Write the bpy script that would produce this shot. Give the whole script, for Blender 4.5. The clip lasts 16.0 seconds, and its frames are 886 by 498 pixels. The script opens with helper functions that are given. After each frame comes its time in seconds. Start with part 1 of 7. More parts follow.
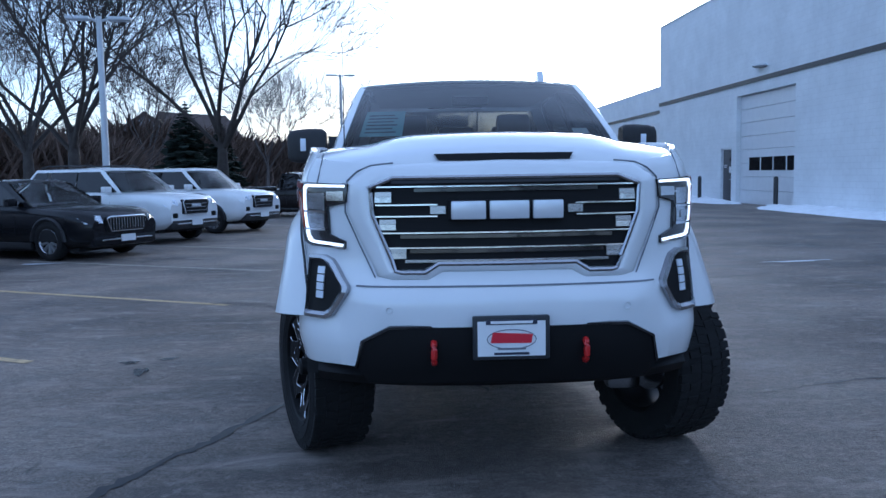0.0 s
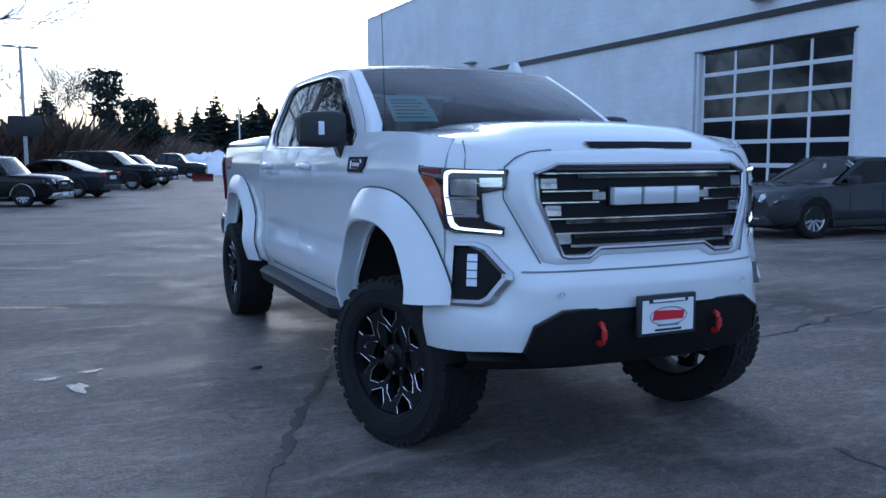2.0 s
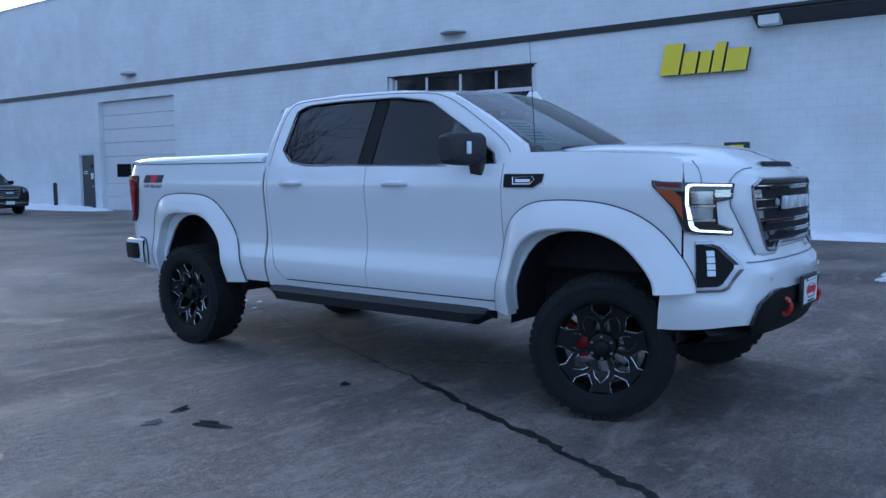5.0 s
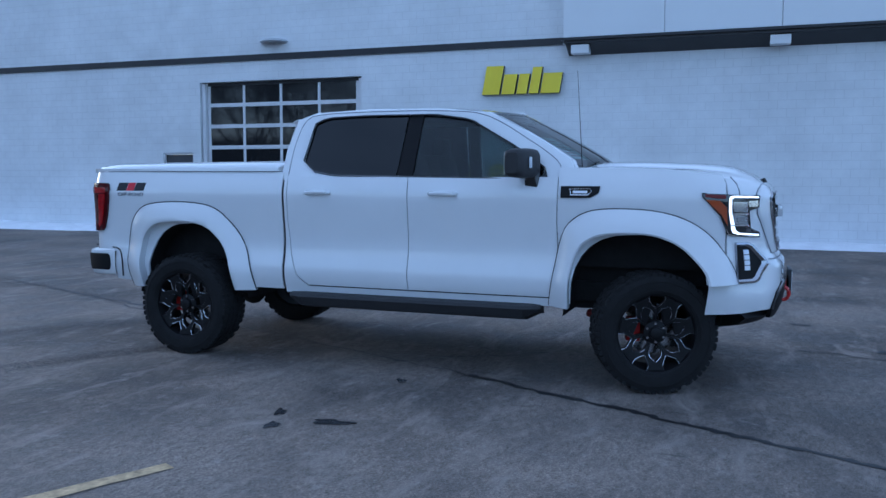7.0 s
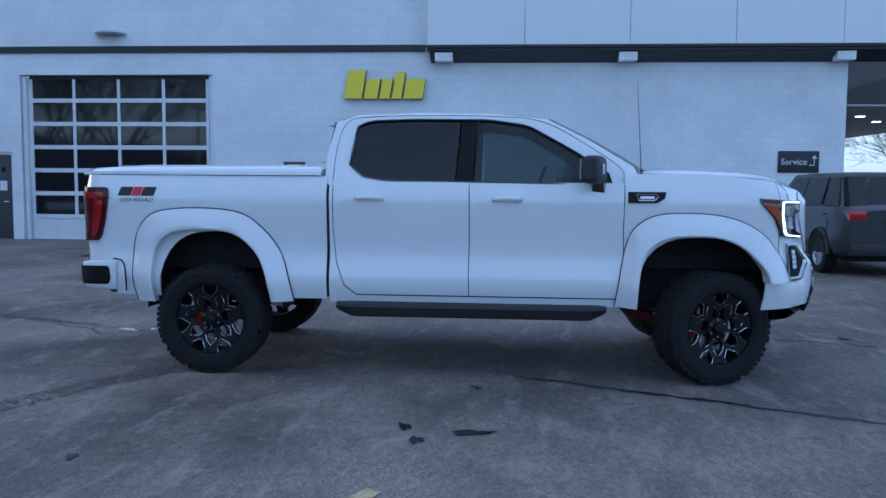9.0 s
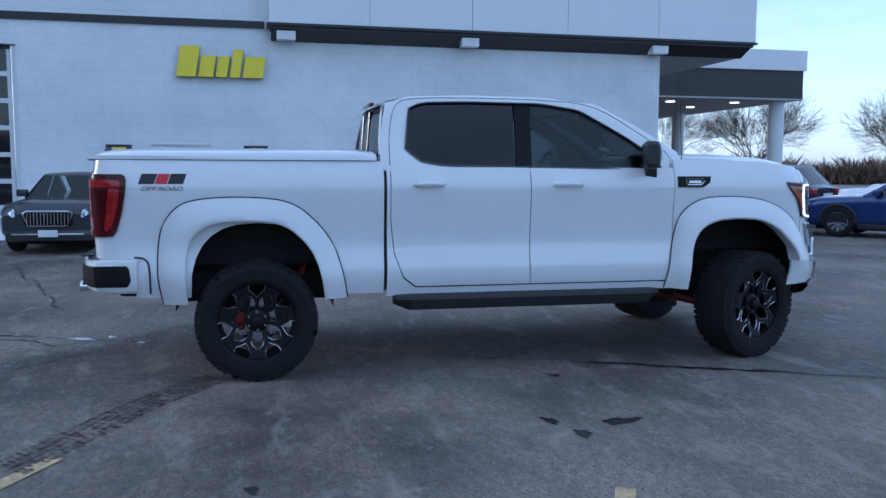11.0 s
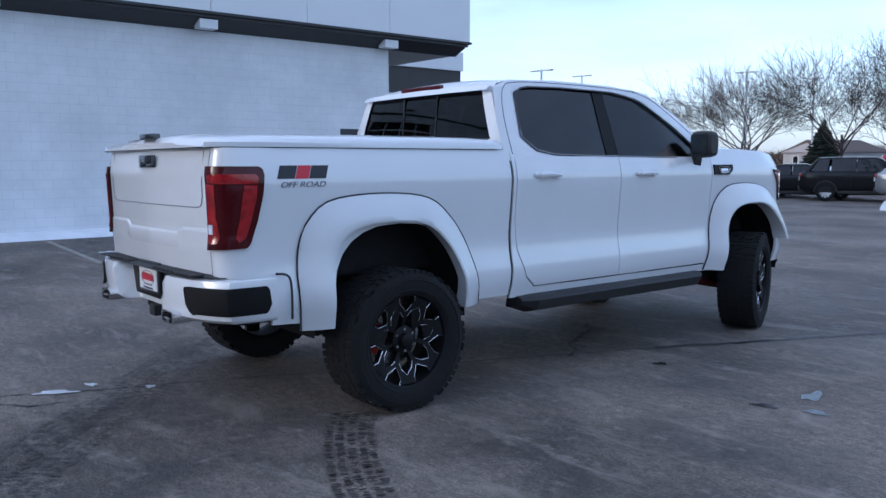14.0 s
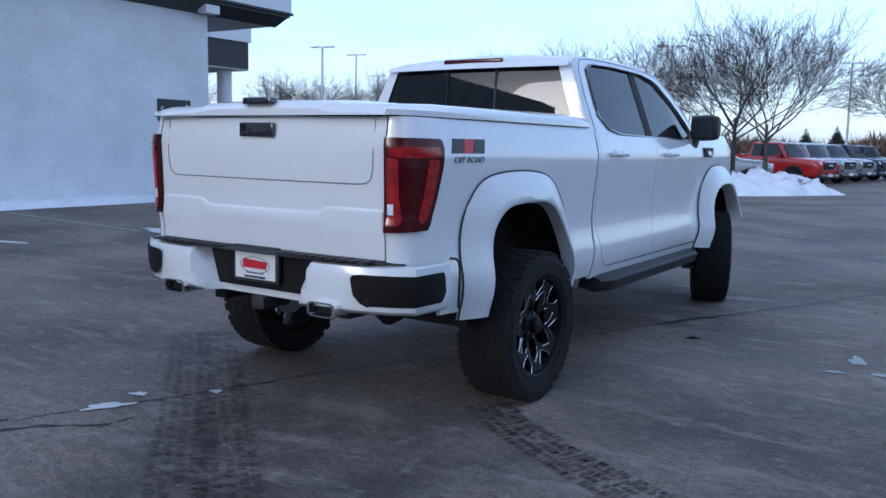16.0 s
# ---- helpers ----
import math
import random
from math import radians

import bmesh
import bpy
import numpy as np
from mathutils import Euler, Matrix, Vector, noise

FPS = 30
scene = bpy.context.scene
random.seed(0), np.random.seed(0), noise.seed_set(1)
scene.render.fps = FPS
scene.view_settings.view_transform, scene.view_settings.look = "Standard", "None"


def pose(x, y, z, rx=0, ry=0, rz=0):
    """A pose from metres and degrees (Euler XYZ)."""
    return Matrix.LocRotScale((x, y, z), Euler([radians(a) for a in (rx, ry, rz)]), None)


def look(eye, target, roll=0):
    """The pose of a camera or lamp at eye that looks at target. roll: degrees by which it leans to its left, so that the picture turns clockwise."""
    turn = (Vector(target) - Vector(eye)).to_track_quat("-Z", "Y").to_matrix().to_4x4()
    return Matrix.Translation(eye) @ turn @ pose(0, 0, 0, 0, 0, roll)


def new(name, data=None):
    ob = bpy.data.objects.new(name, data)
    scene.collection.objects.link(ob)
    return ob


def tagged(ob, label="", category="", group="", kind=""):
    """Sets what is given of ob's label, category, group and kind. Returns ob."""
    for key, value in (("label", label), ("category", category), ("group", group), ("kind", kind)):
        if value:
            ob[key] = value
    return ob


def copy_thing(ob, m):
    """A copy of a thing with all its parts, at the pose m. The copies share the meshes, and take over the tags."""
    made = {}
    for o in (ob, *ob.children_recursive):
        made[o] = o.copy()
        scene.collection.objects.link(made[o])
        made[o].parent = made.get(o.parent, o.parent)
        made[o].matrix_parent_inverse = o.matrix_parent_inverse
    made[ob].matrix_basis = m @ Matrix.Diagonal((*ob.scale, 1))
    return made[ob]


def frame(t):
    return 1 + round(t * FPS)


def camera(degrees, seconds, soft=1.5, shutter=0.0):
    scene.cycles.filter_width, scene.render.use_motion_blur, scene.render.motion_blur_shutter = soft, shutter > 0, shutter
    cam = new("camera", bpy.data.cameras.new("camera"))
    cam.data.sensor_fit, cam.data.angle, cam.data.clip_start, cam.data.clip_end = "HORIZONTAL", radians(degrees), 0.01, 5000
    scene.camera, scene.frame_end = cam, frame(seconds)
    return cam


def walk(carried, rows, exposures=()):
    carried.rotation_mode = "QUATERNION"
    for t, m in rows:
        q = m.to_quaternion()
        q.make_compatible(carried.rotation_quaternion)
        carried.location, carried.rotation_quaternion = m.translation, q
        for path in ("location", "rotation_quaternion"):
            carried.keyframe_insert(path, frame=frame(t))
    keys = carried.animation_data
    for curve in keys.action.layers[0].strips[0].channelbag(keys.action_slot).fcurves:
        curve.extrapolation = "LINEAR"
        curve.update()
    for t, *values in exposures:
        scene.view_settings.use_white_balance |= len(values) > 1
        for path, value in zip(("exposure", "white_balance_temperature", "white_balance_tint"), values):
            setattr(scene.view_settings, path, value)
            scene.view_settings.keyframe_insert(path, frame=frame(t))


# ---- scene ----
cam = camera(56.3, 16.0)
METRES, EYE, TILT, LEAN, TURN = 18.293, 1.445, 0.0, 0.0, -3.1
ROWS = [
    (0.0, 0.0, 0.0, 0.0, -0.08, -5.19, 0.91),
    (0.5, -0.0258, 0.0007, -0.0005, -5.56, -5.37, 1.0),
    (1.0, -0.0537, 0.0046, -0.0001, -11.29, -5.76, 1.1),
    (1.5, -0.0831, 0.0139, 0.0005, -16.68, -6.1, 0.6),
    (2.0, -0.1137, 0.0225, 0.0009, -22.3, -6.28, 0.25),
    (2.5, -0.1417, 0.034, 0.0012, -27.94, -6.14, 0.87),
    (3.0, -0.1727, 0.0429, 0.0014, -32.73, -5.96, 0.72),
    (3.5, -0.1999, 0.057, 0.0012, -37.74, -5.91, 0.34),
    (4.0, -0.2272, 0.0711, 0.0016, -42.57, -5.77, 0.35),
    (4.5, -0.2526, 0.0883, 0.002, -46.25, -5.54, 0.47),
    (7.0, -0.3661, 0.1933, 0.0033, -67.57, -4.71, -0.18),
    (7.5, -0.3821, 0.2204, 0.0031, -71.54, -4.52, -0.37),
    (8.0, -0.3925, 0.249, 0.0029, -75.25, -4.38, -0.4),
    (10.5, -0.3879, 0.4053, 0.0037, -95.26, -5.0, -0.34),
    (11.0, -0.3788, 0.4374, 0.0033, -99.73, -5.38, -0.2),
    (11.5, -0.3661, 0.4678, 0.0022, -104.04, -5.53, 0.02),
    (12.0, -0.3498, 0.4976, 0.0022, -108.51, -5.35, -0.25),
    (12.5, -0.3324, 0.5263, 0.0016, -113.18, -5.05, -0.59),
    (13.0, -0.3132, 0.5528, 0.0014, -117.74, -5.18, -0.74),
    (13.5, -0.2955, 0.5806, 0.0015, -122.49, -5.64, -0.34),
    (14.0, -0.2742, 0.6045, 0.002, -126.63, -5.83, 0.26),
    (14.5, -0.2531, 0.628, 0.0017, -131.41, -5.92, -0.01),
    (15.0, -0.2298, 0.647, 0.001, -136.11, -6.07, -0.24),
    (15.5, -0.2057, 0.6654, 0.001, -140.36, -6.48, -0.53),
    (16.0, -0.1777, 0.6778, 0.0001, -143.88, -7.15, -1.12),
]
walk(cam, [(t, pose(0, 0, EYE, TILT, LEAN, TURN) @ pose(METRES * x, METRES * y, METRES * z, 90 + pitch, roll, yaw)) for t, x, y, z, yaw, pitch, roll in ROWS],
     exposures=[(0.0, 0.0, 4650, 11), (4.0, 0.0, 4700, 11), (8.0, 0.03, 4620, 9), (12.0, 0.13, 5000, 11), (14.0, 0.15, 5200, 14), (16.0, 0.04, 5060, 13)])

# ---- sky, sun ----
SUN_AZ, SUN_EL = 19.0, 12.0          # degrees from +y towards +x, and above the horizon
world = bpy.data.worlds.new("winter_sky")
scene.world = world
world.use_nodes = True
wn = world.node_tree
sky = wn.nodes.new("ShaderNodeTexSky")
sky.sky_type, sky.sun_disc = "NISHITA", False
sky.sun_elevation, sky.sun_rotation = radians(SUN_EL), radians(SUN_AZ)
sky.air_density, sky.dust_density, sky.ozone_density = 1.0, 1.6, 2.0
tc = wn.nodes.new("ShaderNodeTexCoord")
mp = wn.nodes.new("ShaderNodeMapping")
mp.inputs["Scale"].default_value = (1.0, 1.0, 4.5)
cl = wn.nodes.new("ShaderNodeTexNoise")
cl.inputs["Scale"].default_value, cl.inputs["Detail"].default_value, cl.inputs["Roughness"].default_value = 1.7, 8, 0.58
cr = wn.nodes.new("ShaderNodeValToRGB")
cr.color_ramp.elements[0].position, cr.color_ramp.elements[0].color = 0.34, (0.52, 0.52, 0.52, 1)
cr.color_ramp.elements[1].position, cr.color_ramp.elements[1].color = 0.60, (0.92, 0.92, 0.92, 1)
veil = wn.nodes.new("ShaderNodeMixRGB")     # cloud: the sky's own light and a grey veil added
veil.blend_type = "ADD"
veil.inputs["Fac"].default_value, veil.inputs["Color2"].default_value = 1.0, (4.2, 4.35, 4.6, 1)
wn.links.new(sky.outputs["Color"], veil.inputs["Color1"])
mixc = wn.nodes.new("ShaderNodeMixRGB")
wn.links.new(veil.outputs["Color"], mixc.inputs["Color2"])
bg = wn.nodes["Background"]
bg.inputs["Strength"].default_value = 0.15
wn.links.new(tc.outputs["Generated"], mp.inputs["Vector"])
wn.links.new(mp.outputs["Vector"], cl.inputs["Vector"])
wn.links.new(cl.outputs["Fac"], cr.inputs["Fac"])
wn.links.new(cr.outputs["Color"], mixc.inputs["Fac"])
wn.links.new(sky.outputs["Color"], mixc.inputs["Color1"])
wn.links.new(mixc.outputs["Color"], bg.inputs["Color"])
sun = new("sun", bpy.data.lights.new("sun", "SUN"))
sun.data.energy, sun.data.angle, sun.data.color = 0.55, radians(16), (1.0, 0.86, 0.70)
_az, _el = radians(SUN_AZ), radians(SUN_EL)
_dir = Vector((math.sin(_az) * math.cos(_el), math.cos(_az) * math.cos(_el), math.sin(_el)))
sun.matrix_world = look(_dir * 100, (0, 0, 0))

# ---- materials ----
def material(name, color, rough=0.5, metal=0.0, coat=0.0, vary=0.0, scale=6.0, bump=0.0, bscale=40.0, emit=None, power=0.0, trans=0.0, ior=1.45, island=0.0, spec=0.5, coords="Object"):
    """A procedural surface: colour varied at two scales, fine relief, gloss."""
    m = bpy.data.materials.new(name)
    m.use_nodes = True
    nt = m.node_tree
    b = nt.nodes["Principled BSDF"]
    b.inputs["Base Color"].default_value = (*color, 1)
    b.inputs["Roughness"].default_value = rough
    b.inputs["Metallic"].default_value = metal
    b.inputs["Coat Weight"].default_value = coat
    b.inputs["Coat Roughness"].default_value = 0.04
    b.inputs["IOR"].default_value = ior
    b.inputs["Specular IOR Level"].default_value = spec
    b.inputs["Transmission Weight"].default_value = trans
    if emit:
        b.inputs["Emission Color"].default_value = (*emit, 1)
        b.inputs["Emission Strength"].default_value = power
    if vary or bump or island:
        co = nt.nodes.new("ShaderNodeTexCoord")
    if vary or island:
        n1 = nt.nodes.new("ShaderNodeTexNoise")
        n1.inputs["Scale"].default_value, n1.inputs["Detail"].default_value, n1.inputs["Roughness"].default_value = scale, 8, 0.65
        nt.links.new(co.outputs[coords], n1.inputs["Vector"])
        mr = nt.nodes.new("ShaderNodeMapRange")
        mr.inputs["From Min"].default_value, mr.inputs["From Max"].default_value = 0.3, 0.7
        mr.inputs["To Min"].default_value, mr.inputs["To Max"].default_value = 1 - vary, 1 + vary
        nt.links.new(n1.outputs["Fac"], mr.inputs["Value"])
        val = mr.outputs["Result"]
        if island:
            ge = nt.nodes.new("ShaderNodeNewGeometry")
            m2 = nt.nodes.new("ShaderNodeMapRange")
            m2.inputs["To Min"].default_value, m2.inputs["To Max"].default_value = 1 - island, 1 + island
            nt.links.new(ge.outputs["Random Per Island"], m2.inputs["Value"])
            mu = nt.nodes.new("ShaderNodeMath")
            mu.operation = "MULTIPLY"
            nt.links.new(val, mu.inputs[0])
            nt.links.new(m2.outputs["Result"], mu.inputs[1])
            val = mu.outputs[0]
        mx = nt.nodes.new("ShaderNodeVectorMath")
        mx.operation = "SCALE"
        mx.inputs[0].default_value = color
        nt.links.new(val, mx.inputs["Scale"])
        nt.links.new(mx.outputs["Vector"], b.inputs["Base Color"])
    if bump:
        n2 = nt.nodes.new("ShaderNodeTexNoise")
        n2.inputs["Scale"].default_value, n2.inputs["Detail"].default_value = bscale, 5
        nt.links.new(co.outputs[coords], n2.inputs["Vector"])
        bp = nt.nodes.new("ShaderNodeBump")
        bp.inputs["Strength"].default_value, bp.inputs["Distance"].default_value = bump, 0.02
        nt.links.new(n2.outputs["Fac"], bp.inputs["Height"])
        nt.links.new(bp.outputs["Normal"], b.inputs["Normal"])
    return m


def asphalt():
    """Old parking-lot asphalt: aggregate, large pale salt and ice films, darker damp patches."""
    m = bpy.data.materials.new("asphalt")
    m.use_nodes = True
    nt, L = m.node_tree, m.node_tree.links
    b = nt.nodes["Principled BSDF"]
    co = nt.nodes.new("ShaderNodeTexCoord")

    def nz(scale, detail=6, rough=0.6, stretch=None, dist=0.0):
        n = nt.nodes.new("ShaderNodeTexNoise")
        n.inputs["Scale"].default_value, n.inputs["Detail"].default_value = scale, detail
        n.inputs["Roughness"].default_value, n.inputs["Distortion"].default_value = rough, dist
        src = co.outputs["Object"]
        if stretch:
            mp = nt.nodes.new("ShaderNodeMapping")
            mp.inputs["Scale"].default_value, mp.inputs["Rotation"].default_value = stretch, (0, 0, 0.35)
            L.new(src, mp.inputs["Vector"])
            src = mp.outputs["Vector"]
        L.new(src, n.inputs["Vector"])
        return n.outputs["Fac"]

    def ramp(fac, a, c0, z, c1):
        r = nt.nodes.new("ShaderNodeValToRGB")
        r.color_ramp.elements[0].position, r.color_ramp.elements[0].color = a, (*c0, 1)
        r.color_ramp.elements[1].position, r.color_ramp.elements[1].color = z, (*c1, 1)
        L.new(fac, r.inputs["Fac"])
        return r.outputs["Color"]

    def mix(mode, f, a, c):
        x = nt.nodes.new("ShaderNodeMixRGB")
        x.blend_type = mode
        for k, v in ((0, f), (1, a), (2, c)):
            if isinstance(v, (int, float)):
                x.inputs[k].default_value = v
            elif isinstance(v, tuple):
                x.inputs[k].default_value = (*v, 1)
            else:
                L.new(v, x.inputs[k])
        return x.outputs[0]

    big = ramp(nz(0.55, 9, 0.68), 0.38, (0.066, 0.058, 0.052), 0.62, (0.235, 0.202, 0.174))
    grain = ramp(nz(60, 4, 0.8), 0.30, (0.40, 0.40, 0.40), 0.70, (1.7, 1.7, 1.7))
    base = mix("MULTIPLY", 1.0, big, grain)
    base = mix("MULTIPLY", 1.0, base, ramp(nz(13, 9, 0.82, (1.0, 1.5, 1.0)), 0.34, (0.52, 0.51, 0.50), 0.66, (1.42, 1.40, 1.38)))
    salt = ramp(nz(1.3, 10, 0.72, (1.0, 2.6, 1.0), 0.5), 0.52, (0, 0, 0), 0.72, (1, 1, 1))
    base = mix("MIX", salt, base, (0.31, 0.27, 0.235))
    frost = ramp(nz(7.0, 8, 0.75), 0.56, (0, 0, 0), 0.74, (0.85, 0.85, 0.85))
    base = mix("MIX", frost, base, (0.36, 0.33, 0.30))
    dark = ramp(nz(2.1, 9, 0.7, (1.6, 0.8, 1.0)), 0.62, (0, 0, 0), 0.72, (0.75, 0.75, 0.75))
    base = mix("MIX", dark, base, (0.040, 0.037, 0.035))
    scuff = ramp(nz(3.2, 10, 0.8, (0.5, 3.0, 1.0), 1.2), 0.57, (0, 0, 0), 0.70, (0.7, 0.7, 0.7))
    base = mix("MIX", scuff, base, (0.27, 0.235, 0.205))
    grit = ramp(nz(120, 2, 0.5), 0.66, (0, 0, 0), 0.72, (0.6, 0.6, 0.6))
    base = mix("MIX", grit, base, (0.42, 0.39, 0.36))
    L.new(base, b.inputs["Base Color"])
    b.inputs["Specular IOR Level"].default_value = 0.4
    L.new(ramp(nz(1.1, 8, 0.7), 0.38, (0.52, 0.52, 0.52), 0.62, (0.90, 0.90, 0.90)), b.inputs["Roughness"])
    bp = nt.nodes.new("ShaderNodeBump")
    bp.inputs["Strength"].default_value, bp.inputs["Distance"].default_value = 0.8, 0.02
    L.new(nz(70, 5, 0.7), bp.inputs["Height"])
    L.new(bp.outputs["Normal"], b.inputs["Normal"])
    return m


def block_wall():
    """White-painted concrete block: faint courses in the relief, scuffs and grime in the paint."""
    m = material("painted_block_wall", (0.76, 0.78, 0.80), 0.65, vary=0.07, scale=0.5)
    nt, L = m.node_tree, m.node_tree.links
    b = nt.nodes["Principled BSDF"]
    co = nt.nodes.new("ShaderNodeTexCoord")
    sx = nt.nodes.new("ShaderNodeSeparateXYZ")
    cx = nt.nodes.new("ShaderNodeCombineXYZ")
    L.new(co.outputs["Object"], sx.inputs[0])
    L.new(sx.outputs["Y"], cx.inputs["X"])
    L.new(sx.outputs["Z"], cx.inputs["Y"])
    br = nt.nodes.new("ShaderNodeTexBrick")
    br.inputs["Scale"].default_value, br.inputs["Mortar Size"].default_value, br.inputs["Mortar Smooth"].default_value = 1.0, 0.006, 0.6
    br.inputs["Brick Width"].default_value, br.inputs["Row Height"].default_value = 0.40, 0.20
    br.inputs["Color1"].default_value = br.inputs["Color2"].default_value = (1, 1, 1, 1)
    br.inputs["Mortar"].default_value = (0, 0, 0, 1)
    L.new(cx.outputs[0], br.inputs["Vector"])
    nz = nt.nodes.new("ShaderNodeTexNoise")
    nz.inputs["Scale"].default_value, nz.inputs["Detail"].default_value = 14, 6
    L.new(co.outputs["Object"], nz.inputs["Vector"])
    ad = nt.nodes.new("ShaderNodeMath")
    ad.operation = "MULTIPLY_ADD"
    ad.inputs[1].default_value = 0.8
    L.new(nz.outputs["Fac"], ad.inputs[0])
    L.new(br.outputs["Color"], ad.inputs[2])
    bp = nt.nodes.new("ShaderNodeBump")
    bp.inputs["Strength"].default_value, bp.inputs["Distance"].default_value = 0.45, 0.012
    paint = b.inputs["Base Color"].links[0].from_socket
    tone = nt.nodes.new("ShaderNodeMapRange")
    tone.inputs["To Min"].default_value, tone.inputs["To Max"].default_value = 0.86, 1.0
    L.new(br.outputs["Color"], tone.inputs["Value"])
    st_map = nt.nodes.new("ShaderNodeMapping")
    st_map.inputs["Scale"].default_value = (1.0, 0.8, 0.9)
    L.new(co.outputs["Object"], st_map.inputs["Vector"])
    st = nt.nodes.new("ShaderNodeTexNoise")
    st.inputs["Scale"].default_value, st.inputs["Detail"].default_value, st.inputs["Roughness"].default_value = 1.1, 9, 0.7
    L.new(st_map.outputs["Vector"], st.inputs["Vector"])
    streak = nt.nodes.new("ShaderNodeMapRange")
    streak.inputs["From Min"].default_value, streak.inputs["From Max"].default_value = 0.35, 0.62
    streak.inputs["To Min"].default_value, streak.inputs["To Max"].default_value = 0.93, 1.03
    L.new(st.outputs["Fac"], streak.inputs["Value"])
    both = nt.nodes.new("ShaderNodeMath")
    both.operation = "MULTIPLY"
    L.new(tone.outputs["Result"], both.inputs[0])
    L.new(streak.outputs["Result"], both.inputs[1])
    worn = nt.nodes.new("ShaderNodeVectorMath")
    worn.operation = "SCALE"
    L.new(paint, worn.inputs[0])
    L.new(both.outputs[0], worn.inputs["Scale"])
    L.new(worn.outputs["Vector"], b.inputs["Base Color"])
    L.new(ad.outputs[0], bp.inputs["Height"])
    L.new(bp.outputs["Normal"], b.inputs["Normal"])
    return m


M = {}
M["asphalt"] = asphalt()
M["paint"] = material("white_car_paint", (0.73, 0.745, 0.765), 0.20, coat=1.0, vary=0.015, scale=3)
M["flare"] = material("white_satin_paint", (0.70, 0.715, 0.735), 0.32, coat=0.6, vary=0.02, scale=4)
M["gloss"] = material("gloss_black", (0.012, 0.012, 0.014), 0.12, coat=1.0)
M["satin"] = material("satin_black", (0.007, 0.007, 0.008), 0.55, spec=0.25, vary=0.1, scale=20)
M["grille"] = material("grille_black", (0.006, 0.006, 0.007), 0.6, spec=0.25)
M["plastic"] = material("black_plastic", (0.022, 0.022, 0.024), 0.55, vary=0.15, scale=30, bump=0.15, bscale=300)
M["under"] = material("dark_underbody", (0.012, 0.012, 0.013), 0.8, vary=0.3, scale=10)
M["darkred"] = material("dark_red_enamel", (0.13, 0.010, 0.010), 0.6)
M["puddle"] = material("wet_film", (0.020, 0.020, 0.022), 0.20, vary=0.2, scale=9)
M["track"] = material("damp_print", (0.055, 0.048, 0.044), 0.6, vary=0.4, scale=5)
M["rubber"] = material("tyre_rubber", (0.008, 0.008, 0.0085), 0.9, vary=0.3, scale=12, bump=0.3, bscale=120)
M["chrome"] = material("chrome", (0.75, 0.76, 0.78), 0.12, metal=1.0)
M["smoke"] = material("smoked_chrome", (0.42, 0.42, 0.44), 0.22, metal=1.0)
M["milled"] = material("milled_aluminium", (0.82, 0.83, 0.86), 0.22, metal=1.0)
M["emblem"] = material("emblem_silver", (0.72, 0.74, 0.78), 0.25, metal=0.35, coat=0.5)
M["tint"] = material("tinted_glass", (0.010, 0.011, 0.013), 0.03, coat=0.3, spec=0.7)
M["red"] = material("red_enamel", (0.45, 0.012, 0.012), 0.35, coat=0.6)
M["lens"] = material("red_lens", (0.24, 0.005, 0.008), 0.15, coat=0.5, vary=0.45, scale=22, emit=(1, 0.03, 0.03), power=0.02)
M["lensdark"] = material("dark_red_lens", (0.055, 0.003, 0.005), 0.12, spec=0.4)
M["amber"] = material("amber_lens", (0.32, 0.060, 0.012), 0.15, coat=1.0)
M["clear"] = material("headlight_reflector", (0.55, 0.57, 0.60), 0.12, metal=0.8, vary=0.25, scale=14)
M["led"] = material("led_strip", (0.95, 0.95, 0.95), 0.3, emit=(1.0, 0.98, 0.94), power=1.5)
M["ledoff"] = material("led_lens", (0.72, 0.76, 0.84), 0.2, coat=1.0)
M["plate"] = material("plate_white", (0.78, 0.79, 0.80), 0.4)
M["ink"] = material("ink_navy", (0.03, 0.035, 0.06), 0.5)
M["decal_red"] = material("decal_red", (0.55, 0.02, 0.04), 0.4)
M["decal_black"] = material("decal_black", (0.015, 0.015, 0.02), 0.4)
# grey of small print, panel seams and the painted bumper shadow line
M["decal_grey"] = material("decal_grey", (0.16, 0.17, 0.20), 0.4)
M["paper"] = material("pale_teal_paper", (0.42, 0.66, 0.68), 0.6, vary=0.05, scale=20)
M["seat"] = material("dark_leather", (0.05, 0.05, 0.052), 0.5, vary=0.1, scale=20, bump=0.2, bscale=200)
M["wall"] = block_wall()
M["panel"] = material("metal_panel", (0.74, 0.76, 0.78), 0.35, vary=0.02, scale=0.6)
M["fasciadark"] = material("bronze_fascia", (0.045, 0.043, 0.043), 0.55, vary=0.08, scale=2)
M["trim"] = material("dark_trim", (0.030, 0.030, 0.033), 0.5, vary=0.1, scale=3)
M["soffit"] = material("soffit", (0.42, 0.42, 0.42), 0.6, vary=0.05, scale=2)
M["steel"] = material("grey_steel_door", (0.06, 0.06, 0.065), 0.45, vary=0.1, scale=4)
M["doorframe"] = material("white_door_frame", (0.70, 0.71, 0.73), 0.45, vary=0.04, scale=3)
M["winglass"] = material("window_glass", (0.015, 0.016, 0.018), 0.04, spec=0.8)
M["snow"] = material("snow", (0.84, 0.86, 0.90), 0.75, vary=0.08, scale=2.5, bump=0.8, bscale=9)
M["ice"] = material("trodden_ice", (0.62, 0.64, 0.67), 0.4, vary=0.15, scale=9, bump=0.4, bscale=30)
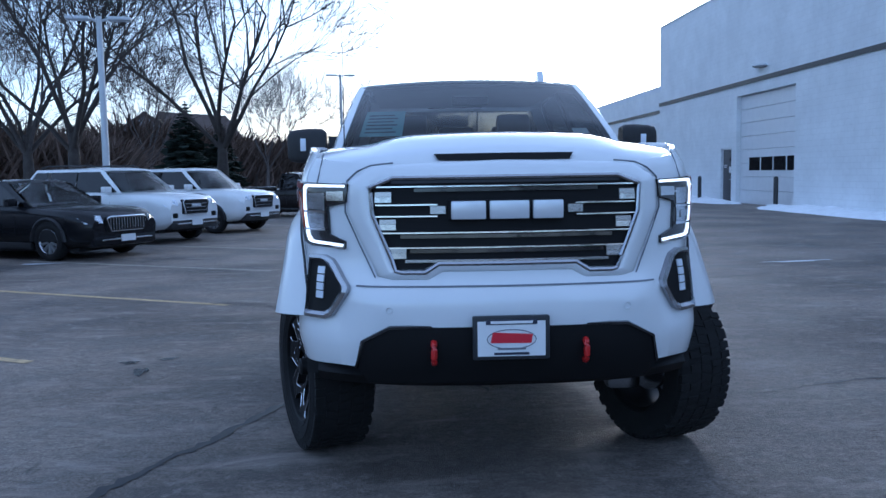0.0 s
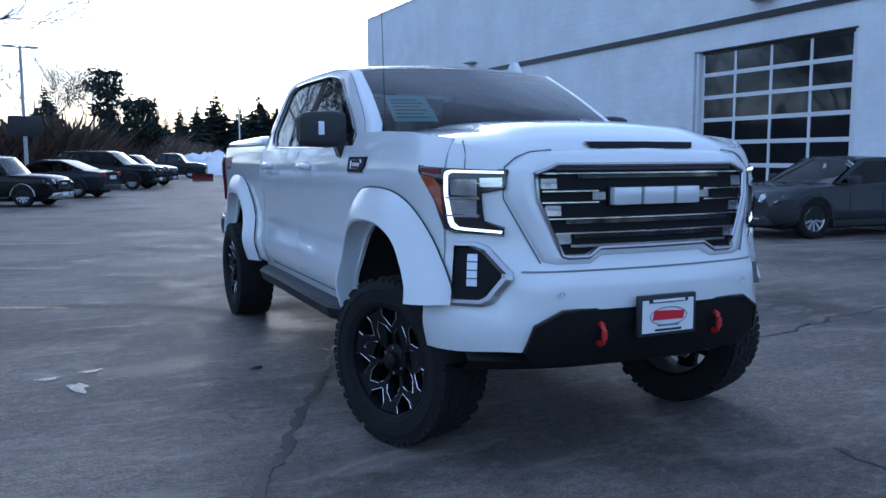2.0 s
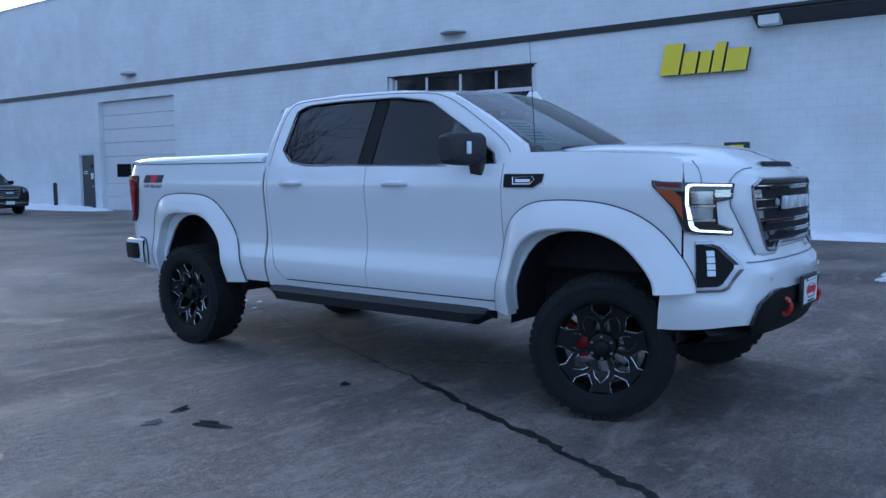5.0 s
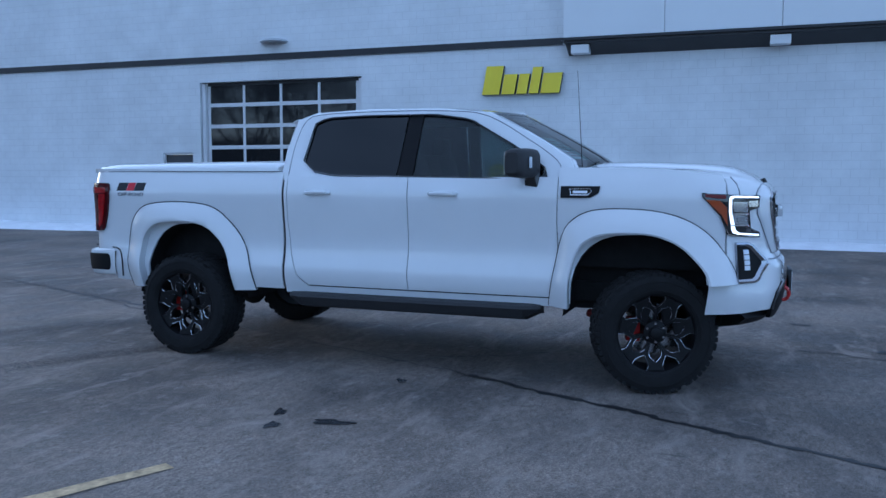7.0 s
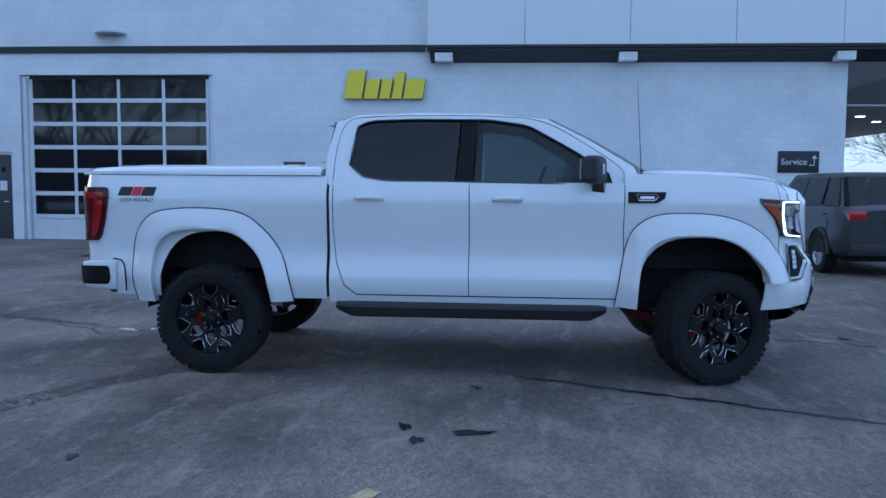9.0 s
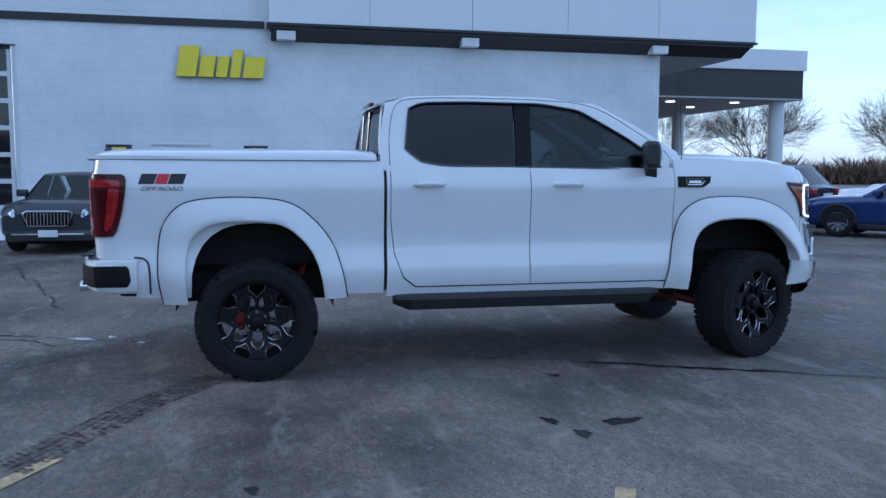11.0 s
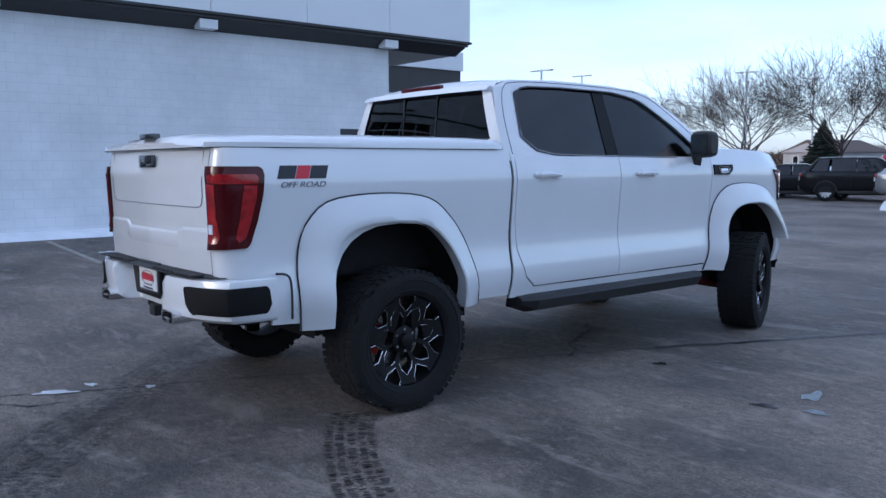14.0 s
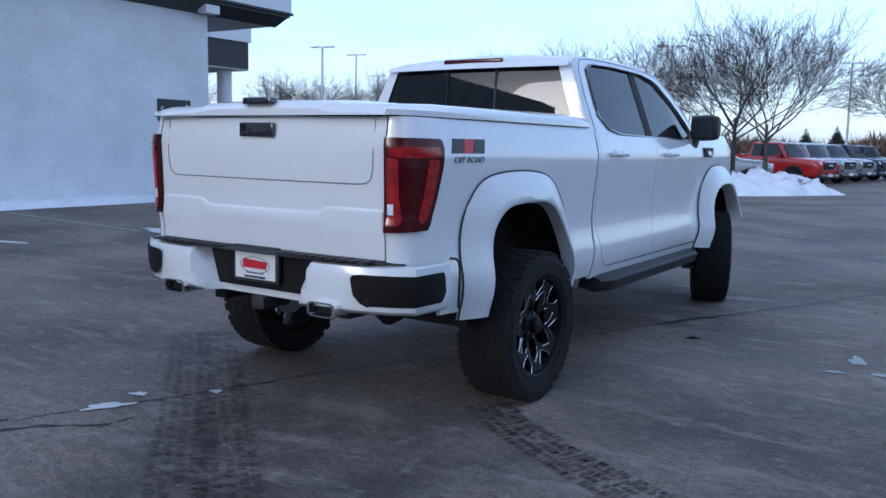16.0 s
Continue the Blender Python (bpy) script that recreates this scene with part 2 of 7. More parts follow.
M["yellow"] = material("sign_yellow", (0.85, 0.70, 0.03), 0.4, vary=0.03, scale=4)
M["signdark"] = material("sign_dark", (0.025, 0.027, 0.032), 0.45)
M["signwhite"] = material("sign_white", (0.75, 0.75, 0.75), 0.5)
M["linepaint"] = material("worn_yellow_line", (0.44, 0.33, 0.18), 0.7, vary=0.5, scale=14)
M["linewhite"] = material("worn_pale_line", (0.30, 0.28, 0.24), 0.7, vary=0.5, scale=9)
M["tar"] = material("tar", (0.012, 0.012, 0.013), 0.5, vary=0.3, scale=20)
M["bark"] = material("bark", (0.050, 0.042, 0.037), 0.9, vary=0.35, scale=5, bump=0.7, bscale=25)
M["bark2"] = material("pale_bark", (0.095, 0.080, 0.072), 0.9, vary=0.3, scale=5, bump=0.6, bscale=25)
M["needle"] = material("needles", (0.020, 0.030, 0.022), 0.85, island=0.4, vary=0.3, scale=2)
M["brush"] = material("winter_brush", (0.125, 0.088, 0.068), 0.95, island=0.5, vary=0.3, scale=1)
M["pole"] = material("galvanised_pole", (0.50, 0.52, 0.55), 0.45, metal=0.3, vary=0.06, scale=5)
M["downlight"] = material("canopy_downlight", (1, 1, 1), 0.4, emit=(1.0, 0.88, 0.7), power=3.0)
M["orange"] = material("shovel_orange", (0.80, 0.36, 0.03), 0.45)
M["siding"] = material("house_siding", (0.33, 0.32, 0.33), 0.8, vary=0.1, scale=1)
M["siding2"] = material("tan_siding", (0.42, 0.33, 0.22), 0.8, vary=0.1, scale=1)
M["shingle"] = material("roof_shingle", (0.10, 0.075, 0.065), 0.9, vary=0.2, scale=3)


# ---- mesh helpers ----
def finish(name, bm, mat, parent=None, label="", smooth=38):
    bmesh.ops.recalc_face_normals(bm, faces=bm.faces)
    me = bpy.data.meshes.new(name)
    bm.to_mesh(me)
    bm.free()
    me.materials.append(M[mat])
    if smooth:
        me.shade_smooth()
        me.set_sharp_from_angle(angle=radians(smooth))
    ob = new(name, me)
    if parent is not None:
        ob.parent = parent
    if label:
        tagged(ob, label)
    return ob


def part(name, bm, mat, parent, label="", smooth=38):
    """One mesh under a thing or a part."""
    return finish(name, bm, mat, parent, label, smooth)


def thing(name, label, category, at=(0, 0, 0), group="", kind="", turn=0):
    ob = new(name)
    ob.matrix_world = pose(*at, 0, 0, turn)
    ob.empty_display_size = 0.2
    return tagged(ob, label, category, group, kind)


def box(bm, x0, x1, y0, y1, z0, z1, bevel=0.0, segs=2):
    r = bmesh.ops.create_cube(bm, size=1.0)
    for v in r["verts"]:
        v.co = Vector(((x0 + x1) / 2 + v.co.x * (x1 - x0), (y0 + y1) / 2 + v.co.y * (y1 - y0), (z0 + z1) / 2 + v.co.z * (z1 - z0)))
    if bevel:
        es = list({e for v in r["verts"] for e in v.link_edges})
        bmesh.ops.bevel(bm, geom=es, offset=bevel, segments=segs, affect="EDGES", profile=0.6)
    return bm


def B(*a, **k):
    return box(bmesh.new(), *a, **k)


def tube(bm, pts, radii, n=6, cap=True):
    """A tube through points; radii a number or a list."""
    pts = [Vector(p) for p in pts]
    if not isinstance(radii, (list, tuple)):
        radii = [radii] * len(pts)
    rings = []
    for i, p in enumerate(pts):
        d = (pts[min(i + 1, len(pts) - 1)] - pts[max(i - 1, 0)]).normalized()
        a = d.cross(Vector((0, 0, 1)) if abs(d.z) < 0.9 else Vector((1, 0, 0))).normalized()
        c = d.cross(a)
        rings.append([bm.verts.new(p + (a * math.cos(2 * math.pi * k / n) + c * math.sin(2 * math.pi * k / n)) * radii[i]) for k in range(n)])
    for r0, r1 in zip(rings, rings[1:]):
        for k in range(n):
            bm.faces.new((r0[k], r0[(k + 1) % n], r1[(k + 1) % n], r1[k]))
    if cap:
        bm.faces.new(rings[0])
        bm.faces.new(rings[-1])
    return bm


def T(*a, **k):
    return tube(bmesh.new(), *a, **k)


def lathe(bm, prof, n=40, axis="x"):
    """Turn (along, radius) pairs round an axis; closes onto itself where the profile ends meet."""
    rings = []
    for a, r in prof:
        ring = []
        for k in range(n):
            c, s = math.cos(2 * math.pi * k / n) * r, math.sin(2 * math.pi * k / n) * r
            ring.append(bm.verts.new((a, c, s) if axis == "x" else (c, s, a)))
        rings.append(ring)
    for r0, r1 in zip(rings, rings[1:]):
        for k in range(n):
            bm.faces.new((r0[k], r0[(k + 1) % n], r1[(k + 1) % n], r1[k]))
    return bm


def poly(bm, pts, thick):
    """A flat outline with a thickness along the vector thick."""
    vs = [bm.verts.new(p) for p in pts]
    f = bm.faces.new(vs)
    r = bmesh.ops.extrude_face_region(bm, geom=[f])
    bmesh.ops.translate(bm, vec=Vector(thick), verts=[v for v in r["geom"] if isinstance(v, bmesh.types.BMVert)])
    return bm


def resample(pts, n, smooth=True):
    """n points evenly along a Catmull-Rom curve through pts."""
    P = [Vector(p) for p in pts]
    out = []
    if smooth:
        for i in range(len(P) - 1):
            p0, p1, p2, p3 = P[max(i - 1, 0)], P[i], P[i + 1], P[min(i + 2, len(P) - 1)]
            for k in range(8):
                t = k / 8
                out.append(0.5 * ((2 * p1) + (p2 - p0) * t + (2 * p0 - 5 * p1 + 4 * p2 - p3) * t * t + (3 * p1 - p0 - 3 * p2 + p3) * t ** 3))
        out.append(P[-1])
    else:
        out = P
    L = [0.0]
    for a, c in zip(out, out[1:]):
        L.append(L[-1] + (c - a).length)
    res, j = [], 0
    for i in range(n):
        s = L[-1] * i / (n - 1)
        while j < len(out) - 2 and L[j + 1] < s:
            j += 1
        t = (s - L[j]) / max(L[j + 1] - L[j], 1e-9)
        res.append(out[j].lerp(out[j + 1], min(max(t, 0), 1)))
    return res


def loft(bm, rows, close=False):
    """Quads between rows of equally many points."""
    V = [[bm.verts.new(p) for p in r] for r in rows]
    for a, c in zip(V, V[1:]):
        m = len(a)
        for k in range(m if close else m - 1):
            bm.faces.new((a[k], a[(k + 1) % m], c[(k + 1) % m], c[k]))
    return bm


def capped(bm):
    """A lofted sleeve with its open ends filled."""
    bmesh.ops.holes_fill(bm, edges=[e for e in bm.edges if e.is_boundary], sides=0)
    return bm


def mirrored(bm):
    b2 = bm.copy()
    for v in b2.verts:
        v.co.x = -v.co.x
    bmesh.ops.reverse_faces(b2, faces=b2.faces)
    return b2


def pair(name, bm, mat, parent, label="", smooth=38):
    """A part on each side of a symmetric thing."""
    other = mirrored(bm)
    return part(name, bm, mat, parent, label, smooth), part(name, other, mat, parent, label, smooth)


def pane_material(name, tint, rough=0.02, ior=1.5):
    """Tinted see-through pane with a mirror gloss that grows at a slant."""
    m = bpy.data.materials.new(name)
    m.use_nodes = True
    nt = m.node_tree
    nt.nodes.remove(nt.nodes["Principled BSDF"])
    out = nt.nodes["Material Output"]
    tr = nt.nodes.new("ShaderNodeBsdfTransparent")
    tr.inputs["Color"].default_value = (*tint, 1)
    gl = nt.nodes.new("ShaderNodeBsdfGlossy")
    gl.inputs["Roughness"].default_value = rough
    fr = nt.nodes.new("ShaderNodeFresnel")
    fr.inputs["IOR"].default_value = ior
    mx = nt.nodes.new("ShaderNodeMixShader")
    nt.links.new(fr.outputs["Fac"], mx.inputs["Fac"])
    nt.links.new(tr.outputs[0], mx.inputs[1])
    nt.links.new(gl.outputs[0], mx.inputs[2])
    nt.links.new(mx.outputs[0], out.inputs["Surface"])
    return m


M["glass"] = pane_material("windscreen_glass", (0.62, 0.68, 0.67), ior=1.7)
M["privacy"] = pane_material("privacy_glass", (0.06, 0.065, 0.075), ior=1.6)
M["midglass"] = pane_material("door_glass", (0.50, 0.56, 0.56))

# ---- ground ----
def ground():
    bm = bmesh.new()
    bmesh.ops.create_grid(bm, x_segments=2, y_segments=2, size=1500)
    ob = finish("ground", bm, "asphalt", smooth=0)
    return tagged(ob, "grey weathered asphalt parking lot with frost and salt stains", "ground", kind="structure")


ground()

# ---- service building ----
WX = 14.45          # face of the long wall


def building():
    b = thing("service_building", "long white painted block service building with dark band", "building", (WX, 20, 0), kind="structure")

    def bx(name, mat, x0, x1, y0, y1, z0, z1, label="", bev=0.0):
        return part(name, B(x0 - WX, x1 - WX, y0 - 20, y1 - 20, z0, z1, bevel=bev), mat, b, label, smooth=0)

    # long wall, split round the openings: (y0, y1, z0, z1)
    th = WX + 0.35
    for y0, y1, z0, z1 in ((-2.42, 13.62, 0, 9.1), (13.62, 18.85, 4.36, 9.1), (18.85, 19.12, 0, 9.1), (19.12, 20.2, 2.32, 9.1),
                           (20.2, 29.55, 0, 9.1), (29.55, 34.75, 4.5, 9.1), (34.75, 35.25, 0, 9.1), (35.25, 36.4, 2.36, 9.1), (36.4, 45.1, 0, 9.1)):
        bx("wall_panel", "wall", WX, th, y0, y1, z0, z1)
    bx("end_wall", "wall", WX + 0.35, WX + 30, 44.75, 45.1, 0, 9.1)
    bx("side_wall", "wall", WX + 0.35, WX + 12, -2.42, -2.1, 0, 4.9)
    bx("roof", "trim", WX + 0.35, WX + 30, -2.0, 44.75, 8.6, 8.8)
    bx("coping", "panel", WX - 0.04, WX + 0.4, 8.0, 45.14, 9.1, 9.16)
    bx("band", "trim", WX - 0.05, WX - 0.002, 8.05, 45.1, 4.92, 5.09)
    # lower rear wing
    bx("wing_wall", "wall", WX + 0.9, WX + 30, 45.1, 66.0, 0, 6.3)
    bx("wing_band", "trim", WX + 0.85, WX + 0.898, 45.1, 66.0, 4.75, 4.92)
    bx("wing_door", "doorframe", WX + 0.86, WX + 0.897, 46.4, 49.6, 0, 4.2)
    # upper showroom box that overhangs
    bx("overhang_core", "panel", 14.0, WX + 25, -4.85, 7.9, 5.02, 9.0)
    seams = [7.95, 5.55, 2.98, 0.45, -2.08, -4.92]
    for a, c in zip(seams, seams[1:]):
        for z0, z1 in ((5.0, 7.0), (7.012, 9.02)):
            bx("cladding_panel", "panel", 13.9, 13.995, c + 0.006, a - 0.006, z0, z1, bev=0.004)
    for z0, z1 in ((5.0, 7.0), (7.012, 9.02)):
        for k in range(4):
            bx("cladding_panel", "panel", 13.91 + k * 2.6, 13.91 + k * 2.6 + 2.588, -4.95, -4.852, z0, z1, bev=0.004)
    bx("drip_edge", "trim", 13.86, WX + 20, -4.98, 8.0, 4.93, 4.99)
    bx("drip_edge", "trim", 13.93, WX + 20, -4.9, 7.93, 4.86, 4.928)
    # sloping soffit down to the wall
    bm = bmesh.new()
    poly(bm, [(13.97 - WX, 7.9 - 20, 4.855), (-0.003, 7.9 - 20, 4.63), (-0.003, 7.9 - 20, 4.858)], (0, -12.75, 0))
    part("soffit", bm, "trim", b, smooth=0)
    bx("soffit_slab", "soffit", WX, WX + 20, -4.85, -2.43, 4.66, 4.85)
    for y in (7.55, 3.0, -2.2):
        bx("bracket", "panel", 13.98, 14.3, y - 0.22, y + 0.22, 4.62, 4.83, bev=0.01)
    # canopy over the drive
    bx("canopy_fascia", "panel", 27.2, 40, -16.3, 8, 6.1, 7.0)
    bx("canopy_band", "fasciadark", 27.3, 40, -16.2, 8, 4.85, 6.098)
    # ceiling with a rounded far edge
    bm = bmesh.new()
    arc = [(27.3 - WX, -36.2), (27.3 - WX, -12.0)] + [(27.3 - WX + 22 * math.sin(a), -36.2 + 24.2 * math.cos(a)) for a in [i * math.pi / 24 for i in range(0, 13)]]
    poly(bm, [(x, y, 4.78) for x, y in arc], (0, 0, 0.068))
    part("canopy_ceiling", bm, "soffit", b, smooth=0)
    for i, (x, y) in enumerate(((29.0, -13.8), (29.2, -10.6), (32, -13.2), (32, -10), (35, -12), (29.2, -7.6), (35, -9), (38, -10))):
        bm = bmesh.new()
        lathe(bm, [(4.74, 0.0), (4.74, 0.20), (4.779, 0.2)], 16, "z")
        bmesh.ops.translate(bm, vec=(x - WX, y - 20, 0), verts=bm.verts)
        part("downlight", bm, "downlight", b)
    for x, y in ((28.2, -15.5), (36.5, -15.0), (33.2, -6.0), (44, -9)):
        bm = bmesh.new()
        lathe(bm, [(0, 0.42), (0.25, 0.42), (0.27, 0.35), (4.78, 0.35)], 24, "z")
        bmesh.ops.translate(bm, vec=(x - WX, y - 20, 0), verts=bm.verts)
        part("column", bm, "panel", b)
    bx("showroom_glass", "winglass", 40, 40.2, -10, 8, 0, 4.78)
    return b


building()

# ---- the white lifted pickup ----
CX, CY = 0.512, 6.40


def tab(xs, ys, v):
    return float(np.interp(v, xs, ys))


# plan of the body's skin, half of it: (half width, y), nose to tail
PLAN = resample([(0, 3.60, 0), (0.30, 3.615, 0), (0.58, 3.66, 0), (0.75, 3.765, 0), (0.875, 3.88, 0), (0.942, 4.05, 0), (0.960, 4.4, 0), (0.970, 5.1, 0), (0.972, 6.3, 0),
                 (0.968, 7.3, 0), (0.958, 8.2, 0), (0.943, 9.2, 0), (0.925, 9.36, 0), (0.872, 9.44, 0), (0.73, 9.465, 0), (0, 9.49, 0)], 700)
PS = [0.0]
for _a, _b in zip(PLAN, PLAN[1:]):
    PS.append(PS[-1] + (_b - _a).length)
PH, PY = [p.x for p in PLAN], [p.y for p in PLAN]
_tail = max(i for i, h in enumerate(PH) if h > 0.9)


def sf(h):
    """Distance along the skin at half width h on the front; negative on the other side."""
    return math.copysign(tab(PH[:260], PS[:260], abs(h)), h) if h else 0.0


def sy(y):
    return tab(PY, PS, y)


def sr(h):
    return tab(PH[_tail:][::-1], PS[_tail:][::-1], h)


S_SIDE, S_NOSE = sy(4.25), sf(0.70)
S_FOG0, S_FOG1 = sf(0.58), sf(0.70)
S_R0, S_R1, S_END = sy(9.15), sr(0.81), PS[-1]
ZS, OS = [0.50, 0.60, 0.68, 0.75, 0.80, 0.86, 0.93, 1.00, 1.08, 1.18, 1.28, 1.36, 1.41, 1.46, 1.53, 1.62], [-0.045, -0.020, 0.006, 0.016, 0.012, -0.002, -0.013, -0.017, -0.013, -0.002, 0.008, 0.014, 0.013, 0.003, -0.018, -0.055]
ZF, OF = [0.50, 0.60, 0.70, 0.86, 0.93, 0.98, 1.05, 1.40, 1.48, 1.58], [0.03, 0.075, 0.095, 0.10, 0.09, 0.04, 0.02, 0.0, -0.03, -0.12]
OFC = [0.03, 0.070, 0.085, 0.052, 0.047, 0.040, 0.02, 0.0, -0.03, -0.12]      # the same at the corners, round the fog lamps
ZR, OR = [0.5, 0.95, 1.06, 1.10, 1.45, 1.56], [-0.02, -0.01, 0.0, -0.012, 0.0, -0.02]


def skin_point(s, z, d=0.0):
    """A point of the body's skin, d proud of it; s < 0 lies on the driver's half."""
    sg, s = (1, s) if s >= 0 else (-1, -s)
    if s > S_END:
        sg, s = -sg, 2 * S_END - s
    h, y = tab(PS, PH, s), tab(PS, PY, s)
    a, c = max(s - 0.02, 0), min(s + 0.02, S_END)
    th, ty = tab(PS, PH, c) - tab(PS, PH, a), tab(PS, PY, c) - tab(PS, PY, a)
    ln = math.hypot(th, ty)
    nh, ny = ty / ln, -th / ln
    wf = min(max((S_SIDE - s) / (S_SIDE - S_NOSE), 0), 1)
    wr = min(max((s - S_R0) / (S_R1 - S_R0), 0), 1)
    kc = min(max((s - S_FOG0) / (S_FOG1 - S_FOG0), 0), 1)
    o = tab(ZS, OS, z) * (1 - wf) * (1 - wr) + (tab(ZF, OF, z) * (1 - kc) + tab(ZF, OFC, z) * kc) * wf + tab(ZR, OR, z) * wr + d
    return Vector((-sg * (h + nh * o), y + ny * o - CY, z))


def skin(pts, d=0.0, thick=0.02, step=0.06, zstep=0.04):
    """A panel of the body: an outline in (distance along the skin, z) laid onto the skin, with a thickness."""
    bm = bmesh.new()
    bm.faces.new([bm.verts.new((s, z, 0)) for s, z in pts])
    for axis, st in ((0, step), (1, zstep)):
        lo, hi = min(p[axis] for p in pts), max(p[axis] for p in pts)
        k = math.floor(lo / st) + 1
        while k * st < hi - 1e-4:
            co, no = [0, 0, 0], [0, 0, 0]
            co[axis], no[axis] = k * st + 0.0003, 1
            bmesh.ops.bisect_plane(bm, geom=bm.verts[:] + bm.edges[:] + bm.faces[:], plane_co=co, plane_no=no)
            k += 1
    r = bmesh.ops.extrude_face_region(bm, geom=bm.faces[:])
    for v in r["geom"]:
        if isinstance(v, bmesh.types.BMVert):
            v.co.z = -thick
    for v in bm.verts:
        v.co = skin_point(v.co.x, v.co.y, d + v.co.z)
    return bm


def side(pts, **k):
    return skin([(sy(y), z) for y, z in pts], **k)


def half_width(y, z):
    """Half width of the cab above the belt line."""
    return 0.938 - (z - 1.55) * 0.40 - max(0.0, 5.6 - y) * 0.075


def cabside(pts, d=0.0, thick=0.012):
    """A pane or panel of the cab's leaning side from an outline in (y, z)."""
    bm = bmesh.new()
    bm.faces.new([bm.verts.new((y, z, 0)) for y, z in pts])
    for axis in (0, 1):
        lo, hi = min(p[axis] for p in pts), max(p[axis] for p in pts)
        k = math.floor(lo / 0.1) + 1
        while k * 0.1 < hi:
            co, no = [0, 0, 0], [0, 0, 0]
            co[axis], no[axis] = k * 0.1 + 0.0003, 1
            bmesh.ops.bisect_plane(bm, geom=bm.verts[:] + bm.edges[:] + bm.faces[:], plane_co=co, plane_no=no)
            k += 1
    r = bmesh.ops.extrude_face_region(bm, geom=bm.faces[:])
    for v in r["geom"]:
        if isinstance(v, bmesh.types.BMVert):
            v.co.z = -thick
    for v in bm.verts:
        y, z, e = v.co
        v.co = Vector((-(half_width(y, z) + d + e), y - CY, z))
    return bm


def arch(y0, y1, zb0, zb1, zt, n=14, sq=2.6):
    """A squarish wheel-arch line from (y0, zb0) over the top zt to (y1, zb1)."""
    out = []
    for i in range(n + 1):
        a = math.pi * i / n
        c, s = math.cos(a), math.sin(a)
        u = math.copysign(abs(c) ** (2 / sq), c)
        w = abs(s) ** (2 / sq)
        zb = zb0 if u > 0 else zb1
        out.append(((y0 + y1) / 2 + (y0 - y1) / 2 * u, zb + (zt - zb) * w))
    return out


def flare(outer, inner, bulge=1.0):
    """A bulging wheel-arch flare between an outer line on the body and an inner lip, both in (y, z)."""
    n = 44
    a = resample([(y, z, 0) for y, z in outer], n)
    b = resample([(y, z, 0) for y, z in inner], n)
    rows = []
    for f, d in ((0, -0.01), (0.0, 0.014), (0.06, 0.026), (0.25, 0.060), (0.5, 0.098), (0.75, 0.125), (0.93, 0.138), (1.0, 0.130), (1.0, 0.10), (0.97, 0.0)):
        row = []
        for p, q in zip(a, b):
            c = p.lerp(q, f)
            row.append(skin_point(sy(c.x), min(c.y, 1.5), d * bulge))
        rows.append(row)
    return loft(bmesh.new(), rows)


TREAD = []


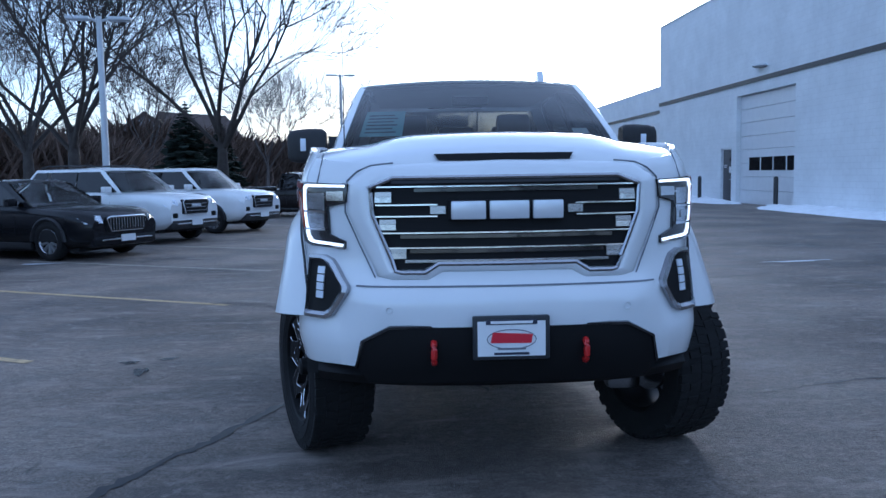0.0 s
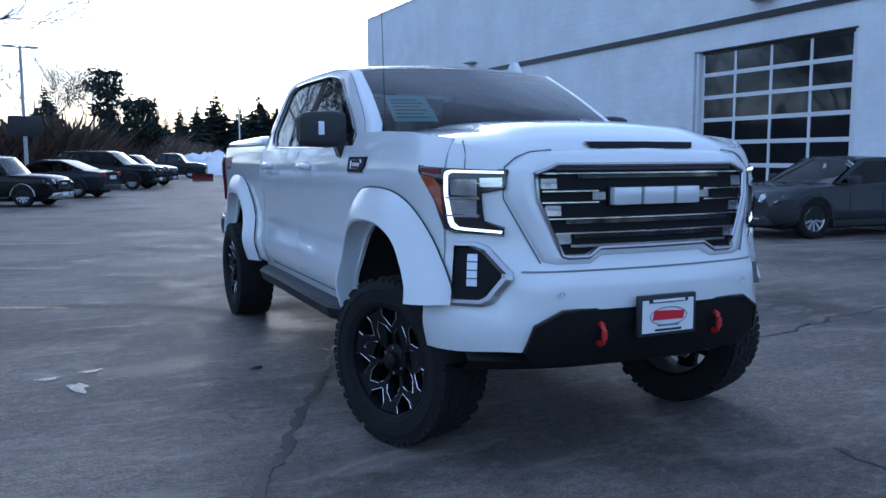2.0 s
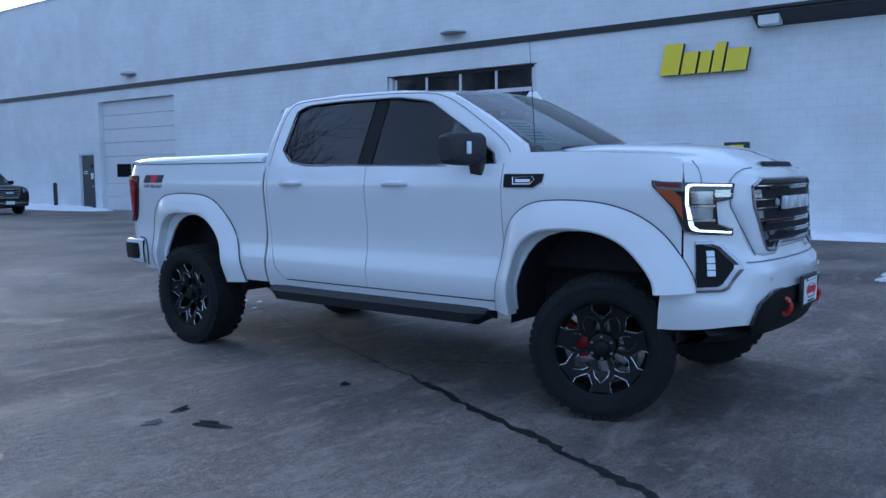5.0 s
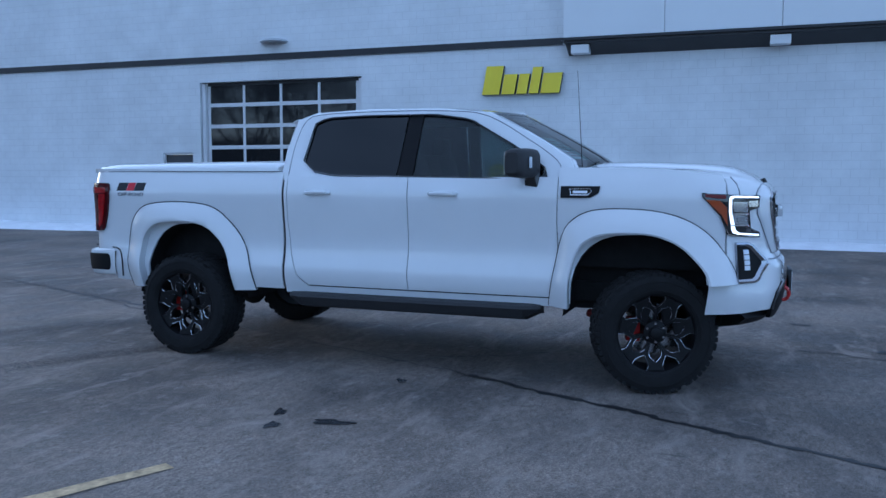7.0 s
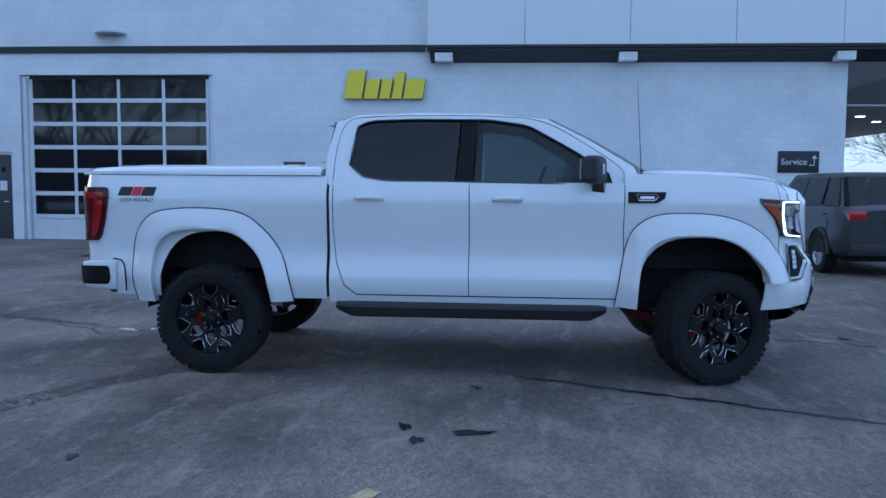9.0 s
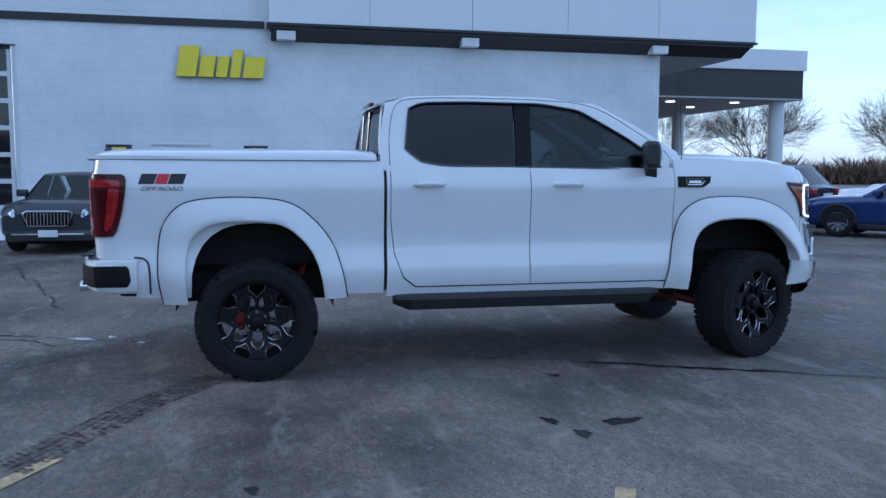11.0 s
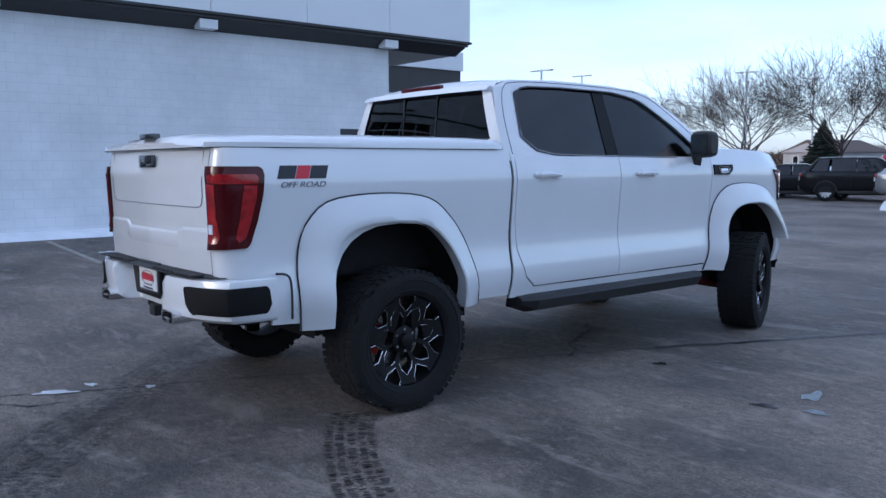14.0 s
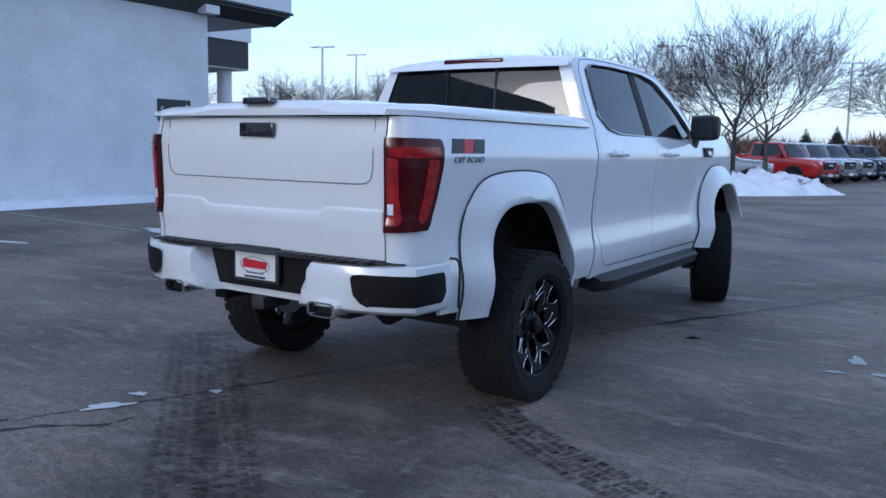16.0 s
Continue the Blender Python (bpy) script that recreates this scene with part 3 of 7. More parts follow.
def build_wheel(parent, at, turn, right):
    """Wheel: tyre with blocks, dark rim with forked spokes and milled edges. The outer face looks along -x."""
    w = new("wheel")
    w.parent = parent
    w.matrix_local = pose(at[0], at[1] - CY, at[2], 0, 0, turn + (0 if right else 180))
    tagged(w, "black multi-spoke wheel with milled edges and knobbly tyre")
    R, W = 0.432, 0.16
    bm = bmesh.new()
    lathe(bm, [(-0.128, 0.278), (-0.142, 0.286), (-0.150, 0.298), (-0.156, 0.316), (-0.161, 0.345), (-0.160, 0.378), (-0.153, 0.402), (-0.139, 0.417), (-0.11, 0.4245), (0, 0.4265), (0.11, 0.4245), (0.139, 0.417),
               (0.153, 0.402), (0.161, 0.36), (0.145, 0.285), (0.128, 0.278)], 72)
    tyre = part("tyre", bm, "rubber", w, "black all-terrain tyre", smooth=30)
    for x, r in ((-0.1545, 0.310), (-0.1625, 0.372)):
        part("sidewall_ring", lathe(bmesh.new(), [(x, r - 0.004), (x - 0.003, r - 0.002), (x - 0.003, r + 0.002), (x, r + 0.004)], 64), "rubber", tyre)
    if not TREAD:
        rnd = random.Random(5)
        for x0, x1, da, z0, z1 in ((-0.150, -0.100, 0, 0.404, R - 0.003), (0.100, 0.150, 0.05, 0.404, R - 0.003), (-0.094, -0.036, 0.045, 0.414, R), (-0.029, 0.029, 0.0, 0.414, R), (0.036, 0.094, 0.07, 0.414, R)):
            for sk in ((-0.28, 0.05, 0.3) if abs(x0) < 0.1 else (0.12, 0.12, -0.1)):
                q = box(bmesh.new(), x0, x1, -0.0185, 0.0185, z0, z1)
                for v in q.verts:
                    v.co.y += v.co.x * sk
                    if v.co.z > 0.425:
                        v.co.y *= 0.86
                bmesh.ops.recalc_face_normals(q, faces=q.faces)
                me = bpy.data.meshes.new("tread_block")
                q.to_mesh(me)
                q.free()
                me.materials.append(M["rubber"])
                TREAD.append((me, da))
    rnd = random.Random(7)
    for k in range(58):
        for row in range(5):
            me, da = TREAD[row * 3 + rnd.randrange(3)]
            o = new("tread_block", me)
            o.parent = w
            o.matrix_local = Matrix.Rotation(2 * math.pi * k / 58 + da, 4, "X")
    bm = bmesh.new()
    lathe(bm, [(-0.135, 0.290), (-0.146, 0.284), (-0.140, 0.274), (-0.10, 0.268), (0.0, 0.250), (0.12, 0.262), (0.14, 0.285)], 48)
    rim = part("rim", bm, "satin", w, "black rim")
    bm = bmesh.new()
    lathe(bm, [(-0.132, 0.0), (-0.132, 0.036), (-0.126, 0.044), (-0.095, 0.048), (-0.084, 0.082), (-0.05, 0.088), (0.05, 0.088), (0.05, 0.0)], 24)
    part("hub_cap", bm, "satin", w)
    for k in range(7):
        a0 = -math.pi / 2 + k * 2 * math.pi / 7

        def pt(r, da, x):
            return (x, r * 1.06 * math.cos(a0 + radians(da)), r * 1.06 * math.sin(a0 + radians(da)))
        outline = [(0.080, -25.2), (0.165, -25.2), (0.221, -12.5), (0.256, -13.8), (0.256, 13.8), (0.221, 12.5), (0.165, 25.2), (0.080, 25.2), (0.080, 20.5), (0.135, 19.5), (0.167, 13), (0.200, 0), (0.167, -13), (0.135, -19.5), (0.080, -20.5)]
        dep = lambda r: -0.080 - 0.046 * min(1, max(0, (r - 0.07) / 0.17))
        bm = bmesh.new()
        vs = [bm.verts.new(pt(r, d, dep(r))) for r, d in outline]
        f = bm.faces.new(vs)
        bmesh.ops.triangulate(bm, faces=[f])
        r_ = bmesh.ops.extrude_face_region(bm, geom=bm.faces[:])
        bmesh.ops.translate(bm, vec=(0.045, 0, 0), verts=[v for v in r_["geom"] if isinstance(v, bmesh.types.BMVert)])
        spoke = part("spoke", bm, "satin", w, smooth=0)
        for chain in (((0.256, -13.8), (0.221, -12.5), (0.167, -24.8)), ((0.256, 13.8), (0.221, 12.5), (0.167, 24.8)), ((0.135, -19.5), (0.167, -13), (0.200, 0), (0.167, 13), (0.135, 19.5))):
            part("milled_edge", T([pt(r, d, dep(r) - 0.001) for r, d in chain], 0.0021, n=4), "milled", spoke, "bright milled spoke edge", smooth=0)
    for k in range(6):
        a = k * math.pi / 3 + 0.5
        bm = lathe(bmesh.new(), [(-0.098, 0.0), (-0.098, 0.009), (-0.07, 0.011)], 8)
        bmesh.ops.translate(bm, vec=(0, 0.066 * math.cos(a), 0.066 * math.sin(a)), verts=bm.verts)
        part("lug_nut", bm, "smoke", w)
    bm = lathe(bmesh.new(), [(0.03, 0.0), (0.03, 0.175), (0.055, 0.175), (0.055, 0.0)], 32)
    part("brake_disc", bm, "smoke", w)
    bm = B(-0.01, 0.075, 0.085, 0.185, -0.08, 0.10, bevel=0.02)
    if not right:
        for v in bm.verts:
            v.co.y = -v.co.y
    part("brake_caliper", bm, "red", w, "red brake caliper")
    return w


def text_part(name, s, size, mat, parent, m, depth=0.001, shear=0.0):
    cu = bpy.data.curves.new(name, "FONT")
    cu.body, cu.size, cu.extrude, cu.shear = s, size, depth, shear
    cu.align_x = "CENTER"
    tmp = bpy.data.objects.new(name, cu)
    scene.collection.objects.link(tmp)
    me = bpy.data.meshes.new_from_object(tmp.evaluated_get(bpy.context.evaluated_depsgraph_get()))
    bpy.data.objects.remove(tmp)
    me.materials.clear()
    me.materials.append(M[mat])
    me.transform(m)
    ob = new(name, me)
    if parent is not None:
        ob.parent = parent
    return ob


def dealer_plate(tr, y, z, face, tilt=0):
    """Dealer plate in a dark frame; its lettering stands as bars. face: -1 looks along -y, 1 along +y."""
    p = part("dealer_plate", B(-0.165, 0.165, y - 0.012, y + 0.012, z - 0.095, z + 0.095, bevel=0.008), "signdark", tr, "dealer plate with dark frame and red mark")
    f = y + face * 0.012
    lo, hi = min(f, f + face * 0.004), max(f, f + face * 0.004)
    part("plate_panel", B(-0.145, 0.145, lo, hi, z - 0.078, z + 0.072), "plate", p)
    lo, hi = min(f + face * 0.004, f + face * 0.007), max(f + face * 0.004, f + face * 0.007)
    part("lettering_bar", B(-0.11, 0.11, lo, hi, z + 0.058, z + 0.08), "ink", p)
    part("lettering_bar", B(-0.09, 0.09, lo + face * 0.003, hi + face * 0.003, z + 0.063, z + 0.074), "plate", p)
    part("lettering_bar", B(-0.075, 0.075, lo, hi, z - 0.072, z - 0.062), "ink", p)
    part("lettering_bar", B(-0.06, 0.06, lo, hi, z - 0.050, z - 0.042), "decal_grey", p)
    ring = [(0.105 * math.cos(a), y + face * 0.018, z - 0.005 + 0.042 * math.sin(a)) for a in [i * math.pi / 12 for i in range(25)]]
    part("oval_line", T(ring, 0.002, n=4, cap=False), "decal_grey", p)
    bm = bmesh.new()
    poly(bm, [(-0.09 * -face, f + face * 0.004, z - 0.02), (-0.08 * -face, f + face * 0.004, z + 0.025), (0.09 * -face, f + face * 0.004, z + 0.016), (0.084 * -face, f + face * 0.004, z - 0.022)], (0, face * 0.004, 0))
    part("red_mark", bm, "decal_red", p)
    return p


def build_truck():
    tr = thing("pickup_truck", "white lifted crew-cab pickup truck with black off-road wheels", "pickup truck", (CX, CY, 0), turn=-0.75)

    def P(name, bm, mat, label="", smooth=38):
        return part(name, bm, mat, tr, label, smooth)

    def PP(name, bm, mat, label="", smooth=38):
        return pair(name, bm, mat, tr, label, smooth)

    Y = lambda y: y - CY

    # --- chassis and dark inner body; its core box stands in for shade in panel gaps
    P("inner_body", B(-0.86, 0.86, Y(5.15), Y(7.38), 0.62, 1.02), "under", smooth=0)
    P("engine_bay", B(-0.60, 0.60, Y(3.95), Y(5.14), 0.85, 1.42), "under", smooth=0)
    P("bed_floor", B(-0.62, 0.62, Y(7.46), Y(9.40), 0.80, 1.50), "under", smooth=0)
    for x in (-0.45, 0.45):
        P("frame_rail", B(x - 0.05, x + 0.05, Y(3.9), Y(9.35), 0.56, 0.72, bevel=0.01), "under", smooth=0)
    for y, zz in ((4.41, 0.44), (8.345, 0.44)):
        P("axle", T([(-0.80, Y(y), zz), (-0.18, Y(y), zz), (0, Y(y), zz), (0.18, Y(y), zz), (0.80, Y(y), zz)], [0.05, 0.05, 0.15, 0.05, 0.05], n=12), "under")
    for sx in (-1, 1):
        P("shock_absorber", T([(sx * 0.62, Y(8.15), 0.40), (sx * 0.52, Y(7.95), 0.85)], 0.03, n=8), "darkred", "dark red shock absorber")
        P("control_arm", T([(sx * 0.75, Y(4.45), 0.36), (sx * 0.42, Y(4.95), 0.46)], 0.035, n=8), "darkred", "dark red suspension arm")
        P("knuckle", B(min(sx * 0.62, sx * 0.80), max(sx * 0.62, sx * 0.80), Y(4.30), Y(4.44), 0.28, 0.62, bevel=0.03), "smoke")
    P("exhaust_pipe", T([(0.50, Y(6.2), 0.60), (0.52, Y(7.8), 0.62), (0.60, Y(9.0), 0.66)], 0.04, n=8), "smoke")

    # --- skin panels
    fa = arch(5.00, 4.045, 0.60, 0.79, 1.125)
    PP("fender", side([(5.095, 1.605), (5.10, 1.20), (5.09, 0.90), (5.06, 0.60)] + fa + [(3.93, 0.79), (3.93, 1.55), (4.3, 1.59), (4.7, 1.605)]), "paint")
    da = [(5.102, 1.535), (5.107, 1.20), (5.097, 0.90), (5.075, 0.645), (6.285, 0.645), (6.29, 0.80), (6.285, 1.10), (6.29, 1.535)]
    PP("front_door", side(da), "paint")
    db = [(6.297, 1.535), (6.292, 1.10), (6.297, 0.80), (6.292, 0.645), (7.18, 0.645), (7.275, 0.72), (7.341, 0.90), (7.366, 1.15), (7.366, 1.535)]
    PP("rear_door", side(db), "paint")
    PP("rocker_panel", side([(5.07, 0.635), (5.05, 0.575), (7.400, 0.575), (7.396, 0.90), (7.398, 1.56), (7.372, 1.545), (7.372, 1.15), (7.347, 0.895), (7.28, 0.71), (7.185, 0.635)]), "paint")
    ra = arch(8.80, 7.86, 0.60, 0.62, 1.13)
    PP("bedside", side([(9.05, 0.72), (8.98, 0.60)] + ra + [(7.70, 0.60), (7.424, 0.60), (7.420, 1.10), (7.420, 1.575), (9.22, 1.575)] ), "paint")
    # dark strip set back between cab and bed, coloured for the gap's shade
    PP("cab_bed_gap_strip", side([(7.432, 1.60), (7.432, 0.62), (7.388, 0.62), (7.388, 1.60)], d=-0.014), "under", "dark strip for the shaded gap between cab and bed")
    rear_corner = [(sy(9.215), 1.575), (sy(9.052), 0.72), (sy(8.985), 0.60), (sy(9.17), 0.61), (sy(9.17), 0.86), (sr(0.81), 0.86), (sr(0.81), 1.575)]
    PP("bed_corner", skin(rear_corner, step=0.04), "paint")
    gate = [(sr(0.80), 1.575), (sr(0.80), 0.90), (2 * S_END - sr(0.80), 0.90), (2 * S_END - sr(0.80), 1.575)]
    P("tailgate", skin(gate, step=0.12), "paint", "white tailgate with raised step outline")
    nose = [(-sy(3.92), 0.79), (-sf(0.70), 0.79), (-sf(0.70), 0.60), (sf(0.70), 0.60), (sf(0.70), 0.79), (sy(3.92), 0.79), (sy(3.92), 1.53), (sf(0.72), 1.50), (sf(-0.72), 1.50), (-sy(3.92), 1.53)]
    P("front_fascia", skin(nose, step=0.05, zstep=0.04), "paint")
    bumper_side = [(sf(0.70), 0.60), (sf(0.70), 0.79), (sy(4.03), 0.79), (sy(4.05), 0.575), (sf(0.85), 0.585)]
    PP("bumper_end", skin(bumper_side, step=0.05, zstep=0.04), "paint")
    # thin grey strip paints the shadow line along the bumper's top ledge
    P("bumper_shade_line", skin([(-sf(0.64), 0.962), (-sf(0.64), 0.955), (sf(0.64), 0.955), (sf(0.64), 0.962)], d=0.003, thick=0.01), "decal_grey")

    # --- wheel wells: dark liners behind the arches
    for y in (4.50, 8.35):
        bm = bmesh.new()
        rows = []
        for x in (-0.93, -0.45):
            rows.append([(x, Y(y) + 0.56 * math.cos(a), 0.50 + 0.66 * math.sin(a) ** 0.7) for a in [math.pi * i / 16 for i in range(17)]])
        loft(bm, rows)
        bm.faces.new([bm.verts.new(p) for p in rows[1]])
        PP("wheel_liner", bm, "under")

    # --- flares
    fo = [(5.16, 0.585), (5.11, 0.90), (5.06, 1.12), (4.97, 1.235), (4.80, 1.30), (4.45, 1.30), (4.20, 1.24), (4.02, 1.12), (3.90, 0.94), (3.865, 0.80)]
    fi = [(5.00, 0.575), (4.99, 0.80), (4.94, 0.99), (4.84, 1.09), (4.68, 1.13), (4.42, 1.125), (4.24, 1.06), (4.12, 0.95), (4.06, 0.86), (4.045, 0.79)]
    PP("front_flare", flare(fo, fi, 0.84), "flare", "white bolt-on wheel arch flare")
    ro = [(8.99, 0.555), (9.02, 0.80), (9.0, 1.06), (8.92, 1.21), (8.78, 1.29), (8.45, 1.315), (8.12, 1.28), (7.93, 1.15), (7.80, 0.98), (7.73, 0.78), (7.69, 0.575)]
    ri = [(8.815, 0.56), (8.83, 0.80), (8.80, 0.99), (8.72, 1.09), (8.60, 1.135), (8.36, 1.145), (8.15, 1.11), (8.0, 0.99), (7.92, 0.86), (7.88, 0.72), (7.86, 0.575)]
    PP("rear_flare", flare(ro, ri, 0.64), "flare", "white bolt-on wheel arch flare")
    PP("flare_seal", T([skin_point(sy(p.x), p.y, 0.008) for p in resample([(y, z, 0) for y, z in fo], 40)], 0.006, n=4), "plastic")
    PP("flare_seal", T([skin_point(sy(p.x), p.y, 0.008) for p in resample([(y, z, 0) for y, z in ro], 40)], 0.006, n=4), "plastic")

    # --- running boards
    bm = bmesh.new()
    secs = []
    for y, e in ((5.22, 0.06), (5.34, 0.0), (6.3, 0.0), (7.22, 0.0), (7.34, 0.05)):
        secs.append([(-0.86, Y(y), 0.60), (-1.035 + e, Y(y), 0.575), (-1.055 + e, Y(y), 0.555), (-1.03 + e, Y(y), 0.485 + e), (-0.90, Y(y), 0.455 + e), (-0.84, Y(y), 0.50)])
    loft(bm, secs, close=True)
    bm.faces.new([bm.verts.new(p) for p in secs[0]])
    bm.faces.new([bm.verts.new(p) for p in secs[-1]])
    PP("running_board", bm, "plastic", "black running board", smooth=20)

    # --- hood
    def hood_pt(x, t, up=0.0):
        h = abs(x)
        yn = tab(PH[:260], PY[:260], h) + 0.045
        yr = 5.06 - 0.20 * (1 - (h / 0.9) ** 2)
        y = yn + t * (yr - yn)
        z = tab([0, 0.02, 0.06, 0.15, 0.35, 0.65, 1.0], [1.468, 1.497, 1.522, 1.547, 1.572, 1.588, 1.592], t)
        z += 0.045 * (1 - (h / 0.9) ** 2) * min(1, t * 5) + tab([0, 0.42, 0.52, 0.6, 0.9], [0.030, 0.030, 0.020, 0.0, 0.0], h) * tab([0, 0.10, 0.25, 0.9, 1], [0.3, 0.6, 1, 1, 0.4], t)
        return Vector((x, Y(y), z + up))
    xs = [-0.905 + 1.81 * i / 44 for i in range(45)]
    rows = [[hood_pt(x, t) for x in xs] for t in [0, 0.01, 0.02, 0.04, 0.06, 0.1, 0.15, 0.2, 0.28, 0.36, 0.46, 0.56, 0.66, 0.76, 0.86, 0.93, 1.0]]
    rows.insert(0, [p - Vector((0, -0.01, 0.035)) for p in rows[0]])
    rows.append([p - Vector((0, 0, 0.05)) for p in rows[-1]])
    P("hood", loft(bmesh.new(), rows), "paint", "white hood with raised centre", smooth=50)
    # black strip laid on the hood, for the inlet slot and the shade in it
    sc = [hood_pt(x, 0.035, 0.004) for x in (-0.31, -0.2, 0, 0.2, 0.31)]
    sc2 = [hood_pt(x, 0.012, 0.006) for x in (-0.29, -0.2, 0, 0.2, 0.29)]
    bm = loft(bmesh.new(), [sc, [p + Vector((0, -0.02, 0.004)) for p in sc], [p + Vector((0, -0.012, 0.0)) for p in sc2], sc2])
    P("hood_scoop", bm, "grille", "black hood inlet strip")
    P("cowl", B(-0.80, 0.80, Y(4.84), Y(5.10), 1.50, 1.585, bevel=0.02), "plastic")
    for x0, x1 in ((-0.55, 0.05), (0.12, 0.68)):
        P("wiper", T([(x0, Y(4.90), 1.640), ((x0 + x1) / 2, Y(4.93), 1.660), (x1, Y(4.97), 1.665)], 0.008, n=5), "plastic")

    # --- cab above the belt
    outer = [(7.44, 1.54), (7.435, 1.75), (7.38, 2.01), (7.22, 2.068), (6.73, 2.09), (6.11, 2.082), (5.69, 2.04), (5.35, 1.865), (5.02, 1.665), (4.98, 1.56), (5.15, 1.50), (6.3, 1.50), (7.40, 1.50)]
    inner = [(7.13, 1.575), (7.25, 1.665), (7.205, 1.975), (7.10, 2.022), (6.73, 2.034), (6.15, 2.03), (5.84, 1.985), (5.45, 1.765), (5.215, 1.605), (5.19, 1.53), (5.26, 1.522), (6.3, 1.535), (6.95, 1.545)]
    def walkround(pts, n=6):
        out = []
        for i, a in enumerate(pts):
            c = pts[(i + 1) % len(pts)]
            out += [(a[0] + (c[0] - a[0]) * k / n, a[1] + (c[1] - a[1]) * k / n) for k in range(n)]
        return out
    o2, i2 = walkround(outer), walkround(inner)
    rows = []
    for f, d in ((0.0, -0.03), (0.0, -0.008), (0.12, 0.0), (0.85, 0.002), (1.0, -0.004), (1.0, -0.03)):
        rows.append([Vector((-(half_width(a[0], a[1]) * (1 - f) + half_width(c[0], c[1]) * f + d), Y(a[0] + (c[0] - a[0]) * f), a[1] + (c[1] - a[1]) * f)) for a, c in zip(o2, i2)])
    PP("cab_side", loft(bmesh.new(), rows, close=True), "paint")
    PP("door_pillar", cabside([(6.27, 1.52), (6.40, 1.53), (6.36, 2.04), (6.24, 2.04)], d=-0.008, thick=0.03), "grille", "black door pillar")
    PP("quarter_glass", cabside([(7.02, 1.553), (7.15, 1.57), (7.26, 1.66), (7.215, 1.975), (7.12, 2.025), (6.375, 2.04), (6.41, 1.53)], d=-0.012), "privacy", "dark tinted rear door glass")
    PP("door_glass", cabside([(6.26, 1.525), (5.19, 1.52), (5.21, 1.605), (5.45, 1.77), (5.84, 1.99), (6.15, 2.035), (6.235, 2.04)], d=-0.012), "midglass", "tinted front door glass")
    PP("window_seal", T([Vector((-(half_width(y, z) + 0.004), Y(y), z)) for y, z in [(p.x, p.y) for p in resample([(a, c, 0) for a, c in inner + inner[:1]], 60, False)]], 0.008, n=4), "gloss")
    seam = [(7.372, 1.545), (7.36, 1.80), (7.30, 2.0), (7.16, 2.052), (6.73, 2.066), (6.11, 2.060), (5.72, 2.015), (5.36, 1.82), (5.12, 1.65), (5.10, 1.56)]
    PP("door_seam", T([Vector((-(half_width(p.x, p.y) + 0.0), Y(p.x), p.y)) for p in resample([(a, c, 0) for a, c in seam], 50)], 0.004, n=4), "decal_grey")

    # roof, windscreen and rear screen lofted from side to side
    def across(y, z, fwd, up, m=17, lim=1.0):
        h = half_width(y, z) - 0.012
        return [Vector((h * u, Y(y) - fwd * (1 - u * u), z + up * (1 - u * u))) for u in [lim * (-1 + 2 * i / (m - 1)) for i in range(m)]]
    top = [(7.385, 2.0, -0.03, 0.02), (7.33, 2.036, -0.03, 0.025), (7.22, 2.066, 0, 0.03), (6.9, 2.083, 0, 0.035), (6.5, 2.089, 0, 0.035), (6.11, 2.08, 0.0, 0.034), (5.85, 2.062, 0.05, 0.03), (5.69, 2.04, 0.09, 0.026)]
    P("roof", loft(bmesh.new(), [across(*r) for r in top] + [[p - Vector((0, 0, 0.03)) for p in across(*top[-1])]]), "paint", smooth=60)
    ws = [(5.69, 2.04, 0.09, 0.026), (5.52, 1.955, 0.10, 0.02), (5.35, 1.865, 0.12, 0.015), (5.18, 1.763, 0.14, 0.01), (5.02, 1.66, 0.16, 0.0), (4.99, 1.60, 0.16, 0.0)]
    P("windscreen", loft(bmesh.new(), [across(y, z + 0.002, f, u, lim=0.955) for y, z, f, u in ws]), "glass", "clear windscreen with paper sticker", smooth=60)
    bm = loft(bmesh.new(), [[p for p in across(y, z, f, u, 41)[:2]] + [across(y, z, f, u, 41)[1] + Vector((0, 0.04, -0.02))] for y, z, f, u in ws])
    PP("windscreen_pillar", bm, "paint")
    P("windscreen_header", loft(bmesh.new(), [across(5.705, 2.040, 0.09, 0.026), across(5.66, 2.026, 0.09, 0.026, lim=0.97), across(5.63, 2.008, 0.09, 0.026, lim=0.96)]), "gloss", smooth=60)
    rs = [(7.42, 1.60, -0.03, 0.0), (7.415, 1.75, -0.03, 0), (7.40, 1.90, -0.03, 0.0), (7.385, 1.985, -0.03, 0.01)]
    P("rear_screen", loft(bmesh.new(), [across(y, z, f, u, lim=0.90) for y, z, f, u in rs]), "privacy", "dark tinted sliding rear window", smooth=60)
    for lim0, lim1 in ((0.85, 1.0),):
        bm = bmesh.new()
        rows = []
        for y, z, f, u in [(7.44, 1.50, -0.02, 0)] + rs + [(7.375, 2.02, -0.03, 0.02)]:
            h = half_width(y, z) - 0.01
            rows.append([Vector((-h * w, Y(y) - f * (1 - w * w) + 0.012, z + u * (1 - w * w))) for w in (0.885, 0.895, 0.92, 0.96, 1.0)])
        loft(bm, rows)
        PP("rear_pillar", bm, "paint")
    for z0, z1 in ((1.50, 1.61), (1.985, 2.02)):
        P("rear_screen_rail", loft(bmesh.new(), [across(7.445, z0, -0.03, 0.0), across(7.40 if z1 > 1.9 else 7.44, z1, -0.03, 0.01)]), "paint")
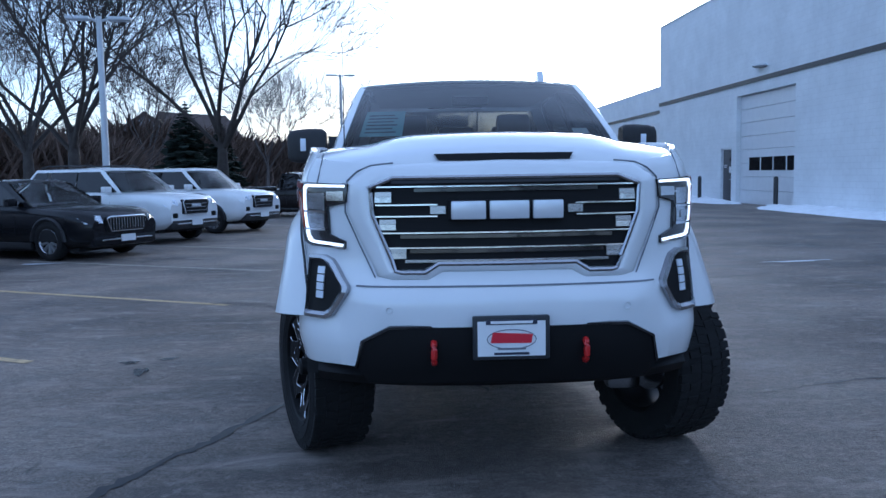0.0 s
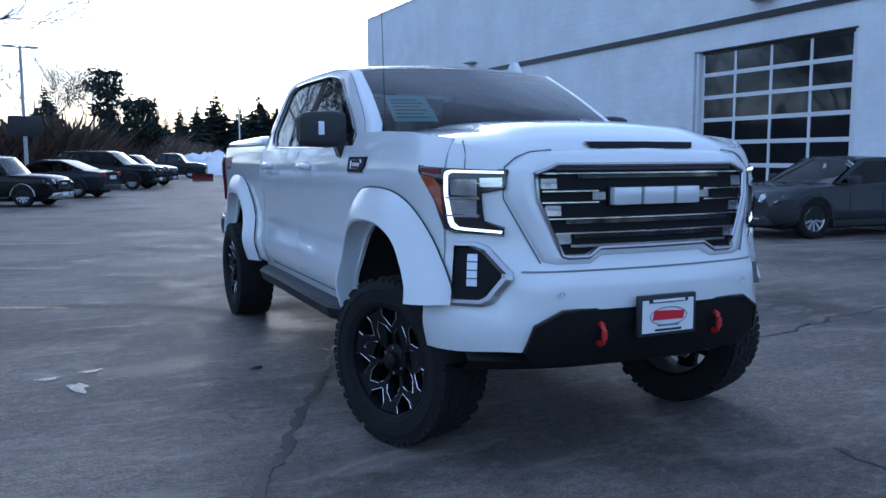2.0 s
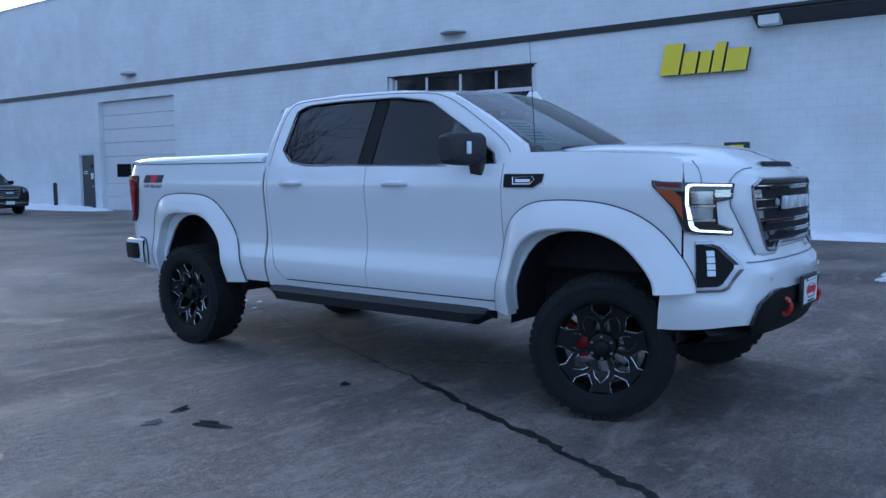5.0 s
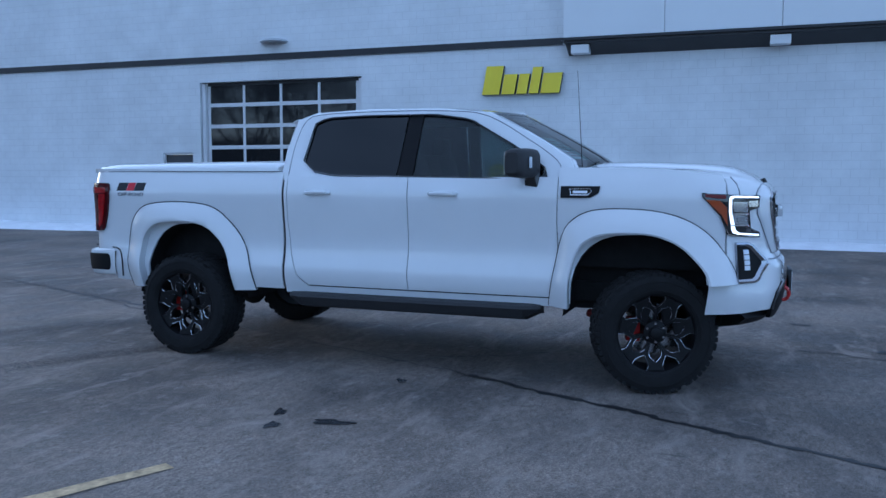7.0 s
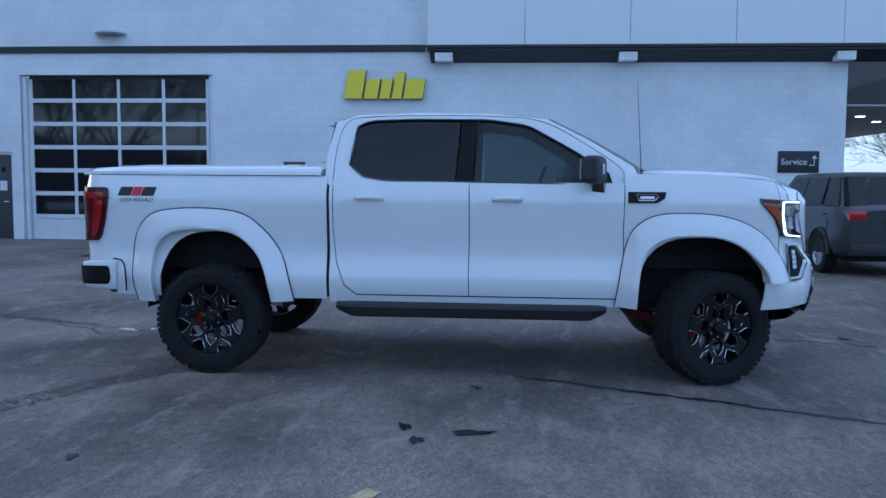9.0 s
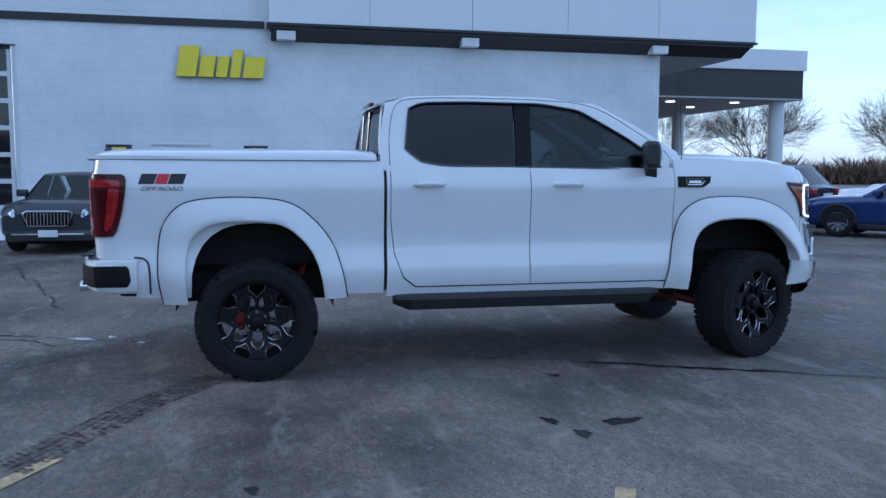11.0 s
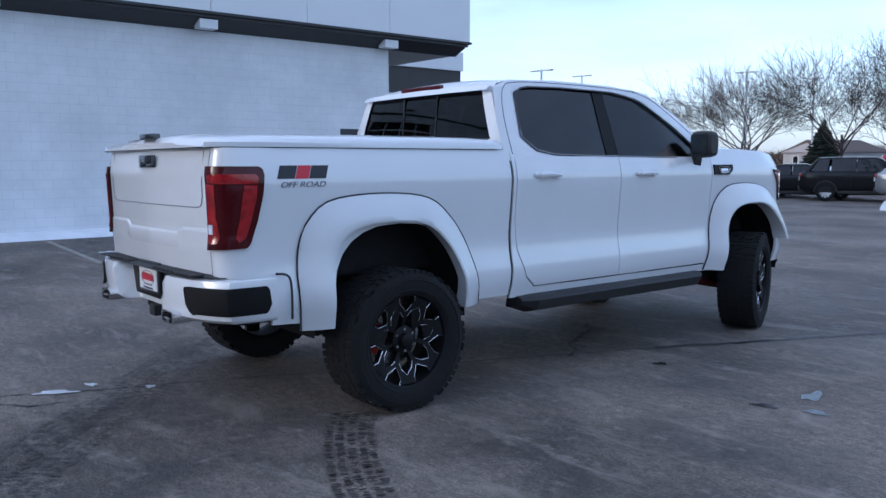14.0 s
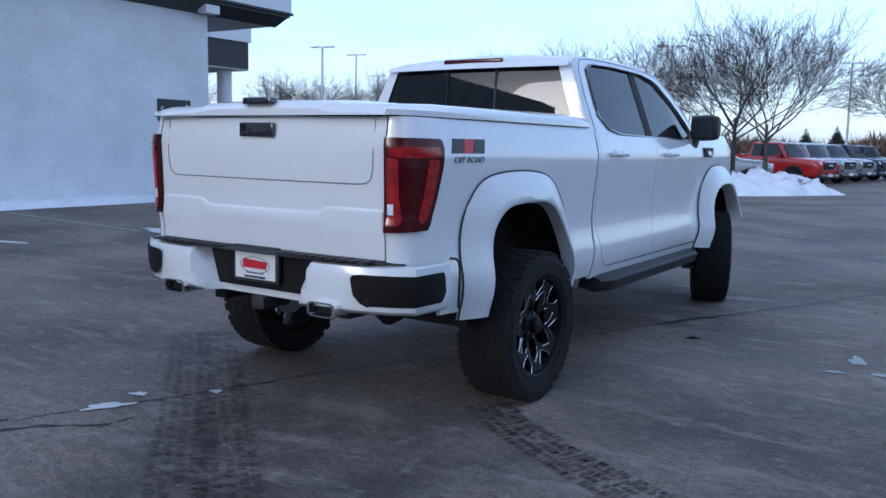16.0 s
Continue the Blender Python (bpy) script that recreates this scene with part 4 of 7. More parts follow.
    for x in (-0.20, 0.20):
        P("slider_frame", T([(x, Y(7.455), 1.61), (x, Y(7.425), 1.985)], 0.008, n=5), "gloss")
    bm = B(-0.24, 0.24, Y(7.395), Y(7.432), 2.018, 2.058, bevel=0.012)
    P("brake_light", bm, "lensdark", "high red brake light strip")
    P("shark_fin_antenna", poly(bmesh.new(), [(0.47, Y(5.66), 2.04), (0.475, Y(5.74), 2.135), (0.475, Y(5.78), 2.14), (0.47, Y(5.86), 2.05)], (0.04, 0, 0)), "paint")
    P("whip_antenna", T([(-0.80, Y(4.95), 1.58), (-0.80, Y(4.955), 1.62), (-0.80, Y(5.0), 2.32)], [0.007, 0.004, 0.0015], n=5), "plastic")

    # --- mirrors
    bm = bmesh.new()
    secs = []
    for x, s in ((-0.94, 0.86), (-0.965, 1.0), (-1.04, 1.04), (-1.13, 1.0), (-1.175, 0.9), (-1.19, 0.7)):
        secs.append([(x, Y(5.30) + 0.38 * (-0.94 - x) + 0.070 * s * math.copysign(abs(math.cos(a)) ** 0.55, math.cos(a)), 1.635 + 0.106 * s * math.copysign(abs(math.sin(a)) ** 0.45, math.sin(a))) for a in [2 * math.pi * i / 20 for i in range(20)]])
    loft(bm, secs, close=True)
    bm.faces.new([bm.verts.new(p) for p in secs[0]])
    bm.faces.new([bm.verts.new(p) for p in secs[-1]])
    mirs = PP("mirror", bm, "plastic", "black tow mirror", smooth=45)
    for mob, sg in zip(mirs, (1, -1)):
        def S(b):
            return b if sg > 0 else mirrored(b)
        part("mirror_arm", S(loft(bmesh.new(), [[(-0.90, Y(5.30 + dy), z) for dy, z in ((-0.05, 1.44), (0.05, 1.44), (0.06, 1.56), (-0.06, 1.56))], [(-0.965, Y(5.30 + dy), z) for dy, z in ((-0.05, 1.44), (0.05, 1.46), (0.06, 1.57), (-0.06, 1.57))], [(-1.0, Y(5.30 + dy), z) for dy, z in ((-0.03, 1.54), (0.04, 1.54), (0.05, 1.60), (-0.05, 1.60))]], close=True)), "gloss", mob)
        part("mirror_lamp", S(B(-1.10, -1.065, Y(5.268), Y(5.285), 1.60, 1.68, bevel=0.004)), "ledoff", mob, "clear mirror lamp")
        part("mirror_glass", S(capped(loft(bmesh.new(), [[(x, Y(5.374) + 0.38 * (-0.94 - x) + dy, z) for x, z in ((-0.97, 1.555), (-1.16, 1.555), (-1.16, 1.715), (-0.97, 1.715))] for dy in (-0.006, 0.002)], close=True))), "smoke", mob)

    # --- door handles
    for y in (5.995, 7.08):
        bm = bmesh.new()
        pts = [skin_point(sy(y - 0.11), 1.405, 0.0), skin_point(sy(y - 0.09), 1.408, 0.03), skin_point(sy(y), 1.412, 0.042), skin_point(sy(y + 0.09), 1.408, 0.03), skin_point(sy(y + 0.11), 1.405, 0.0)]
        tube(bm, pts, [0.016, 0.019, 0.020, 0.019, 0.016], n=8)
        PP("door_handle", bm, "paint")
        PP("handle_recess", skin([(sy(y - 0.06), 1.40), (sy(y + 0.06), 1.40), (sy(y + 0.045), 1.445), (sy(y - 0.045), 1.445)], d=0.003, thick=0.01), "flare")

    # --- fender badge
    bd = PP("fender_badge", side([(5.075, 1.47), (5.075, 1.385), (4.86, 1.385), (4.80, 1.42), (4.79, 1.47)], d=0.012), "satin", "black fender badge with chrome rim")
    for ob, sg in zip(bd, (1, -1)):
        ring = [skin_point(sy(y), z, 0.014) for y, z in ((5.01, 1.45), (5.0, 1.405), (4.88, 1.405), (4.85, 1.43), (4.86, 1.452), (5.01, 1.45))]
        t_ = T(ring, 0.006, n=5)
        part("badge_rim", t_ if sg > 0 else mirrored(t_), "chrome", ob)
        s_ = side([(4.985, 1.437), (4.985, 1.418), (4.88, 1.418), (4.88, 1.437)], d=0.016, thick=0.01)
        part("badge_bar", s_ if sg > 0 else mirrored(s_), "emblem", ob)

    # --- grille
    gr = P("grille", skin([(-sf(0.50), 1.425), (-sf(0.585), 1.39), (-sf(0.575), 1.27), (-sf(0.48), 1.03), (-sf(0.36), 1.03), (-sf(0.30), 1.065), (sf(0.30), 1.065), (sf(0.36), 1.03), (sf(0.48), 1.03), (sf(0.575), 1.27), (sf(0.585), 1.39), (sf(0.50), 1.425)], d=0.012, thick=0.03, step=0.05), "grille", "black grille with dark chrome bars")
    ringo = [(0.0, 1.505), (0.60, 1.485), (0.70, 1.42), (0.70, 1.28), (0.56, 1.00), (0.50, 0.985), (0.34, 0.985), (0.28, 1.02), (0.0, 1.02)]
    ringi = [(0.0, 1.43), (0.50, 1.43), (0.595, 1.39), (0.585, 1.27), (0.485, 1.025), (0.46, 1.018), (0.36, 1.018), (0.30, 1.055), (0.0, 1.055)]
    oo = [(h, z) for h, z in ringo] + [(-h, z) for h, z in ringo[-2:0:-1]]
    ii = [(h, z) for h, z in ringi] + [(-h, z) for h, z in ringi[-2:0:-1]]
    oo, ii = walkround(oo, 5), walkround(ii, 5)
    rows = [[skin_point(sf(a[0] + (c[0] - a[0]) * f), a[1] + (c[1] - a[1]) * f, d) for a, c in zip(oo, ii)] for f, d in ((0, 0.0), (0.03, 0.005), (0.25, 0.014), (0.6, 0.024), (0.88, 0.028), (1.0, 0.022), (1.0, 0.0))]
    P("grille_surround", loft(bmesh.new(), rows, close=True), "paint", smooth=45)

    part("grille_frame", T([skin_point(sf(h), z, 0.026) for h, z in [(h * 0.985, z) for h, z in ii] + [(ii[0][0] * 0.985, ii[0][1])]], 0.010, n=6), "smoke", gr, "dark chrome grille frame")

    def bar(h0, h1, z0, z1, d, mat, label="", nm="grille_bar"):
        part(nm, skin([(sf(h0), z0), (sf(h0), z1), (sf(h1), z1), (sf(h1), z0)], d=d, thick=0.02, step=0.1), mat, gr, label)

    bar(-0.50, 0.50, 1.405, 1.422, 0.022, "plastic")
    bar(-0.40, 0.40, 1.368, 1.384, 0.024, "gloss")
    for sg in (-1, 1):
        a, c = sorted((sg * 0.33, sg * 0.55))
        for z in (1.391, 1.312, 1.262, 1.19, 1.125):
            k = tab([1.0, 1.27, 1.4], [0.49, 0.565, 0.56], z)
            a, c = sorted((sg * (0.30 if 1.25 < z < 1.35 else 0.0), sg * k))
            bar(a, c, z - 0.003, z + 0.003, 0.028, "chrome", nm="grille_strip")
        for z in (1.345, 1.225, 1.10):
            k = tab([1.0, 1.27, 1.4], [0.47, 0.565, 0.57], z)
            a, c = sorted((sg * (k - 0.07), sg * k))
            bar(a, c, z - 0.022, z + 0.002, 0.024, "clear", "bright grille end reflector", nm="grille_end")
            bar(a, c, z + 0.003, z + 0.024, 0.020, "smoke", nm="grille_end")
        a, c = sorted((sg * 0.265, sg * 0.33))
        bar(a, c, 1.272, 1.306, 0.028, "smoke")
    bar(-0.46, 0.46, 1.166, 1.182, 0.024, "gloss")
    bar(-0.42, 0.42, 1.102, 1.118, 0.024, "gloss")
    bar(-0.44, 0.44, 1.062, 1.074, 0.030, "smoke")
    # maker's mark as three plain silver blocks
    em = bmesh.new()
    box(em, -0.255, 0.245, Y(3.575), Y(3.590), 1.243, 1.331, bevel=0.004)
    part("emblem_base", em, "grille", gr)

    return tr, P, PP, gr


TRUCK, TP, TPP, GRILLE = build_truck()


def truck_details():
    tr, P, PP, gr = TRUCK, TP, TPP, GRILLE
    Y = lambda y: y - CY
    # maker's mark as three plain silver blocks
    for x0, x1 in ((-0.245, -0.094), (-0.078, 0.094), (0.110, 0.242)):
        tagged(finish("emblem_block", B(x0, x1, Y(3.540), Y(3.580), 1.247, 1.327, bevel=0.008), "emblem", gr), "silver emblem block")
    # --- headlights
    hl = [(sf(0.690), 1.405), (sy(4.09), 1.425), (sy(4.085), 1.40), (sy(3.97), 1.27), (sf(0.90), 1.140), (sf(0.87), 1.128), (sf(0.70), 1.118), (sf(0.70), 1.15), (sf(0.775), 1.18), (sf(0.785), 1.305), (sf(0.70), 1.325)]
    drl = [(sf(0.705), 1.402), (sf(0.882), 1.408), (sf(0.894), 1.403), (sf(0.899), 1.388), (sf(0.899), 1.30), (sf(0.887), 1.170), (sf(0.880), 1.150), (sf(0.862), 1.139), (sf(0.71), 1.126), (sf(0.706), 1.137), (sf(0.856), 1.151), (sf(0.873), 1.172), (sf(0.890), 1.30), (sf(0.890), 1.384), (sf(0.880), 1.396), (sf(0.705), 1.391)]
    for sg in (1, -1):
        S = (lambda b: b) if sg > 0 else mirrored
        h = part("headlight", S(skin(hl, d=0.010, step=0.03)), "gloss", tr, "lit headlight with white running-light outline")
        part("running_light", S(skin(drl, d=0.016, thick=0.008, step=0.03)), "led", h, "glowing white light strip")
        part("amber_marker", S(skin([(sy(4.066), 1.382), (sy(3.965), 1.275), (sf(0.903), 1.20), (sf(0.908), 1.33), (sy(3.975), 1.372)], d=0.015, thick=0.008)), "amber", h, "amber side marker")
        part("red_marker", S(skin([(sy(4.07), 1.418), (sy(4.07), 1.40), (sy(3.975), 1.388), (sf(0.910), 1.388), (sf(0.910), 1.412)], d=0.015, thick=0.008)), "darkred", h)
        for z0, z1 in ((1.205, 1.275), (1.29, 1.365)):
            part("projector", S(skin([(sf(0.80), z0), (sf(0.88), z0 + 0.006), (sf(0.885), z1), (sf(0.80), z1)], d=0.014, thick=0.008)), "clear", h, "chrome headlight projector")
        part("projector", S(skin([(sf(0.71), 1.332), (sf(0.79), 1.332), (sf(0.79), 1.372), (sf(0.71), 1.374)], d=0.014, thick=0.008)), "chrome", h)
        part("chrome_bar", S(skin([(sf(0.705), 1.346), (sf(0.80), 1.346), (sf(0.80), 1.352), (sf(0.705), 1.352)], d=0.020, thick=0.01)), "chrome", h)
        part("projector_lens", S(skin([(sf(0.825), 1.225), (sf(0.865), 1.228), (sf(0.867), 1.262), (sf(0.825), 1.260)], d=0.018, thick=0.008)), "clear", h)
        for z in (1.282, 1.202):
            part("chrome_bar", S(skin([(sf(0.79), z - 0.006), (sf(0.893), z - 0.004), (sf(0.893), z + 0.004), (sf(0.79), z + 0.006)], d=0.020, thick=0.01)), "chrome", h)
        part("headlight_rim", S(T([skin_point(a_, z_, 0.012) for a_, z_ in hl + hl[:1]], 0.004, n=4)), "gloss", h)
        # panel gaps round the nose
        part("panel_gap", S(T([skin_point(sf(a_), z_, 0.003) for a_, z_ in ((0.50, 1.496), (0.605, 1.487), (0.665, 1.462), (0.704, 1.42), (0.707, 1.35), (0.706, 1.28), (0.64, 1.14), (0.568, 0.995))], 0.004, n=4)), "decal_grey", tr)
        part("panel_gap", S(T([skin_point(sf(a_), z_, 0.001) for a_, z_ in ((0.845, 1.412), (0.845, 1.45), (0.85, 1.49), (0.87, 1.54))], 0.0035, n=4)), "decal_grey", tr)
        # fog lamp pocket
        fo = [(0.937, 1.082), (0.80, 1.086), (0.755, 1.068), (0.665, 0.955), (0.665, 0.925), (0.735, 0.816), (0.77, 0.800), (0.937, 0.796)]
        fi = [(0.908, 1.056), (0.815, 1.058), (0.784, 1.042), (0.706, 0.949), (0.706, 0.930), (0.762, 0.844), (0.786, 0.829), (0.908, 0.826)]
        fs = lambda h_: sf(min(h_, 0.868)) if h_ < 0.92 else sy(3.872)
        rows = []
        for f, d in ((0, 0.0), (0.05, 0.022), (0.55, 0.026), (1.0, 0.012), (1.0, -0.01)):
            row = []
            for i, a in enumerate(fo):
                a2, c, c2 = fo[(i + 1) % 8], fi[i], fi[(i + 1) % 8]
                for k in range(5):
                    p = ((a[0] + (a2[0] - a[0]) * k / 5), a[1] + (a2[1] - a[1]) * k / 5)
                    q = ((c[0] + (c2[0] - c[0]) * k / 5), c[1] + (c2[1] - c[1]) * k / 5)
                    row.append(skin_point(fs(p[0]) * (1 - f) + fs(q[0]) * f, p[1] * (1 - f) + q[1] * f, d))
            rows.append(row)
        fz = part("fog_bezel", S(loft(bmesh.new(), rows, close=True)), "smoke", tr, "dark chrome six-sided fog lamp bezel", smooth=25)
        part("fog_pocket", S(skin([(fs(a), z) for a, z in fi], d=0.008, thick=0.012, step=0.03)), "grille", fz)
        for i in range(4):
            z = 0.905 + i * 0.037
            for a_ in (0.795,):
                part("fog_led", S(skin([(sf(a_), z - 0.016), (sf(a_), z + 0.016), (sf(a_ + 0.034), z + 0.016), (sf(a_ + 0.034), z - 0.016)], d=0.014, thick=0.01, step=0.03)), "ledoff", fz, "clear fog lamp element")
    # --- lower opening, skid, hooks
    lo = [(-0.50, 0.785), (-0.60, 0.72), (-0.63, 0.60), (-0.60, 0.53), (0.60, 0.53), (0.63, 0.60), (0.60, 0.72), (0.50, 0.785)]
    P("lower_grille", skin([(sf(a), z) for a, z in lo], d=0.012, thick=0.03, step=0.06), "grille", "black lower bumper opening")
    rim_ = [skin_point(sf(a), z, 0.016) for a, z in [(-0.63, 0.60), (-0.60, 0.72), (-0.50, 0.785), (0.50, 0.785), (0.60, 0.72), (0.63, 0.60)]]
    P("opening_rim", T(rim_, 0.010, n=5), "gloss")
    bm = bmesh.new()
    rows = [[(x, Y(y + 0.25 * (abs(x) / 0.9) ** 3), z) for x in [-0.86 + 1.72 * i / 16 for i in range(17)]] for y, z in ((3.60, 0.59), (3.56, 0.55), (3.62, 0.50), (3.80, 0.47), (4.15, 0.46), (4.15, 0.56))]
    P("skid_plate", loft(bm, rows), "satin", "black skid plate", smooth=30)
    for x in (-0.33, 0.33):
        ring = [(x, Y(3.515) + 0.035 * math.cos(a), 0.675 + 0.046 * math.sin(a)) for a in [2 * math.pi * i / 16 for i in range(17)]]
        P("tow_hook", T(ring, 0.014, n=8, cap=False), "red", "red tow hook")
    dealer_plate(tr, Y(3.468), 0.745, -1)
    for x in (-0.50, 0.50):
        bm = lathe(bmesh.new(), [(0.0, 0.0), (0.0, 0.012), (0.006, 0.014)], 12, "z")
        bmesh.ops.rotate(bm, cent=(0, 0, 0), matrix=Matrix.Rotation(radians(90), 3, "X"), verts=bm.verts)
        bmesh.ops.translate(bm, vec=skin_point(sf(abs(x)), 0.86, 0.004) * 1.0 if x < 0 else Vector((-skin_point(sf(0.5), 0.86, 0.004).x, skin_point(sf(0.5), 0.86, 0.004).y, 0.86)), verts=bm.verts)
        P("parking_sensor", bm, "flare")

    # --- bed cover and tailgate trim
    bm = bmesh.new()
    secs = []
    for y, zt, inset in ((7.47, 1.640, 0.02), (7.50, 1.655, 0.0), (7.75, 1.660, 0.0), (8.4, 1.655, 0.0), (9.15, 1.650, 0.0), (9.36, 1.640, 0.0), (9.46, 1.622, 0.02), (9.485, 1.592, 0.04)):
        w = tab([7.4, 8.2, 9.2, 9.38, 9.5], [0.945, 0.935, 0.915, 0.895, 0.83], y) - inset * 0.3
        secs.append([(-w, Y(y), 1.580), (-w, Y(y), 1.605), (-w + 0.025, Y(y), zt - 0.022), (-w + 0.08, Y(y), zt - 0.006), (-0.45, Y(y), zt + 0.004), (-0.40, Y(y), zt + 0.018), (0, Y(y), zt + 0.022),
                     (0.40, Y(y), zt + 0.018), (0.45, Y(y), zt + 0.004), (w - 0.08, Y(y), zt - 0.006), (w - 0.025, Y(y), zt - 0.022), (w, Y(y), 1.605), (w, Y(y), 1.580)])
    loft(bm, secs)
    bm.faces.new([bm.verts.new(p) for p in secs[0]])
    bm.faces.new([bm.verts.new(p) for p in secs[-1]])
    lid = P("bed_cover", bm, "paint", "white hard bed cover", smooth=40)
    part("cover_lock", B(-0.10, 0.10, Y(9.44), Y(9.50), 1.632, 1.672, bevel=0.012), "gloss", lid, "black cover latch")
    P("cover_seal", B(-0.80, 0.80, Y(7.5), Y(9.36), 1.560, 1.582), "plastic", smooth=0)
    # tailgate: step panel outline, handle, mark
    def rp(h, z, d):
        q = skin_point(S_END + (S_END - sr(abs(h))) if h > 0 else sr(abs(h)), z, d)
        return q
    line = [(-0.735, 1.56), (-0.735, 1.40), (-0.732, 1.32), (-0.718, 1.278), (-0.69, 1.260), (-0.65, 1.255)] + [(-0.6 + 0.1 * i, 1.255) for i in range(13)] + [(0.65, 1.255), (0.69, 1.260), (0.718, 1.278), (0.732, 1.32), (0.735, 1.40), (0.735, 1.56)]
    P("step_seam", T([rp(h, z, 0.0015) for h, z in line], 0.003, n=4), "decal_grey")
    P("tailgate_handle", B(-0.12, 0.12, Y(9.480), Y(9.503), 1.470, 1.545, bevel=0.010), "gloss", "black tailgate handle")
    bm = bmesh.new()
    ridge = [(-0.79, 1.13), (-0.6, 1.13), (-0.45, 1.13), (-0.40, 1.10), (-0.2, 1.10), (-0.001, 1.10), (0.2, 1.10), (0.40, 1.10), (0.45, 1.13), (0.6, 1.13), (0.79, 1.13)]
    ridge = [(p.x, p.y) for p in resample([(h, z, 0) for h, z in ridge], 60, False)]
    rows = [[rp(h, z + dz, d) for h, z in ridge] for dz, d in ((0.012, 0.0), (0.0, 0.009), (-0.006, 0.0095), (-0.05, 0.003), (-0.085, 0.0))]
    P("tailgate_ridge", loft(bm, rows), "paint")
    # --- tail lights
    for sg in (1, -1):
        S = (lambda b: b) if sg > 0 else mirrored
        tl = [(sr(0.807), 1.478), (sy(9.24), 1.476), (sy(9.220), 1.462), (sy(9.213), 1.43), (sy(9.222), 1.33), (sy(9.252), 1.19), (sy(9.288), 1.075), (sy(9.312), 1.045), (sr(0.807), 1.035)]
        t = part("tail_light", S(skin(tl, d=0.020, thick=0.05, step=0.03)), "lensdark", tr, "red tail light with dark surround")
        part("light_bar", S(skin([(sr(0.835), 1.430), (sr(0.88), 1.436), (sy(9.262), 1.436), (sy(9.248), 1.415), (sy(9.256), 1.385), (sr(0.88), 1.385), (sr(0.835), 1.392)], d=0.024, thick=0.008, step=0.03)), "lens", t)
        part("light_bar", S(skin([(sr(0.822), 1.385), (sr(0.868), 1.378), (sr(0.872), 1.20), (sr(0.885), 1.10), (sr(0.87), 1.07), (sr(0.822), 1.07)], d=0.024, thick=0.008, step=0.03)), "lens", t)
        part("light_bar", S(skin([(sy(9.325), 1.378), (sy(9.258), 1.378), (sy(9.262), 1.31), (sy(9.290), 1.19), (sy(9.318), 1.10), (sy(9.35), 1.075), (sy(9.365), 1.10), (sy(9.345), 1.20)], d=0.024, thick=0.008, step=0.03)), "lens", t)
        part("reverse_lamp", S(skin([(sr(0.828), 1.17), (sr(0.852), 1.17), (sr(0.852), 1.12), (sr(0.828), 1.12)], d=0.028, thick=0.006, step=0.03)), "ledoff", t, "pale reversing lamp lens")
    # --- rear bumper
    def bumper_row(z, out, wide, dip=0.0):
        pts = []
        for i in range(161):
            u = -1 + 2 * i / 160
            h = wide * u
            y = 9.425 + out - 0.15 * abs(u) ** 5 - dip * (1 - min(max((abs(h) - 0.32 - 0.4 * (z - 0.70)) / 0.05, 0), 1))
            pts.append((h, Y(y), z))
        return pts
    def wrap(z, out, wide):
        r = bumper_row(z, out, wide, max(0.0, out - 0.03))
        a, c = r[0], r[-1]
        return [(a[0] - 0.01, Y(9.155), z), (a[0] - 0.012, Y(9.25), z)] + r + [(c[0] + 0.012, Y(9.25), z), (c[0] + 0.01, Y(9.155), z)]
    rows = [wrap(0.880, 0.10, 0.955), wrap(0.872, 0.150, 0.965), wrap(0.835, 0.160, 0.97), wrap(0.74, 0.156, 0.97), wrap(0.665, 0.145, 0.96), wrap(0.645, 0.12, 0.945), wrap(0.64, 0.02, 0.93)]
    rb = P("rear_bumper", loft(bmesh.new(), rows), "paint", "white rear bumper with black step pads", smooth=40)
    part("step_pad", loft(bmesh.new(), [bumper_row(0.884, 0.145, 0.90), bumper_row(0.894, 0.125, 0.89), bumper_row(0.900, 0.03, 0.86), bumper_row(0.93, 0.01, 0.84)]), "plastic", rb, "ribbed black step pad")
    for i in range(9):
        part("tread_rib", B(0.20 + i * 0.065, 0.245 + i * 0.065, Y(9.48), Y(9.56), 0.892, 0.902), "plastic", rb)
        part("tread_rib", B(-0.245 - i * 0.065, -0.20 - i * 0.065, Y(9.48), Y(9.56), 0.892, 0.902), "plastic", rb)
    bm = poly(bmesh.new(), [(-0.38, Y(9.468), 0.900), (-0.31, Y(9.468), 0.685), (0.31, Y(9.468), 0.685), (0.38, Y(9.468), 0.900)], (0, 0.012, 0))
    part("plate_recess", bm, "grille", rb, "black plate recess")
    dealer_plate(tr, Y(9.498), 0.815, 1)
    for sg in (1, -1):
        S = (lambda b: b) if sg > 0 else mirrored
        rows = []
        for z, out, wide, cut in ((0.840, 0.159, 0.969, 0.73), (0.835, 0.160, 0.970, 0.70), (0.82, 0.1595, 0.970, 0.685), (0.74, 0.156, 0.970, 0.70), (0.705, 0.1505, 0.9653, 0.735), (0.690, 0.148, 0.963, 0.78)):
            r = [Vector((-wide - 0.010, Y(9.195 + 0.03 * (abs(z - 0.765) / 0.075) ** 3), z)), Vector((-wide - 0.012, Y(9.25), z))] + [Vector(p) for p in bumper_row(z, out, wide) if p[0] < -0.66]
            r = [p + Vector((-0.005, 0.0 if k < 2 else 0.006, 0)) for k, p in enumerate(r)]
            for p in r:
                p.x = min(p.x, -cut)
            rows.append(r)
        part("corner_pocket", S(loft(bmesh.new(), rows)), "grille", rb, "black bumper corner step", smooth=50)
        bm = bmesh.new()
        secs = []
